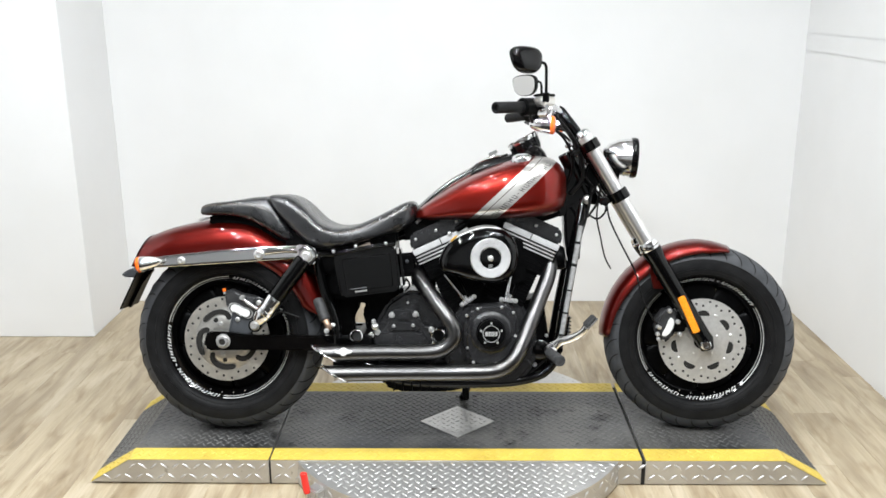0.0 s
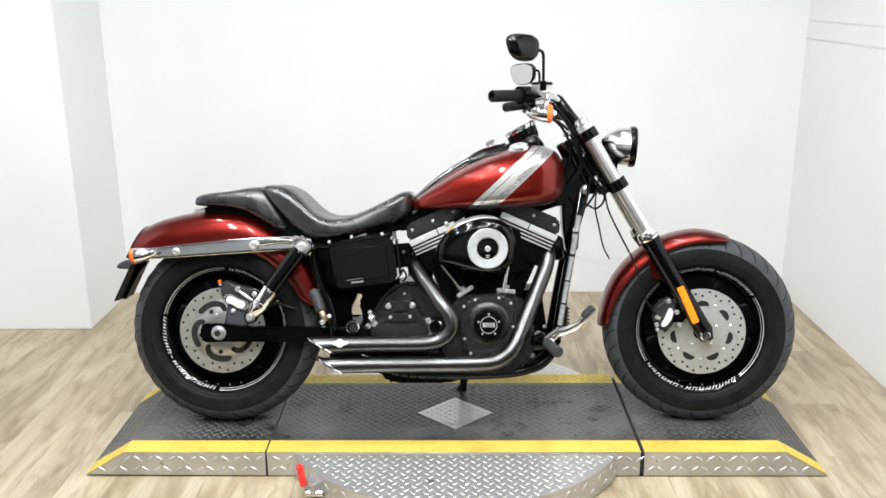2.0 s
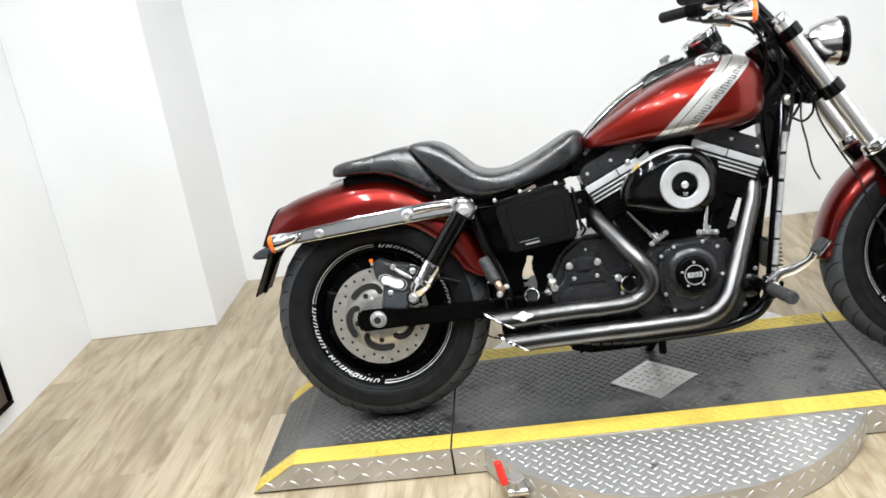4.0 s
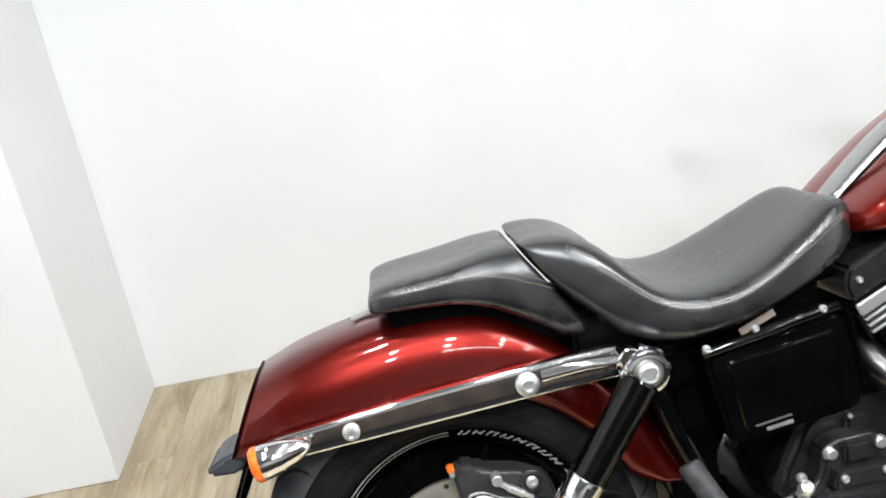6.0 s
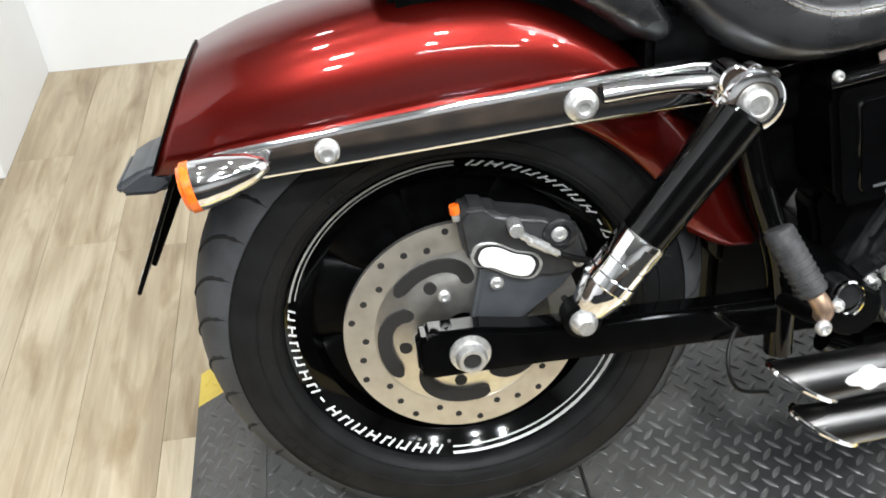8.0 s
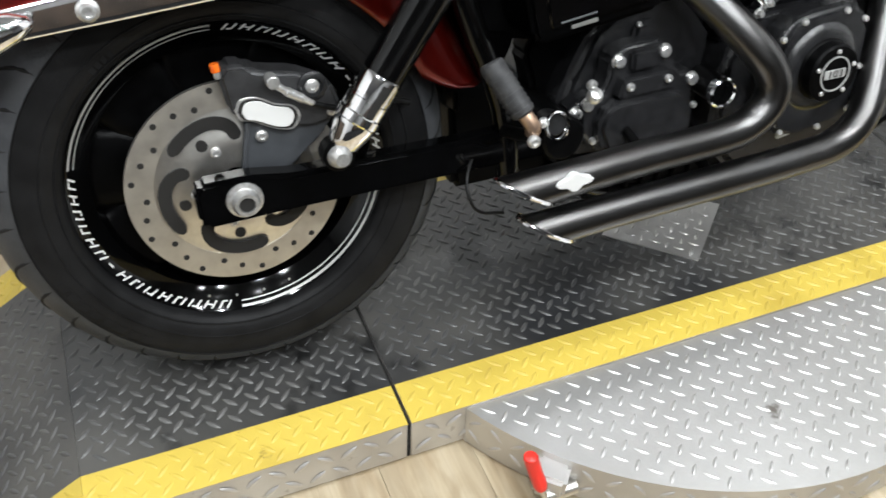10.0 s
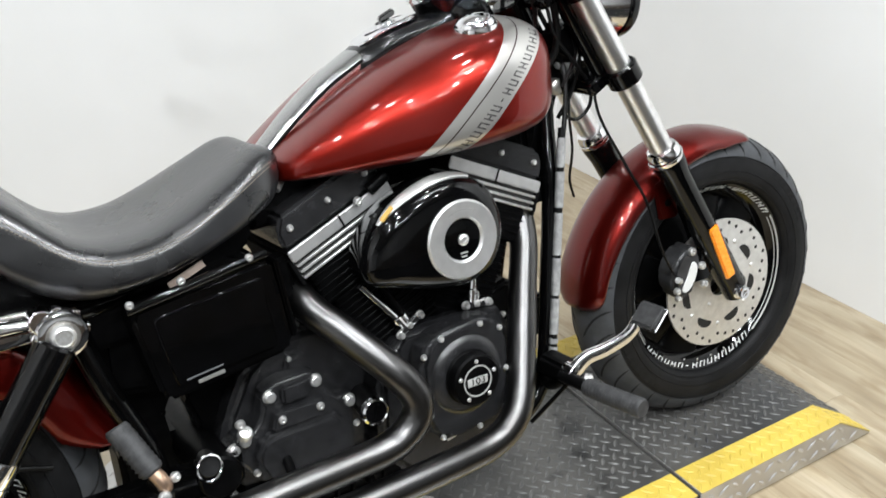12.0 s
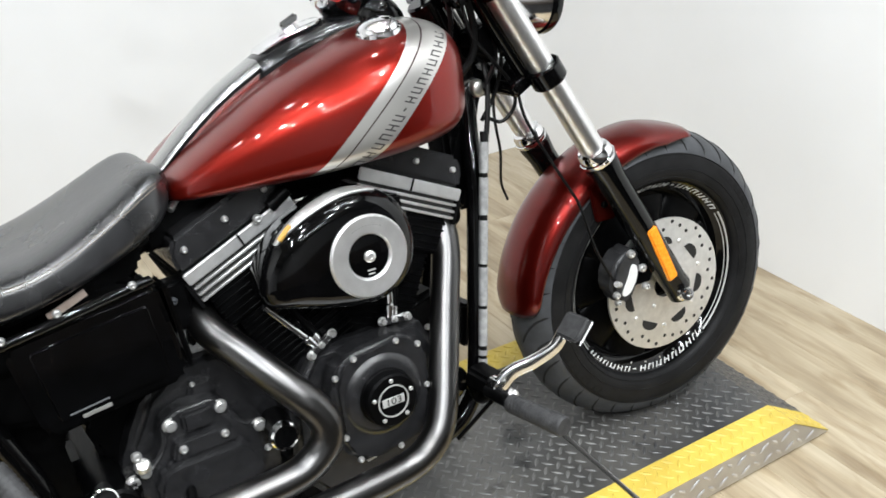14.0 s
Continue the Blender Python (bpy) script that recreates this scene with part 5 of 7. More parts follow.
bm = block((0.092, -0.152, 0.2445), (0.075, 0.006, 0.005), 0.0015, Matrix.Rotation(radians(-10), 4, "Y"))
bm = block((0.148, -0.152, 0.2565), (0.040, 0.006, 0.004), 0.0015, Matrix.Rotation(radians(-14), 4, "Y"), bm)
pieces("worn_edge", bm, MACHINED, engine, "bare metal edge worn through the black finish")

# gearbox end cover, its bolts, the oil filler
trans = part("gearbox_cover", prism([(-0.275, 0.270), (-0.300, 0.312), (-0.318, 0.326), (-0.322, 0.345), (-0.308, 0.357), (-0.297, 0.364), (-0.278, 0.358), (-0.262, 0.374), (-0.253, 0.396), (-0.254, 0.416),
                                     (-0.240, 0.426), (-0.224, 0.432), (-0.174, 0.434), (-0.158, 0.428), (-0.147, 0.412), (-0.139, 0.388), (-0.123, 0.372), (-0.102, 0.374), (-0.092, 0.360),
                                     (-0.104, 0.342), (-0.098, 0.300), (-0.115, 0.268)], -0.126, -0.085, 0.006, 3), WRINKLE, engine, "black gearbox side cover")
part("lower_dome", prism([(-0.268, 0.276), (-0.284, 0.318), (-0.277, 0.340), (-0.264, 0.354), (-0.243, 0.360), (-0.148, 0.360), (-0.131, 0.351), (-0.121, 0.335), (-0.112, 0.305), (-0.124, 0.274)], -0.152, -0.120, 0.010, 4), WRINKLE, trans)
part("inspection_plate", prism([(-0.250, 0.360), (-0.244, 0.384), (-0.237, 0.391), (-0.163, 0.392), (-0.153, 0.385), (-0.147, 0.362)], -0.149, -0.120, 0.004, 2), WRINKLE, trans)
part("top_block", prism([(-0.223, 0.394), (-0.222, 0.426), (-0.176, 0.427), (-0.176, 0.395)], -0.138, -0.120, 0.005, 2), WRINKLE, trans)
part("upper_case", prism([(-0.20, 0.425), (-0.194, 0.452), (-0.160, 0.456), (-0.150, 0.425)], -0.098, -0.05, 0.006, 2), WRINKLE, trans)
bm = None
for x, z in ((-0.2395, 0.4113), (-0.1612, 0.4142), (-0.1072, 0.3612), (-0.2897, 0.3526), (-0.3093, 0.3421)):
    bm = hexbolt((x, -0.124, z), SIDE, 0.0094, 0.0090, bm, 10)
for x, z in ((-0.2325, 0.3784), (-0.1674, 0.3805)):
    bm = dome((x, -0.149, z), SIDE, 0.0066, 0.006, bm, 14)
bm = dome((-0.279, -0.126, 0.293), SIDE, 0.0062, 0.006, bm, 12)
bm = dome((-0.100, -0.126, 0.318), SIDE, 0.0058, 0.006, bm, 12)
bm = dome((-0.170, -0.092, 0.442), SIDE, 0.0055, 0.006, bm, 12)
bm = dome((-0.188, -0.092, 0.450), SIDE, 0.0045, 0.005, bm, 12)
pieces("cover_bolt", bm, BOLT, trans)
cap = part("oil_filler_cap", lathe([(0.024, 0.0), (0.024, 0.010), (0.021, 0.013), (0.019, 0.010), (0, 0.010)], (-0.083, -0.164, 0.350), SIDE, 28), CHROME, engine, "chrome-rimmed oil filler plug")
part("plug_face", lathe([(0, 0.0107), (0.0185, 0.0107)], (-0.083, -0.164, 0.350), SIDE, 24), SATIN, cap)
part("plug_bar", block((-0.083, -0.175, 0.350), (0.006, 0.006, 0.028), 0.0015, Matrix.Rotation(radians(20), 4, "Y")), SATIN, cap)
part("filler_neck", rod((-0.083, -0.164, 0.350), (-0.075, -0.10, 0.35), 0.022), SATIN, cap)
part("clamp_ring", lathe([(0.019, -0.004), (0.0215, -0.003), (0.0215, 0.003), (0.019, 0.004)], (-0.358, -0.158, 0.346), (0.2, -1, 0.3), 28), CHROME, engine, "thin chrome clamp ring")
part("hose_end", rod((-0.356, -0.150, 0.345), (-0.345, -0.09, 0.33), 0.0175, 20), RUBBER, engine, "black hose end in a clamp")
bm = dome((-0.295, -0.15, 0.375), (0, -0.7, 0.7), 0.012, 0.014)
bm = dome((-0.30, -0.15, 0.395), (0, -1, 0), 0.008, 0.008, bm)
pieces("drain_plug", bm, BOLT, engine)


# cylinders, heads and rocker boxes
def cylinder_set(name, tilt, foot, label):
    """A finned cylinder with head and rocker box; tilt is its lean from upright, ahead positive."""
    up = Vector((math.sin(radians(tilt)), 0, math.cos(radians(tilt))))
    m = Matrix.Rotation(radians(tilt), 4, "Y")

    def at(h, along=0.0, y=0.0):
        side = Vector((up.z, 0, -up.x))
        return Vector(foot) + up * h + side * along + Vector((0, y, 0))

    bm = block(at(0.13), (0.146, 0.197, 0.26), 0.003, m)
    cyl = part(name, bm, SATIN, bike, label)
    bm = bmesh.new()
    for k in range(17):
        h = 0.040 + 0.0122 * k
        w = 0.150 if k < 12 else 0.180
        bm = block(at(h), (w, 0.20 if k < 12 else 0.215, 0.0042), 0.0016, m, bm, 1)
    pieces("cooling_fin", bm, SATIN, cyl, "black cooling fins")
    part("head_core", block(at(0.213), (0.176, 0.212, 0.066), 0.003, m), SATIN, cyl)
    bm = bmesh.new()
    for k in range(3):
        h = 0.2480 + 0.0115 * k
        bm = block(at(h), (0.198, 0.2245, 0.0048), 0.0012, m, bm, 1)
    pieces("polished_fin", bm, MACHINED, cyl, "bright-edged head fins")
    bm = bmesh.new()
    for k in range(3):
        h = 0.2538 + 0.0115 * k
        bm = block(at(h), (0.190, 0.217, 0.0062), 0.001, m, bm, 1)
    pieces("fin_gap", bm, SHADEBLACK, cyl)
    # Matt black plate added over the bright fin ends to darken them.
    part("fin_end_mask", block(at(0.262, -0.1035 if tilt < 0 else 0.1035), (0.006, 0.222, 0.048), 0.001, m), MATT, cyl)
    part("head_top", block(at(0.290), (0.204, 0.222, 0.022), 0.003, m), MATT, cyl)
    base = part("rocker_base", block(at(0.290, 0.0, -0.1115), (0.202, 0.006, 0.021), 0.002, m), MACHINED, cyl, "machined silver strip along the rocker base")
    part("base_notch", block(at(0.289, 0.0, -0.1155), (0.003, 0.003, 0.024), 0.0008, m), SATIN, base)
    prof = [(-0.101, 0.0), (0.101, 0.0), (0.098, 0.030), (0.080, 0.052), (-0.080, 0.052), (-0.098, 0.030)]
    bm = prism(prof, -0.108, 0.108, 0.006, 2, None, Matrix.Translation(at(0.302)) @ m)
    part("rocker_cover", bm, WRINKLE, cyl, "black rocker cover")
    bm = bmesh.new()
    for a in (-0.075, 0.0, 0.075):
        bm = dome(at(0.330, a, -0.108), SIDE, 0.0055, 0.006, bm, 10)
    pieces("rocker_bolt", bm, BOLT, cyl)
    return cyl, at


rear_cyl, rear_at = cylinder_set("rear_cylinder", -24, (0.043, 0.0, 0.396), "black finned rear cylinder with silver rocker base")
front_cyl, front_at = cylinder_set("front_cylinder", 24, (0.112, 0.0, 0.412), "black finned front cylinder with silver rocker base")

# pushrod tubes and lifter blocks
for foot, head, turn in (((0.016, -0.122, 0.462), (-0.048, -0.108, 0.560), -33), ((0.152, -0.122, 0.464), (0.182, -0.108, 0.575), 6)):
    f = Vector(foot)
    m = Matrix.Rotation(radians(turn), 4, "Y")
    block_part = part("lifter_block", block(f, (0.046, 0.030, 0.015), 0.004, m, seg=3), CHROME, engine, "chrome lifter block")
    part("block_neck", rod(f, f + (Vector(head) - f).normalized() * 0.020, 0.0125, 18), CHROME, block_part)
    for i in (-1, 1):
        side = m @ Vector((0.011 * i, 0.012 * i, 0))
        a, b = f + side * 0.6, Vector(head) + side * 1.6
        d = b - a
        if i < 0:
            part("pushrod_tube", tube([a, a + d * 0.14, a + d * 0.15, a + d * 0.22, a + d * 0.24, a + d * 0.62, a + d], [0.0068, 0.0068, 0.0085, 0.0085, 0.0065, 0.0058, 0.0058], 16), CHROME, block_part, "slim chrome pushrod tube")
        else:
            part("pushrod_tube", tube([a, a + d], 0.0075, 12), SATIN, block_part)
    bm = None
    for dx in (-0.023, 0.025):
        bm = hexbolt(f + m @ Vector((dx, -0.012, 0.0)), SIDE, 0.0062, 0.010, bm)
    bm = hexbolt(f + m @ Vector((0.0, -0.014, 0.0)), SIDE, 0.0048, 0.006, bm)
    pieces("lifter_bolt", bm, BOLT, block_part)

# air cleaner
outl = [Vector((x, z, 0)) for x, z in ((-0.082, 0.590), (-0.073, 0.625), (-0.040, 0.668), (0.010, 0.698), (0.070, 0.714), (0.125, 0.706), (0.165, 0.676), (0.183, 0.628), (0.176, 0.575),
                                        (0.148, 0.538), (0.100, 0.524), (0.030, 0.534), (-0.035, 0.552), (-0.072, 0.566))]
outl = [q for q in spline(outl + [outl[0]], 5)][:-1]
cen = Vector((0.075, 0.615, 0))
rings = []
for y, f in ((-0.120, 0.90), (-0.122, 0.96), (-0.130, 0.985), (-0.165, 1.0), (-0.182, 0.985), (-0.194, 0.93), (-0.202, 0.84), (-0.207, 0.70), (-0.209, 0.5)):
    rings.append([Vector((cen.x + (q.x - cen.x) * f, y, cen.y + (q.y - cen.y) * f)) for q in outl])
cleaner = part("air_cleaner", loft(rings), BLACK, bike, "gloss black teardrop air cleaner cover", angle=60)
ac = (0.089, -0.205, 0.611)
part("trim_ring", lathe([(0.066, 0.0), (0.066, 0.006), (0.063, 0.0095), (0.038, 0.0085), (0.0345, 0.005), (0.0335, 0.0)], ac, SIDE, 56), MACHINED, cleaner, "brushed aluminium trim ring")
part("centre_cap", lathe([(0.034, 0.0), (0.032, 0.004), (0.020, 0.0058), (0, 0.006)], ac, SIDE, 48), BLACK, cleaner)
part("centre_screw", dome((0.089, -0.2105, 0.611), SIDE, 0.0095, 0.006), BOLT, cleaner)
bm = bmesh.new()
for k in range(2):
    bm = block((0.089, -0.2115, 0.589 - 0.006 * k), (0.014 - 0.003 * k, 0.0008, 0.0022), 0, bm=bm)
pieces("cap_letter_bar", bm, SILVER, cleaner)
bm = bmesh.new()
for k in range(9):
    a = radians(62 + 7 * k)
    bm = block((ac[0] + 0.0535 * math.cos(a), -0.2137, ac[2] + 0.0535 * math.sin(a)), (0.004, 0.0006, 0.008), 0, Matrix.Rotation(radians(90) - a, 4, "Y"), bm)
pieces("ring_letter_bar", bm, SILVER, cleaner)
# pale strip along the upper edge, with a yellow patch painted as a reflection
rings = []
for i, q in enumerate(outl[9:26]):
    fade = math.sin(math.pi * (i + 0.5) / 17) ** 0.5
    c = Vector((cen.x + (q.x - cen.x) * 0.985, -0.184, cen.y + (q.y - cen.y) * 0.985))
    out = Vector((q.x - cen.x, 0, q.y - cen.y)).normalized()
    rings.append([c + (out * 0.55 + Vector((0, 0.83, 0))) * (0.0105 * fade * u) + (out * 0.83 - Vector((0, 0.55, 0))) * (0.0035 * v) for u, v in oval(3.0, 12)])
part("edge_strip", loft(rings), SATINALU, cleaner, "pale satin strip along the upper edge", angle=60)
q = outl[11]
part("edge_glint", block((cen.x + (q.x - cen.x) * 0.99, -0.187, cen.y + (q.y - cen.y) * 0.99), (0.028, 0.008, 0.005), 0.001, Matrix.Rotation(radians(-41), 4, "Y") @ Matrix.Rotation(radians(35), 4, "X")), YGLINT, cleaner, "small yellow patch painted as a reflection of the yellow platform edge")
part("backing_plate", prism([(0.02, 0.535), (0.02, 0.68), (0.20, 0.67), (0.215, 0.53), (0.17, 0.515)], -0.124, -0.10, 0.004), SATIN, cleaner)
part("intake", rod((0.075, -0.11, 0.62), (0.075, 0.05, 0.62), 0.04), SATIN, bike)
part("breather", rod((-0.022, -0.115, 0.700), (0.010, -0.118, 0.722), 0.011), SATIN, engine)
part("breather_bolt", dome((-0.045, -0.118, 0.688), SIDE, 0.0075, 0.008), BOLT, engine)


# ---- exhaust ----
def pipe(name, pts, r, cut, label):
    """A pipe with a slash-cut end: top longer than the bottom."""
    line = spline(pts, 9)
    bm = tube(line, r, 28, None, caps=False)
    bm.verts.ensure_lookup_table()
    n = len(line)
    end = line[-1]
    for i in range(28 * (n - 9), 28 * n):
        v = bm.verts[i]
        k = (i // 28 - (n - 9) + 1) / 9
        v.co.x -= (v.co.z - end.z) * cut * k
    p = part(name, bm, PIPE, bike, label, angle=70)
    ring = [Vector((end.x - r * math.sin(a) * cut, end.y + r * math.cos(a), end.z + r * math.sin(a))) for a in (2 * math.pi * k / 40 for k in range(41))]
    part("tip_ring", tube([c + Vector((-0.001, 0, 0)) for c in ring], 0.0036, 8, None, False), CHROME, p, "bright cut end")
    # Dark plug flush with the mouth stands for the shaded bore.
    inner = []
    for k, dx in ((1.0, 0.0), (1.0, 0.035)):
        inner.append([Vector((end.x + dx - 0.84 * r * math.sin(a) * cut, end.y + 0.84 * r * math.cos(a), end.z + 0.84 * r * math.sin(a))) for a in (2 * math.pi * j / 28 for j in range(28))])
    part("pipe_bore", loft(inner), SHADEBLACK, p)
    return p


pipe1 = pipe("upper_exhaust_pipe", [(-0.152, -0.06, 0.560), (-0.151, -0.10, 0.540), (-0.138, -0.124, 0.520), (-0.119, -0.147, 0.4994), (-0.0867, -0.182, 0.4597), (-0.0554, -0.207, 0.4205), (-0.0357, -0.216, 0.390), (-0.0290, -0.2195, 0.3658),
                                    (-0.0357, -0.220, 0.3397), (-0.0617, -0.220, 0.3165), (-0.0992, -0.221, 0.305), (-0.1736, -0.223, 0.302), (-0.25, -0.228, 0.303), (-0.35, -0.236, 0.303), (-0.452, -0.244, 0.3035)], 0.0260, 1.6, "graphite grey upper exhaust pipe with cut end")
pipe2 = pipe("lower_exhaust_pipe", [(0.280, -0.045, 0.610), (0.296, -0.072, 0.590), (0.288, -0.098, 0.540), (0.2566, -0.130, 0.4663), (0.2303, -0.157, 0.4065), (0.2045, -0.184, 0.3476), (0.1833, -0.204, 0.304),
                                    (0.1637, -0.215, 0.2757), (0.136, -0.219, 0.2526), (0.0994, -0.221, 0.2400), (0.05, -0.224, 0.2365), (-0.05, -0.231, 0.2365), (-0.15, -0.236, 0.237), (-0.30, -0.241, 0.237), (-0.419, -0.246, 0.237)], 0.0260, 1.6, "graphite grey lower exhaust pipe with cut end")
for p, x, z in ((pipe1, -0.25, 0.303), (pipe2, -0.12, 0.237)):
    part("hanger", rod((x, -0.225, z), (x + 0.02, -0.12, z + 0.01), 0.008), SATIN, p)
emb = []
for k in range(24):
    a = 2 * math.pi * k / 24
    r = 0.0145 * (1 + 0.22 * math.cos(4 * a) + 0.1 * math.cos(2 * a))
    emb.append((-0.388 + 1.5 * r * math.cos(a), 0.312 + 0.85 * r * math.sin(a)))
part("pipe_emblem", prism(emb, -0.2685, -0.258, 0.0005, 1), WHITE, pipe1, "small bright emblem on the pipe")


# ---- battery cover, frame, pegs ----
battery = part("battery_cover", prism([(-0.430, 0.606), (-0.424, 0.622), (-0.330, 0.636), (-0.236, 0.648), (-0.222, 0.644), (-0.214, 0.590), (-0.206, 0.512), (-0.216, 0.500), (-0.312, 0.488), (-0.398, 0.477), (-0.408, 0.490)], -0.182, -0.06, 0.011, 4), BLACK, bike, "gloss black battery cover with raised frame")
part("inset_face", prism([(-0.404, 0.600), (-0.398, 0.608), (-0.246, 0.628), (-0.239, 0.622), (-0.229, 0.520), (-0.236, 0.513), (-0.382, 0.495), (-0.388, 0.502)], -0.1868, -0.17, 0.005, 3), BLACK, battery)
part("side_flange", prism([(-0.214, 0.640), (-0.206, 0.640), (-0.192, 0.520), (-0.200, 0.512)], -0.168, -0.10, 0.003, 2), BLACK, battery)
part("cover_label", block((-0.337, -0.1878, 0.501), (0.040, 0.0014, 0.0055), 0.0004, Matrix.Rotation(radians(-7), 4, "Y")), SATINALU, battery, "small pale label strip")
part("cover_crease", tube([(-0.372, -0.1866, 0.506), (-0.318, -0.1866, 0.513)], 0.0016, 8), GREY, battery)
part("top_rail", tube(spline([(-0.432, -0.176, 0.622), (-0.36, -0.184, 0.637), (-0.29, -0.184, 0.650), (-0.228, -0.174, 0.656)], 5), 0.0070, 12), BLACK, battery)
bm = None
for x, z in ((-0.428, 0.632), (-0.355, 0.648), (-0.255, 0.658)):
    bm = dome((x, -0.182, z), SIDE, 0.006, 0.006, bm)
pieces("cover_clip", bm, BOLT, battery)
part("oil_tank", prism([(-0.47, 0.47), (-0.46, 0.66), (-0.235, 0.69), (-0.214, 0.50), (-0.30, 0.44)], -0.09, 0.15, 0.015, 2), SATIN, bike, "black case under the seat")

chassis = part("chassis", tube(spline([(0.395, 0, 0.900), (0.30, 0, 0.80), (0.05, 0, 0.725), (-0.20, 0, 0.69), (-0.40, 0, 0.645)], 6), 0.026, 14), BLACK, bike, "black tubular steel frame")
for sgn in (-1, 1):
    part("downtube", tube(spline([(0.415, sgn * 0.020, 0.800), (0.404, sgn * 0.035, 0.740), (0.380, sgn * 0.068, 0.610), (0.350, sgn * 0.085, 0.450), (0.325, sgn * 0.095, 0.300), (0.300, sgn * 0.10, 0.235), (0.24, sgn * 0.105, 0.196),
                                  (0.10, sgn * 0.11, 0.178), (-0.20, sgn * 0.10, 0.18), (-0.34, sgn * 0.09, 0.24)], 6), 0.0165, 14), BLACK, chassis, "black frame tube")
    part("seat_rail", tube(spline([(-0.20, sgn * 0.05, 0.68), (-0.40, sgn * 0.09, 0.625), (-0.52, sgn * 0.115, 0.62), (-0.60, sgn * 0.12, 0.622)], 5), 0.015, 12), BLACK, chassis)
    part("rear_upright", tube(spline([(-0.50, sgn * 0.11, 0.62), (-0.47, sgn * 0.12, 0.50), (-0.43, sgn * 0.125, 0.38), (-0.42, sgn * 0.125, 0.26)], 5), 0.018, 12), BLACK, chassis)
def on_tube(z):
    t = (z - 0.30) / 0.44
    return Vector((0.326 + 0.080 * t, -0.1165 + 0.034 * t, z))


bm = None
for z0, z1 in ((0.262, 0.300), (0.306, 0.322), (0.328, 0.338), (0.346, 0.414), (0.420, 0.490), (0.496, 0.574), (0.584, 0.650), (0.658, 0.712)):
    bm = tube([on_tube(z0), on_tube(z1)], 0.0086, 12, bm)
pieces("loom_wrap", bm, SLEEVE, chassis, "grey wrapped wiring loom on the frame tube")
part("loom_core", tube([on_tube(0.25), on_tube(0.73)], 0.0075, 10), CABLE, chassis)
part("neck", rod((0.360, 0, 0.965), (0.452, 0, 0.790), 0.034, 24), BLACK, chassis, "black steering head")
part("neck_gusset", prism([(0.30, 0.74), (0.38, 0.745), (0.44, 0.83), (0.37, 0.92), (0.30, 0.86)], -0.030, 0.030, 0.008, 2), BLACK, chassis)
part("neck_casting", prism([(0.350, 0.782), (0.398, 0.804), (0.412, 0.820), (0.430, 0.824), (0.449, 0.806), (0.430, 0.755), (0.412, 0.671), (0.404, 0.585), (0.366, 0.580), (0.352, 0.660), (0.348, 0.736)], -0.036, 0.036, 0.012, 3), BLACK, chassis, "black forged steering head casting")
part("casting_groove", tube(spline([(0.372, -0.0365, 0.775), (0.392, -0.0375, 0.740), (0.392, -0.0375, 0.660), (0.388, -0.0370, 0.610)], 5), 0.0055, 10), SATIN, chassis)
part("neck_cover", lathe([(0, 0.008), (0.010, 0.0075), (0.0145, 0.005), (0.0162, 0.001), (0.0162, -0.02)], (0.4289, -0.042, 0.800), SIDE, 28), STEEL, chassis, "round bright neck cover")
part("neck_lug", rod((0.452, -0.045, 0.803), (0.43, 0.0, 0.803), 0.02, 16), BLACK, chassis)
part("regulator", block((0.352, 0.01, 0.360), (0.030, 0.11, 0.085), 0.006, Matrix.Rotation(radians(8), 4, "Y")), SATIN, bike, "black finned voltage regulator")
bm = bmesh.new()
for k in range(6):
    bm = block((0.370, 0.01, 0.328 + 0.0125 * k), (0.014, 0.105, 0.004), 0.001, Matrix.Rotation(radians(8), 4, "Y"), bm, 1)
pieces("regulator_fin", bm, SATIN, bike)
part("horn", lathe([(0.0, 0.02), (0.035, 0.018), (0.042, 0.008), (0.042, -0.01), (0.0, -0.02)], (0.335, -0.03, 0.60), (0.9, -0.2, 0.1), 24), SATIN, bike, "round black horn")

# Added black block that keeps the gap by the swingarm dark.
part("low_gap_block", prism([(-0.46, 0.19), (-0.46, 0.34), (-0.34, 0.345), (-0.28, 0.19)], 0.0, 0.10, 0.01, 2), SATIN, bike, "black filler block in the gap by the swingarm")

# Two black plates added to fill gaps that should look dark.
part("battery_gap_plate", prism([(-0.46, 0.33), (-0.46, 0.49), (-0.355, 0.49), (-0.358, 0.43), (-0.380, 0.39), (-0.374, 0.33)], -0.02, 0.02, 0.006, 2), SATIN, bike, "black filler plate under the battery cover")
part("gearbox_gap_plate", prism([(-0.345, 0.50), (-0.20, 0.50), (-0.24, 0.43), (-0.295, 0.33), (-0.335, 0.335), (-0.338, 0.37), (-0.350, 0.41), (-0.336, 0.44)], -0.035, 0.02, 0.008, 2), SATIN, bike, "black filler plate above the gearbox")
relay = part("relay_box", block((-0.191, -0.080, 0.580), (0.060, 0.040, 0.080), 0.006, Matrix.Rotation(radians(-4), 4, "Y"), seg=3), SATIN, bike, "black relay box behind the battery cover")
part("relay_stud", dome((-0.190, -0.100, 0.592), SIDE, 0.0065, 0.006), GREY, relay)
part("relay_foot", block((-0.170, -0.078, 0.526), (0.012, 0.020, 0.036), 0.003), SATIN, relay)
part("vent_hose", tube(spline([(-0.208, -0.085, 0.545), (-0.190, -0.090, 0.528), (-0.182, -0.090, 0.508), (-0.196, -0.088, 0.490)], 6), 0.0035, 8), CABLE, relay, "thin black hose")
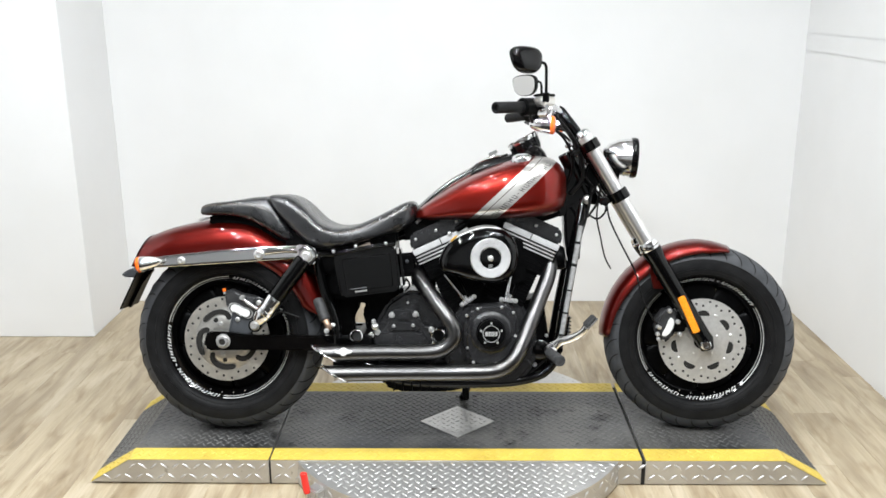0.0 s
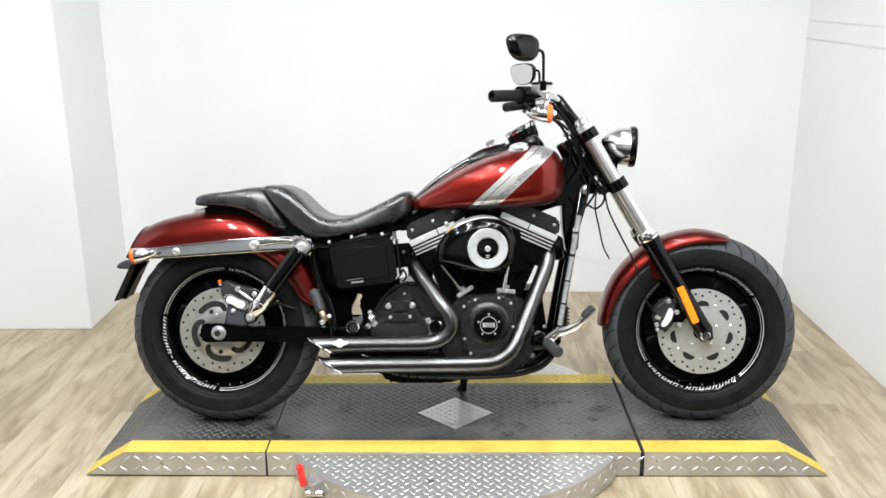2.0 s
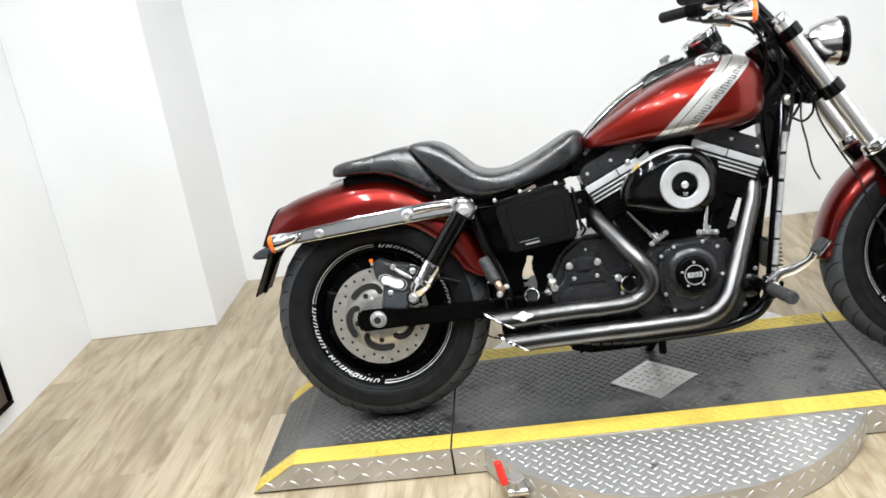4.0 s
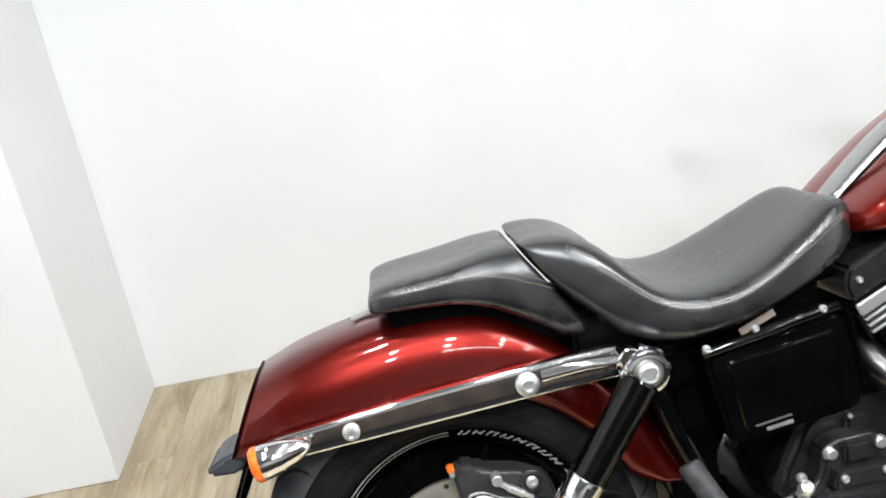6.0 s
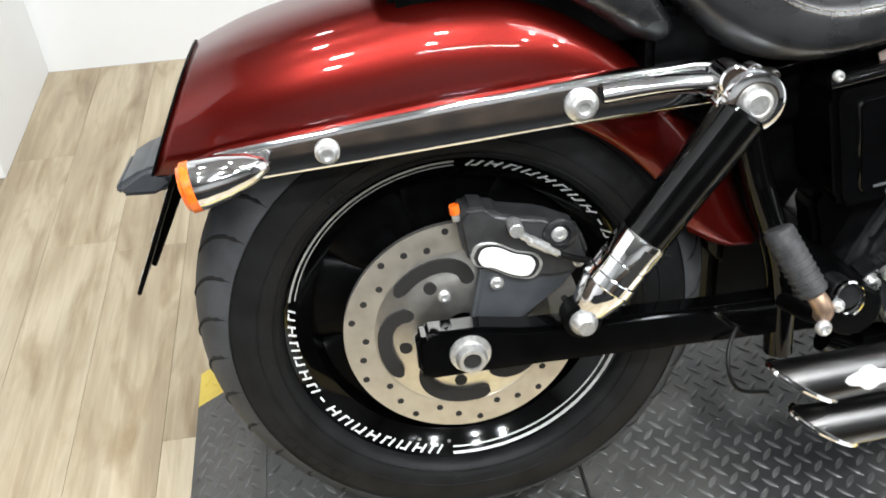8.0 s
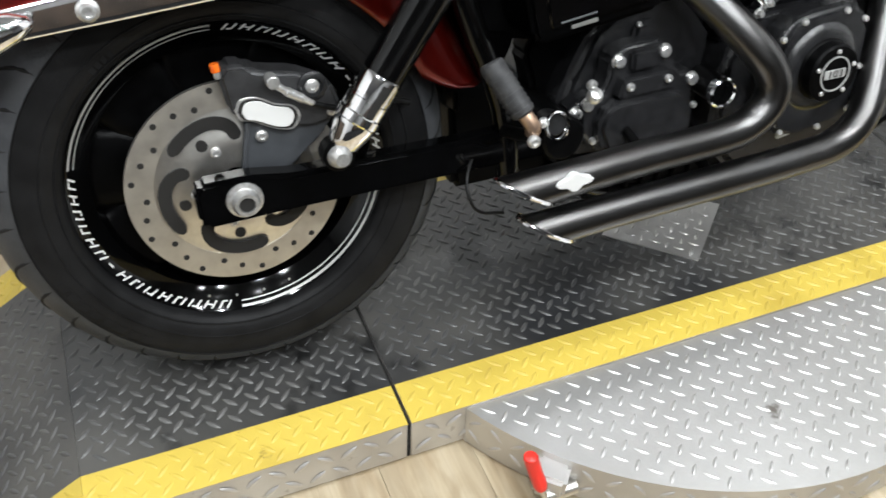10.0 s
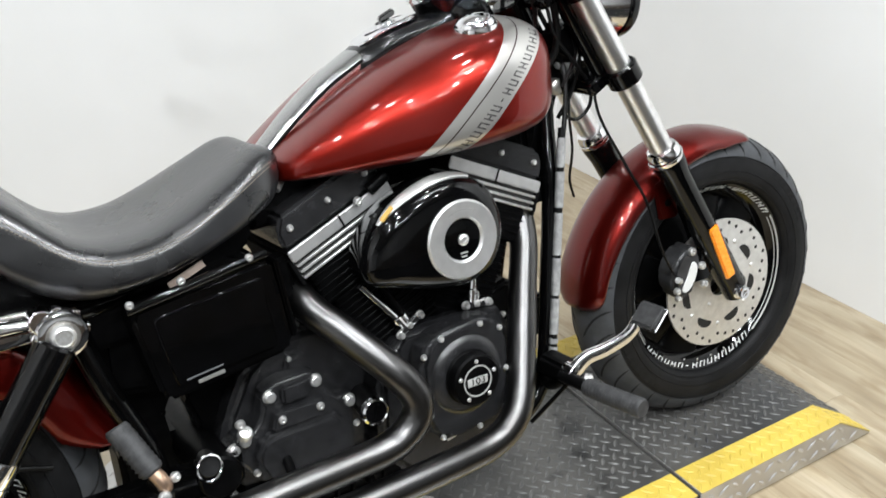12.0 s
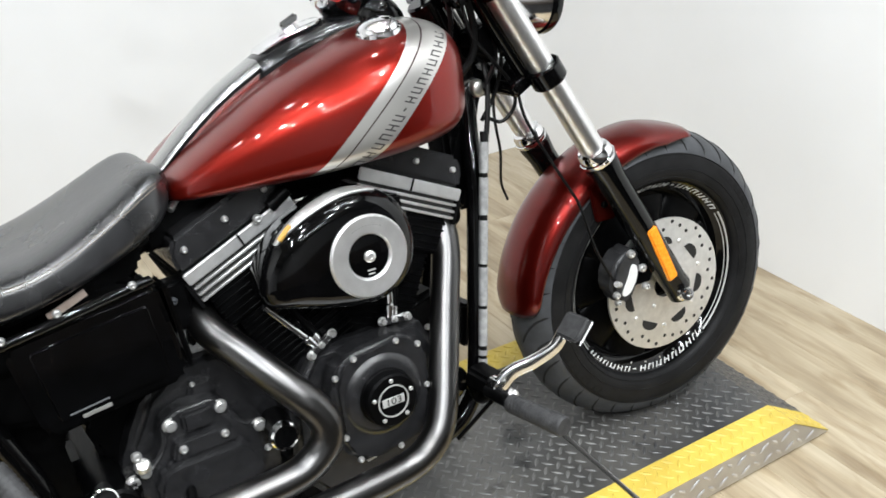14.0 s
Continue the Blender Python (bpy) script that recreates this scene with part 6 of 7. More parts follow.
# Black post added to keep the space behind the cylinder dark.
part("cylinder_gap_post", prism([(-0.150, 0.560), (-0.165, 0.655), (-0.10, 0.665), (-0.092, 0.46), (-0.138, 0.46)], -0.05, 0.0, 0.010, 3), MATT, bike, "black filler post behind the rear cylinder")
front_case = part("front_case", prism([(0.20, 0.45), (0.275, 0.47), (0.300, 0.30), (0.296, 0.20), (0.216, 0.176), (0.17, 0.20)], -0.075, 0.10, 0.012, 3), SATIN, engine, "black casing at the front of the engine")
part("oil_filter", lathe([(0.0, 0.030), (0.026, 0.030), (0.034, 0.024), (0.036, 0.0), (0.036, -0.05)], (0.262, -0.085, 0.292), SIDE, 32), BLACK, front_case, "round black oil filter")
bm = dome((0.246, -0.082, 0.236), SIDE, 0.0085, 0.008)
bm = dome((0.286, -0.082, 0.336), SIDE, 0.0065, 0.006, bm)
bm = dome((0.240, -0.082, 0.405), SIDE, 0.006, 0.006, bm)
bm = dome((0.272, -0.100, 0.205), SIDE, 0.0095, 0.008, bm)
pieces("case_bolt", bm, BOLT, front_case)
# Added filler that hides the floor behind the gap.
part("rear_gap_block", block((-0.462, 0.045, 0.46), (0.05, 0.15, 0.18), 0.008), SATIN, bike, "black filler block ahead of the rear wheel")

# folded passenger peg
peg = part("passenger_peg", tube([(-0.48, -0.196, 0.474), (-0.479, -0.1975, 0.471), (-0.45, -0.234, 0.412), (-0.449, -0.235, 0.41)], [0.014, 0.017, 0.016, 0.012], 20), PEGRUBBER, bike, "grey rubber passenger peg folded up")
bm = None
for k in range(9):
    p = Vector((-0.477, -0.2, 0.467)).lerp(Vector((-0.453, -0.231, 0.417)), k / 8)
    bm = tube([p, p + Vector((0.0011, -0.0014, -0.0023))], 0.0178, 20, bm)
pieces("rib", bm, PEGRUBBER, peg)
part("peg_bracket", tube(spline([(-0.452, -0.231, 0.415), (-0.444, -0.240, 0.402), (-0.440, -0.242, 0.392), (-0.438, -0.236, 0.384)], 5), [0.0105] * 16), COPPER, peg, "worn bronze peg bracket")
part("peg_arm", tube(spline([(-0.438, -0.240, 0.388), (-0.440, -0.215, 0.372), (-0.44, -0.158, 0.355)], 5), 0.0095), SATIN, peg)
bm = dome((-0.444, -0.25, 0.378), SIDE, 0.009, 0.008)
bm = dome((-0.425, -0.238, 0.395), (0.5, -0.788, 0.3), 0.0075, 0.008, bm)
pieces("peg_bolt", bm, BOLT, peg)

# rider peg and brake pedal, ahead of the engine
control = part("foot_control", prism([(0.278, 0.288), (0.30, 0.280), (0.325, 0.295), (0.330, 0.318), (0.31, 0.325), (0.288, 0.318)], -0.212, -0.12, 0.006, 2), SATIN, bike, "black forward foot control")
part("mount_bar", tube(spline([(0.31, -0.1, 0.27), (0.3, -0.14, 0.262), (0.305, -0.18, 0.29)], 5), 0.012), SATIN, control)
foot_peg = part("foot_peg", tube([(0.2755, -0.272, 0.3125), (0.2762, -0.276, 0.3123), (0.2970, -0.386, 0.3060), (0.2976, -0.390, 0.3058)], [0.0125, 0.0158, 0.0172, 0.0150], 22), PEGRUBBER, control, "dark grey ribbed rubber foot peg")
bm = None
for k in range(16):
    p = Vector((0.2772, -0.281, 0.3120)).lerp(Vector((0.2962, -0.381, 0.3063)), k / 15)
    bm = tube([p, p + Vector((0.0006, -0.0032, -0.0002))], 0.0165 + 0.0012 * k / 15, 20, bm)
pieces("rib", bm, PEGRUBBER, foot_peg)
part("peg_knuckle", rod((0.276, -0.205, 0.310), (0.275, -0.274, 0.3125), 0.0115), SATIN, control)
bm = hexbolt((0.284, -0.262, 0.300), (0.5, -0.78, -0.3), 0.0075, 0.011)
bm = hexbolt((0.290, -0.258, 0.317), (0.5, -0.8, 0.2), 0.0075, 0.011, bm)
pieces("knuckle_bolt", bm, BOLT, control)
line = spline([(0.29, -0.223, 0.318), (0.315, -0.23, 0.34), (0.35, -0.248, 0.354), (0.382, -0.268, 0.377), (0.398, -0.278, 0.408)], 7)
rings = []
for i, c in enumerate(line):
    t = (line[min(i + 1, len(line) - 1)] - line[max(i - 1, 0)]).normalized()
    v = t.cross(Vector((0, 1, 0))).normalized()
    w = 0.0155 - 0.006 * i / len(line)
    rings.append([c + v * w * a + Vector((0, 0.0095 * b, 0)) for a, b in oval(3, 14)])
part("brake_pedal", loft(rings), SATINCHROME, control, "polished brake pedal arm")
part("pedal_boss", rod((0.289, -0.232, 0.317), (0.289, -0.205, 0.317), 0.017, 20), CHROME, control)
part("pad_plate", block((0.4055, -0.300, 0.4118), (0.048, 0.058, 0.005), 0.002, Matrix.Rotation(radians(-46), 4, "Y")), SATINCHROME, control)
part("pedal_pad", block((0.3995, -0.300, 0.4180), (0.046, 0.056, 0.012), 0.004, Matrix.Rotation(radians(-46), 4, "Y"), seg=3), PEGRUBBER, control, "black rubber pedal pad")
part("pedal_rod", tube([(0.285, -0.208, 0.29), (0.22, -0.18, 0.225)], 0.004, 8), SATIN, control)

part("drain_hose", tube(spline([(-0.465, -0.12, 0.33), (-0.500, -0.155, 0.290), (-0.495, -0.175, 0.250), (-0.450, -0.170, 0.232)], 6), 0.0024, 8), CABLE, bike, "thin black hose looped by the exhaust ends")

# side stand under the far side
stand = part("side_stand", tube(spline([(0.03, 0.10, 0.175), (0.02, 0.17, 0.10), (0.0, 0.232, 0.044)], 5), 0.0125, 12), BLACK, bike, "black side stand")
part("stand_foot", block((-0.002, 0.24, 0.046), (0.05, 0.03, 0.010), 0.003, Matrix.Rotation(radians(9.5), 4, "X")), BLACK, stand)
part("jack_stub", rod((0.01, -0.04, 0.16), (0.012, -0.01, 0.10), 0.012), SATIN, bike, "short black stub below the engine")


# ---- front end ----
A, B = Vector((0.405, 0, 1.030)), Vector((0.842, 0, 0.300))
FD = (B - A).normalized()


def leg_at(z, y):
    t = (A.z - z) / (A.z - B.z)
    return Vector((A.x + (B.x - A.x) * t, y, z))


for sgn in (-1, 1):
    y = 0.116 * sgn
    leg = part("fork_leg", tube([leg_at(0.655, y), leg_at(0.648, y), leg_at(0.63, y), leg_at(0.605, y), leg_at(0.35, y), leg_at(0.335, y)], [0.030, 0.0345, 0.0345, 0.0305, 0.0295, 0.026], 28), BLACK, bike, "gloss black lower fork leg")
    part("fork_tube", tube([leg_at(1.028, y), leg_at(1.026, y), leg_at(0.64, y)], [0.021, 0.0238, 0.0238], 28), FORK, leg, "polished chrome fork tube")
    part("tube_cap", lathe([(0, 0.016), (0.014, 0.015), (0.020, 0.010), (0.024, 0.004), (0.024, -0.01)], leg_at(1.024, y), -FD, 28), CHROME, leg)
    bm = lathe([(0.0238, -0.016), (0.030, -0.014), (0.0335, -0.006), (0.0335, 0.004), (0.036, 0.006), (0.036, 0.012), (0.033, 0.016), (0.0335, 0.022), (0.031, 0.028)], leg_at(0.652, y), FD, 32)
    part("dust_collar", bm, CHROME, leg, "ridged chrome fork collar")
    foot = Vector((0.815, y, 0.318))
    part("axle_clamp", tube([leg_at(0.37, y), Vector((0.824, y, 0.334)), Vector((0.834, y, 0.302))], [0.027, 0.030, 0.022], 20), BLACK, leg)
    o = Vector((0, sgn, 0))
    bm = lathe([(0, 0.008), (0.007, 0.008), (0.0075, 0.014), (0.0125, 0.014), (0.014, 0.010), (0.014, 0.0), (0.018, -0.002)], (0.823, y + sgn * 0.027, 0.322), o, 28)
    part("axle_end", bm, CHROME, leg)
    # reflector
    pa, pb = Vector((0.7365, y + sgn * 0.0285, 0.4850)), Vector((0.7920, y + sgn * 0.0280, 0.3635))
    d = (pb - pa)
    m = Matrix.Translation((pa + pb) / 2) @ Matrix.Rotation(math.atan2(d.x, d.z), 4, "Y")
    part("reflector", prism([(-0.0122, -d.length / 2), (0.0122, -d.length / 2), (0.0122, d.length / 2), (-0.0122, d.length / 2)], -0.005, 0.005, 0.003, 2, None, m), AMBER, leg, "amber side reflector")
    steered(leg)
    # upper black clamps
    for z, h in ((0.985, 0.017), (0.820, 0.018)):
        c = leg_at(z, y)
        part("fork_clamp", tube([c - FD * h, c - FD * (h - 0.003), c + FD * (h - 0.003), c + FD * h], [0.031, 0.0335, 0.0335, 0.031], 28), BLACK, leg)
    part("fork_cover", tube([leg_at(0.97, y - sgn * 0.034) - Vector((0.022, 0, 0)), leg_at(0.825, y - sgn * 0.034) - Vector((0.022, 0, 0))], 0.017, 14), BLACK, leg)
for z, h in ((0.985, 0.024), (0.820, 0.030)):
    c = leg_at(z, 0)
    m = Matrix.Rotation(math.atan2(FD.x, FD.z) + math.pi, 4, "Y")
    yoke = part("fork_yoke", block(c - Vector((0.028, 0, 0.01)), (0.075, 0.20, h), 0.008, m, seg=3), BLACK, bike, "black fork yoke")
    steered(yoke)
bm = dome(leg_at(0.803, -0.085) + Vector((-0.02, -0.02, 0)), SIDE, 0.0085, 0.008)
bm = dome(leg_at(0.975, -0.085) + Vector((-0.02, -0.02, 0)), SIDE, 0.0085, 0.008, bm)
steered(*pieces("yoke_bolt", bm, BOLT, bike))

# front caliper and brake line
cal = part("front_caliper", prism([(0.640, 0.385), (0.648, 0.345), (0.672, 0.322), (0.700, 0.335), (0.716, 0.372), (0.722, 0.412), (0.708, 0.440), (0.680, 0.440), (0.655, 0.420)], -0.119, -0.062, 0.010, 3), CASTING, bike, "grey brake caliper with silver badge")
pts = []
for k in range(24):
    a = 2 * math.pi * k / 24
    u, v = 0.034 * math.copysign(abs(math.cos(a)) ** 0.6, math.cos(a)), 0.0115 * math.copysign(abs(math.sin(a)) ** 0.8, math.sin(a))
    v += 0.16 * u * u / 0.03
    t = radians(66)
    pts.append((0.690 + u * math.cos(t) - v * math.sin(t), 0.374 + u * math.sin(t) + v * math.cos(t)))
part("badge", prism(pts, -0.1215, -0.115, 0.001, 1), WHITE, cal, "silver oval badge")
cal.location = (0.015, 0, 0.000)
steered(cal)
bm = None
for x, z, r in ((0.718, 0.395, 0.009), (0.726, 0.352, 0.009), (0.652, 0.352, 0.008), (0.655, 0.335, 0.007), (0.690, 0.432, 0.009)):
    bm = dome((x, -0.117, z), SIDE, r, 0.010, bm)
pieces("caliper_bolt", bm, BOLT, cal)
part("caliper_mount", prism([(0.70, 0.36), (0.72, 0.44), (0.75, 0.47), (0.765, 0.42), (0.74, 0.36)], -0.12, -0.10, 0.003), BLACK, cal)
part("brake_hose", tube(spline([(0.478, -0.075, 0.80), (0.490, -0.082, 0.735), (0.535, -0.10, 0.640), (0.575, -0.115, 0.560), (0.600, -0.125, 0.470), (0.635, -0.120, 0.405), (0.655, -0.116, 0.382)], 6), 0.0030, 8), CABLE, cal, "thin black brake hose")
part("hose_fitting", rod((0.648, -0.126, 0.380), (0.662, -0.118, 0.372), 0.0065), BOLT, cal)
part("speed_cable", tube(spline([(0.470, -0.03, 0.81), (0.462, -0.035, 0.74), (0.478, -0.02, 0.67), (0.500, 0.02, 0.60), (0.525, 0.04, 0.555)], 6), 0.0028, 8), CABLE, bike, "thin black cable")

# front fender
rings = []
for i in range(61):
    f = i / 60
    a = radians(74.5 + 104.5 * f)
    taper = min(1.0, 0.35 + 5.5 * f) ** 0.6 if f < 0.12 else 1.0
    rr = 0.340 - 0.010 * max(0.0, 1 - 6 * f)
    depth = (0.030 + 0.017 * math.sin(math.pi * min(1, f * 1.05))) * taper
    close = 1.0 if f < 0.93 else math.sqrt(max(0.0, 1 - 0.55 * ((f - 0.93) / 0.07) ** 2))
    ring = []
    for j in range(33):
        b = math.pi * (j / 32 - 0.5)
        y = 0.074 * math.sin(b) * (0.75 + 0.25 * taper) * close
        r = rr - depth * (1 - abs(math.cos(b)) ** 0.9)
        ring.append(Vector((0.823 + r * math.cos(a), y, 0.322 + r * math.sin(a))))
    rings.append(ring)
ff = part("front_fender", loft(rings, None, False, False), RED, bike, "dark red metallic front fender", angle=60)
so = ff.modifiers.new("thick", "SOLIDIFY")
so.thickness, so.offset = 0.003, 1
steered(ff)
for sgn in (-1, 1):
    part("fender_mount", prism([(0.655, 0.50), (0.70, 0.50), (0.715, 0.565), (0.69, 0.60), (0.64, 0.575)], sgn * 0.076 - 0.005, sgn * 0.076 + 0.005, 0.003), RED, ff)
    bm = dome((0.672, sgn * 0.081, 0.535), (0, sgn, 0), 0.007, 0.006)
    bm = dome((0.692, sgn * 0.081, 0.575), (0, sgn, 0), 0.007, 0.006, bm)
    pieces("mount_bolt", bm, SATIN, ff)

# headlamp
hc = Vector((0.590, -0.020, 0.944))
lamp = part("headlamp", lathe([(0.0, 0.108), (0.024, 0.105), (0.045, 0.088), (0.058, 0.058), (0.064, 0.027), (0.065, 0.010), (0.065, 0.0)], hc, (-0.99, 0, 0.06), 48), SATINCHROME, bike, "chrome bullet headlamp with black rim")
steered(lamp)
part("rim", lathe([(0.065, 0.014), (0.0685, 0.012), (0.0695, 0.0), (0.066, -0.008), (0.058, -0.009), (0.056, -0.004)], hc, (-0.99, 0, 0.06), 48), BLACK, lamp, "black headlamp rim")
part("lens", lathe([(0, -0.012), (0.03, -0.010), (0.054, -0.003)], hc, (-0.99, 0, 0.06), 40), GLASS, lamp)
part("reflector_bowl", lathe([(0, 0.05), (0.03, 0.035), (0.054, 0.0)], hc, (-0.99, 0, 0.06), 40), CHROME, lamp)
part("lamp_mount", tube(spline([(0.53, 0, 0.885), (0.50, 0, 0.862), (0.47, 0, 0.87)], 5), 0.012), BLACK, lamp)
part("lamp_bolt", dome((0.535, -0.008, 0.875), (0, 0, -1), 0.008, 0.010), CHROME, lamp)

# handlebar with risers
bar = part("handlebar", tube(spline([(0.1448, -0.3737, 1.1002), (0.208, -0.305, 1.105), (0.248, -0.262, 1.107), (0.290, -0.215, 1.106), (0.320, -0.16, 1.100), (0.330, -0.09, 1.096), (0.331, 0, 1.095),
                                     (0.330, 0.09, 1.096), (0.326, 0.16, 1.100), (0.310, 0.215, 1.106), (0.270, 0.262, 1.107), (0.232, 0.305, 1.105), (0.1688, 0.3737, 1.1002)], 6), 0.0125, 16), CHROME, bike, "chrome handlebar")
steered(bar)
for sgn in (-1, 1):
    part("riser", tube([(0.420, sgn * 0.045, 0.985), (0.412, sgn * 0.045, 1.000), (0.335, sgn * 0.045, 1.100), (0.325, sgn * 0.045, 1.112)], [0.020, 0.021, 0.021, 0.016], 20), BLACK, bar, "black handlebar riser")
part("riser_clamp", block((0.322, 0, 1.102), (0.05, 0.12, 0.034), 0.010, Matrix.Rotation(radians(30), 4, "Y"), seg=3), BLACK, bar)

for sgn in (-1, 1):
    def bp(x, y, z):
        return Vector((x + (0.024 if sgn > 0 and z < 1.11 else 0.0), y * -sgn, z))
    g = part("grip", lathe([(0.0165, 0.121), (0.0180, 0.118), (0.0180, 0.004), (0.0170, 0.0008), (0.0150, 0.0), (0.0118, 0.0006), (0.0112, 0.003), (0.0112, 0.016)],
                           bp(0.1246, -0.395, 1.0985), bp(0.68, 0.73, 0.052) - bp(0, 0, 0), 28), RUBBER, bar, "black rubber grip")
    part("grip_bore", lathe([(0, 0.015), (0.0115, 0.015)], bp(0.1246, -0.395, 1.0985), bp(0.68, 0.73, 0.052) - bp(0, 0, 0), 18), SHADEBLACK, g)
    sw = part("switch_housing", tube([bp(0.2045, -0.3090, 1.105), bp(0.2070, -0.3060, 1.105), bp(0.2400, -0.2710, 1.107), bp(0.2425, -0.2680, 1.107)], [0.022, 0.0285, 0.0285, 0.022], 20), SATIN, bar, "black switch housing")
    bm = block(bp(0.2080, -0.318, 1.109), (0.014, 0.010, 0.010), 0.002)
    bm = block(bp(0.2230, -0.307, 1.098), (0.012, 0.010, 0.008), 0.002, bm=bm)
    pieces("switch", bm, RUBBER, sw)
    res = part("lever_housing", block(bp(0.2760, -0.292, 1.122), (0.060, 0.050, 0.034), 0.008, Matrix.Rotation(radians(-42 * sgn), 4, "Z"), seg=3), STEEL if sgn < 0 else SATIN, bar, "lever housing on the handlebar")
    part("reservoir_lid", block(bp(0.2760, -0.292, 1.141), (0.056, 0.046, 0.008), 0.003, Matrix.Rotation(radians(-42 * sgn), 4, "Z")), SATIN, res)
    part("lever", tube(spline([bp(0.262, -0.296, 1.100), bp(0.272, -0.322, 1.100), bp(0.280, -0.36, 1.099), bp(0.284, -0.40, 1.098), bp(0.280, -0.430, 1.097)], 6), [0.0115] * 6 + [0.0105, 0.010, 0.0095, 0.009, 0.0085, 0.008, 0.0075, 0.007, 0.0065, 0.006, 0.006, 0.006, 0.006, 0.006, 0.006, 0.006, 0.0065, 0.0075, 0.0075], 12), CHROME, bar, "slim control lever")
    # mirror
    rings = []
    for d, k in ((0.016, 0.25), (0.0155, 0.5), (0.0125, 0.78), (0.007, 0.94), (0.0, 1.0), (-0.005, 0.99), (-0.007, 0.93)):
        rings.append([Vector((d, 0.0445 * k * u * (1.0 + 0.16 * v), 0.0445 * k * v)) for u, v in oval(2.8, 40)])
    mir = part("mirror", loft(rings), BLACK, bar, "black rounded rear-view mirror on a thin stem", angle=60)
    place = Matrix.Translation(bp(0.2190, -0.384, 1.242 if sgn < 0 else 1.224)) @ Matrix.Rotation(radians(46 * sgn), 4, "Z") @ Matrix.Rotation(radians(-10), 4, "Y") @ Matrix.Diagonal((1.4, 1.38, 0.93, 1))
    mir.data.transform(place)
    gl = part("mirror_glass", loft([[Vector((d, 0.0405 * u * (1.0 + 0.16 * v), 0.0405 * v)) for u, v in oval(2.8, 40)] for d in (-0.006, -0.0074)]), MIRROR, mir)
    gl.data.transform(place)
    part("mirror_stem", tube(spline([bp(0.2794, -0.342, 1.13), bp(0.2797, -0.346, 1.19), bp(0.278, -0.35, 1.226), bp(0.2665, -0.356, 1.236), bp(0.2417, -0.371, 1.238)], 6), 0.0048, 10), BLACK, mir)
    part("stem_foot", rod(bp(0.279, -0.338, 1.118), bp(0.2794, -0.343, 1.146), 0.0105), SATIN, mir)
    # front turn signal below the bar
    def fs(x, y, z):
        return bp(x, y, z) + (Vector((0.030, 0, 0.020)) if sgn > 0 else Vector((0, 0, 0)))
    s = bullet_signal("front_signal", fs(0.304, -0.351, 1.046), fs(0.226, -0.343, 1.050), 0.0280)
    steered(s)
    part("signal_stem", tube(spline([fs(0.2795, -0.344, 1.060), fs(0.2900, -0.326, 1.082), bp(0.2945, -0.306, 1.1)], 5), 0.0085), CHROME, s)
    part("control_cable", tube(spline([bp(0.232, -0.305, 1.092), bp(0.2379, -0.270, 1.062), bp(0.2857, -0.196, 1.052), bp(0.3472, -0.09, 1.01), bp(0.38, -0.06, 0.93), bp(0.36, -0.05, 0.85), bp(0.30, -0.04, 0.78)], 6), 0.0048, 8), CABLE, bar, "black control cable")
part("clutch_cable", tube(spline([(0.24, 0.29, 1.09), (0.27, 0.20, 1.07), (0.40, 0.06, 1.03), (0.435, 0.0, 0.93), (0.44, -0.05, 0.84), (0.425, -0.07, 0.76), (0.385, -0.085, 0.62), (0.36, -0.09, 0.48)], 6), 0.005, 8), CABLE, bike, "black clutch cable")
part("loom", tube(spline([(0.30, -0.12, 1.085), (0.36, -0.10, 1.02), (0.40, -0.085, 0.94), (0.405, -0.075, 0.87), (0.37, -0.06, 0.82)], 6), 0.007, 8), CABLE, bike, "black wiring loom")
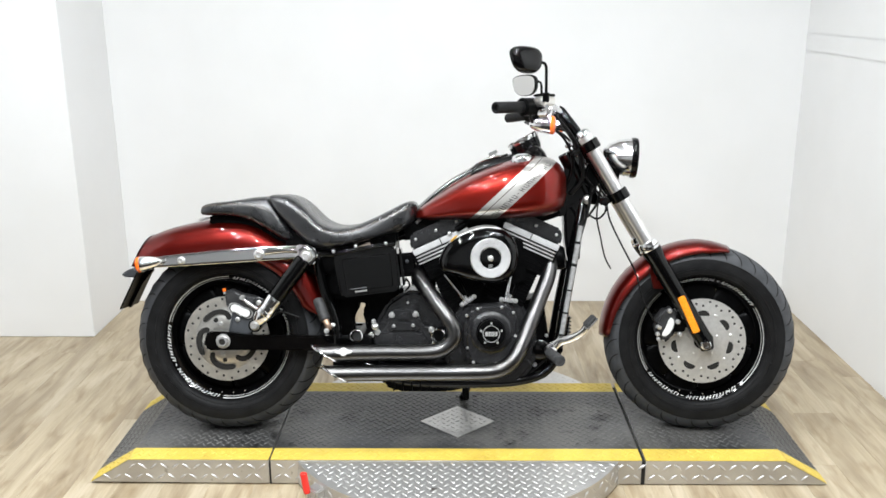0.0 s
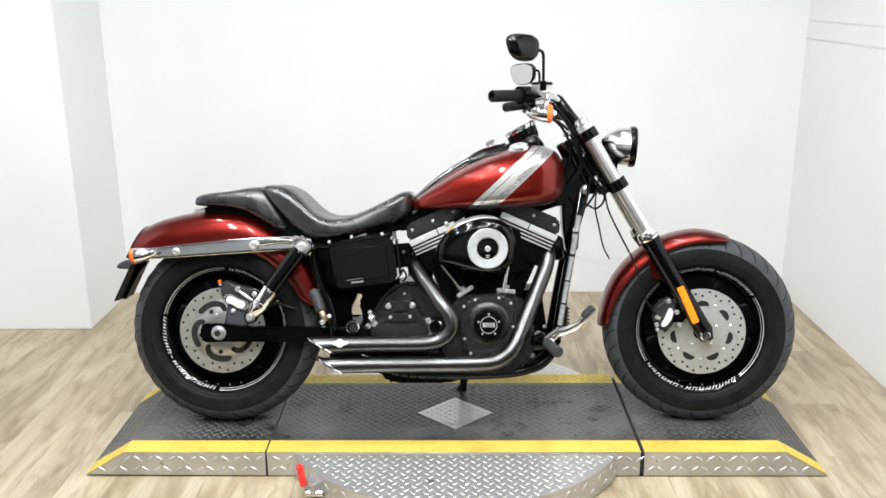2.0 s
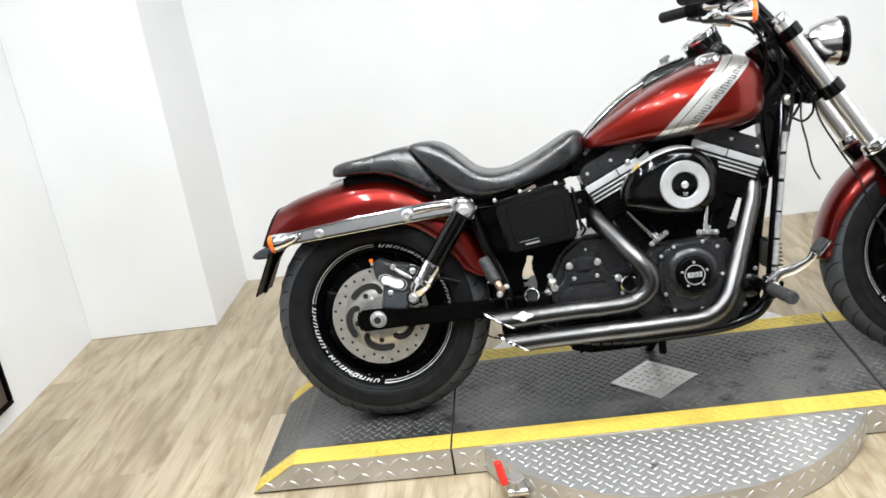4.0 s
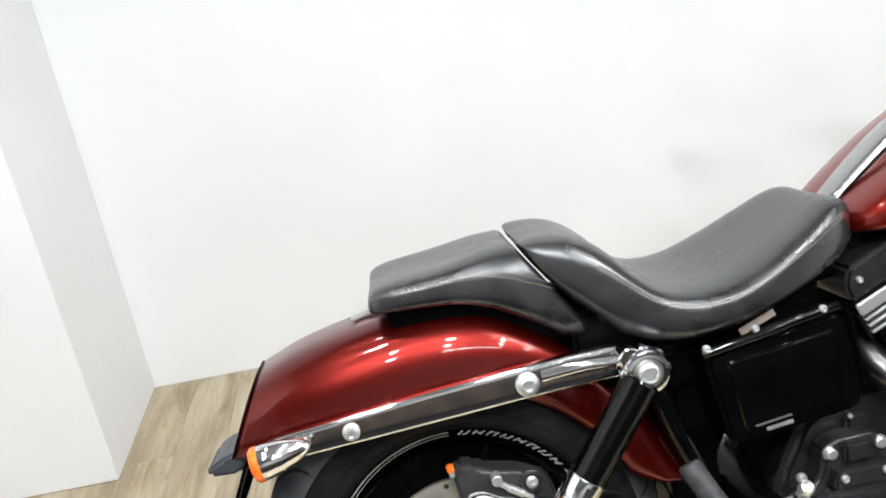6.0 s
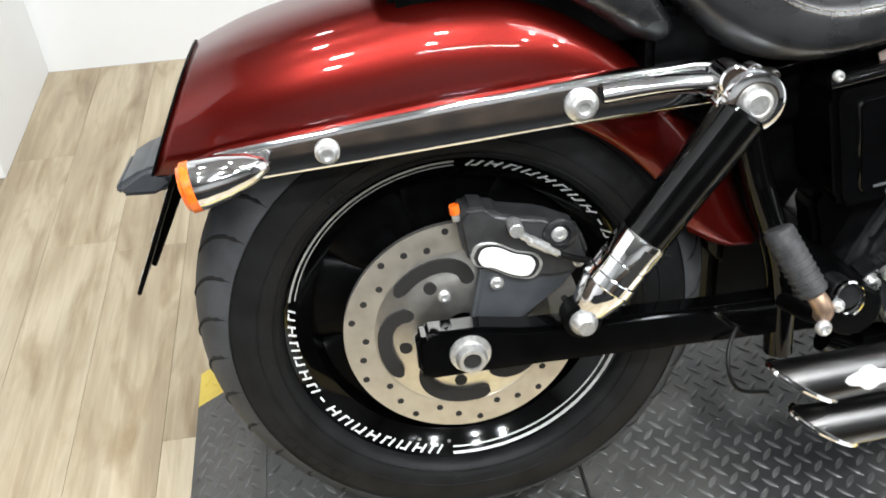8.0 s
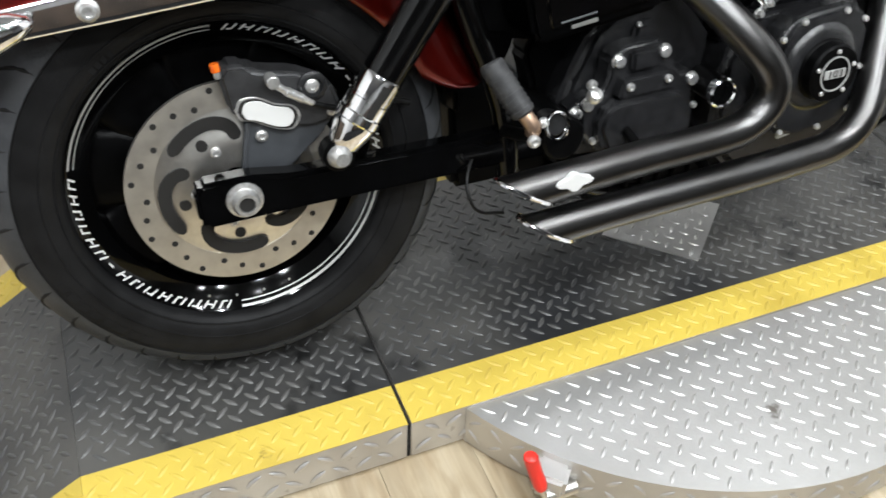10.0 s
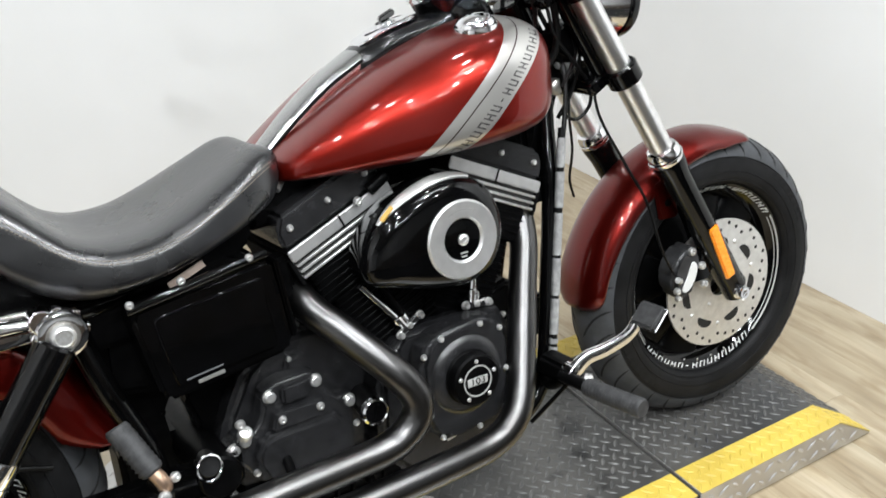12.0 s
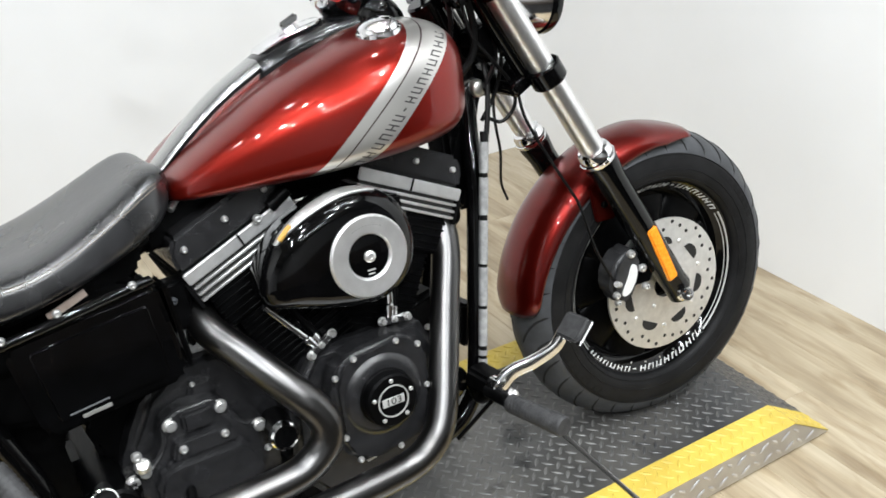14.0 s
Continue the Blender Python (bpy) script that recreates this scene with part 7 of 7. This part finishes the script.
for pts, r in (([(0.33, -0.06, 1.07), (0.37, -0.085, 1.0), (0.43, -0.08, 0.93), (0.455, -0.07, 0.86), (0.43, -0.06, 0.80)], 0.0045),
               ([(0.34, 0.05, 1.06), (0.40, -0.02, 1.0), (0.45, -0.06, 0.92), (0.47, -0.065, 0.86), (0.46, -0.05, 0.79), (0.43, -0.04, 0.74)], 0.004),
               ([(0.36, -0.04, 1.03), (0.39, -0.07, 0.96), (0.40, -0.08, 0.90), (0.44, -0.085, 0.845), (0.48, -0.075, 0.80), (0.485, -0.07, 0.76), (0.46, -0.06, 0.735), (0.43, -0.05, 0.75)], 0.0035)):
    part("steering_cable", tube(spline(pts, 6), r, 8), CABLE, bike, "thin black cable at the steering head")
part("steering_cover", prism([(0.405, 0.865), (0.412, 0.912), (0.435, 0.925), (0.460, 0.890), (0.468, 0.850), (0.44, 0.838)], -0.072, -0.02, 0.012, 3), SATIN, bike, "black cover beside the steering head")
part("lamp_bracket", prism([(0.455, 0.895), (0.50, 0.925), (0.545, 0.905), (0.535, 0.865), (0.49, 0.85)], -0.035, 0.035, 0.008, 2), BLACK, bike, "black headlamp bracket")
bm = rod((0.352, -0.055, 0.985), (0.372, -0.075, 0.990), 0.010)
bm = rod((0.375, -0.05, 0.952), (0.392, -0.072, 0.952), 0.008, bm=bm)
pieces("loom_fitting", bm, CHROME, bike, "small chrome fittings at the steering head")


# ---- floor planks ----
def plank_mesh(w, l):
    bm = block((0, 0, 0), (w, l, 0.008), 0.0007, seg=1)
    me = bpy.data.meshes.new("plank")
    bm.to_mesh(me)
    bm.free()
    me.materials.append(PLANK)
    return me


PW, PL = 0.152, 1.22
plank_full = plank_mesh(PW - 0.0004, PL - 0.0004)
rng = random.Random(5)
XA, XB, YA = LEFT - 1.4, RIGHT + 1.4, -1.05
cols = int((XB - XA) / PW) + 1
for i in range(cols):
    x = XA + PW * (i + 0.5)
    inside = x > LEFT - 0.08 and x < RIGHT + 0.08
    stop = BACK if inside else -1.2
    y = YA - rng.random() * PL
    while y < stop:
        ya, yb = max(y, YA), min(y + PL, stop)
        wx = min(PW, XB - (x - PW / 2))
        if wx > 0.02 and yb - ya > 0.02:
            whole = yb - ya > PL - 0.001 and wx > PW - 0.001
            me = plank_full if whole else plank_mesh(wx - 0.0004, yb - ya - 0.0004)
            ob = new("plank", me)
            ob.parent = floor
            ob.location = (x - PW / 2 + wx / 2, (ya + yb) / 2, -0.004)
        y += PL
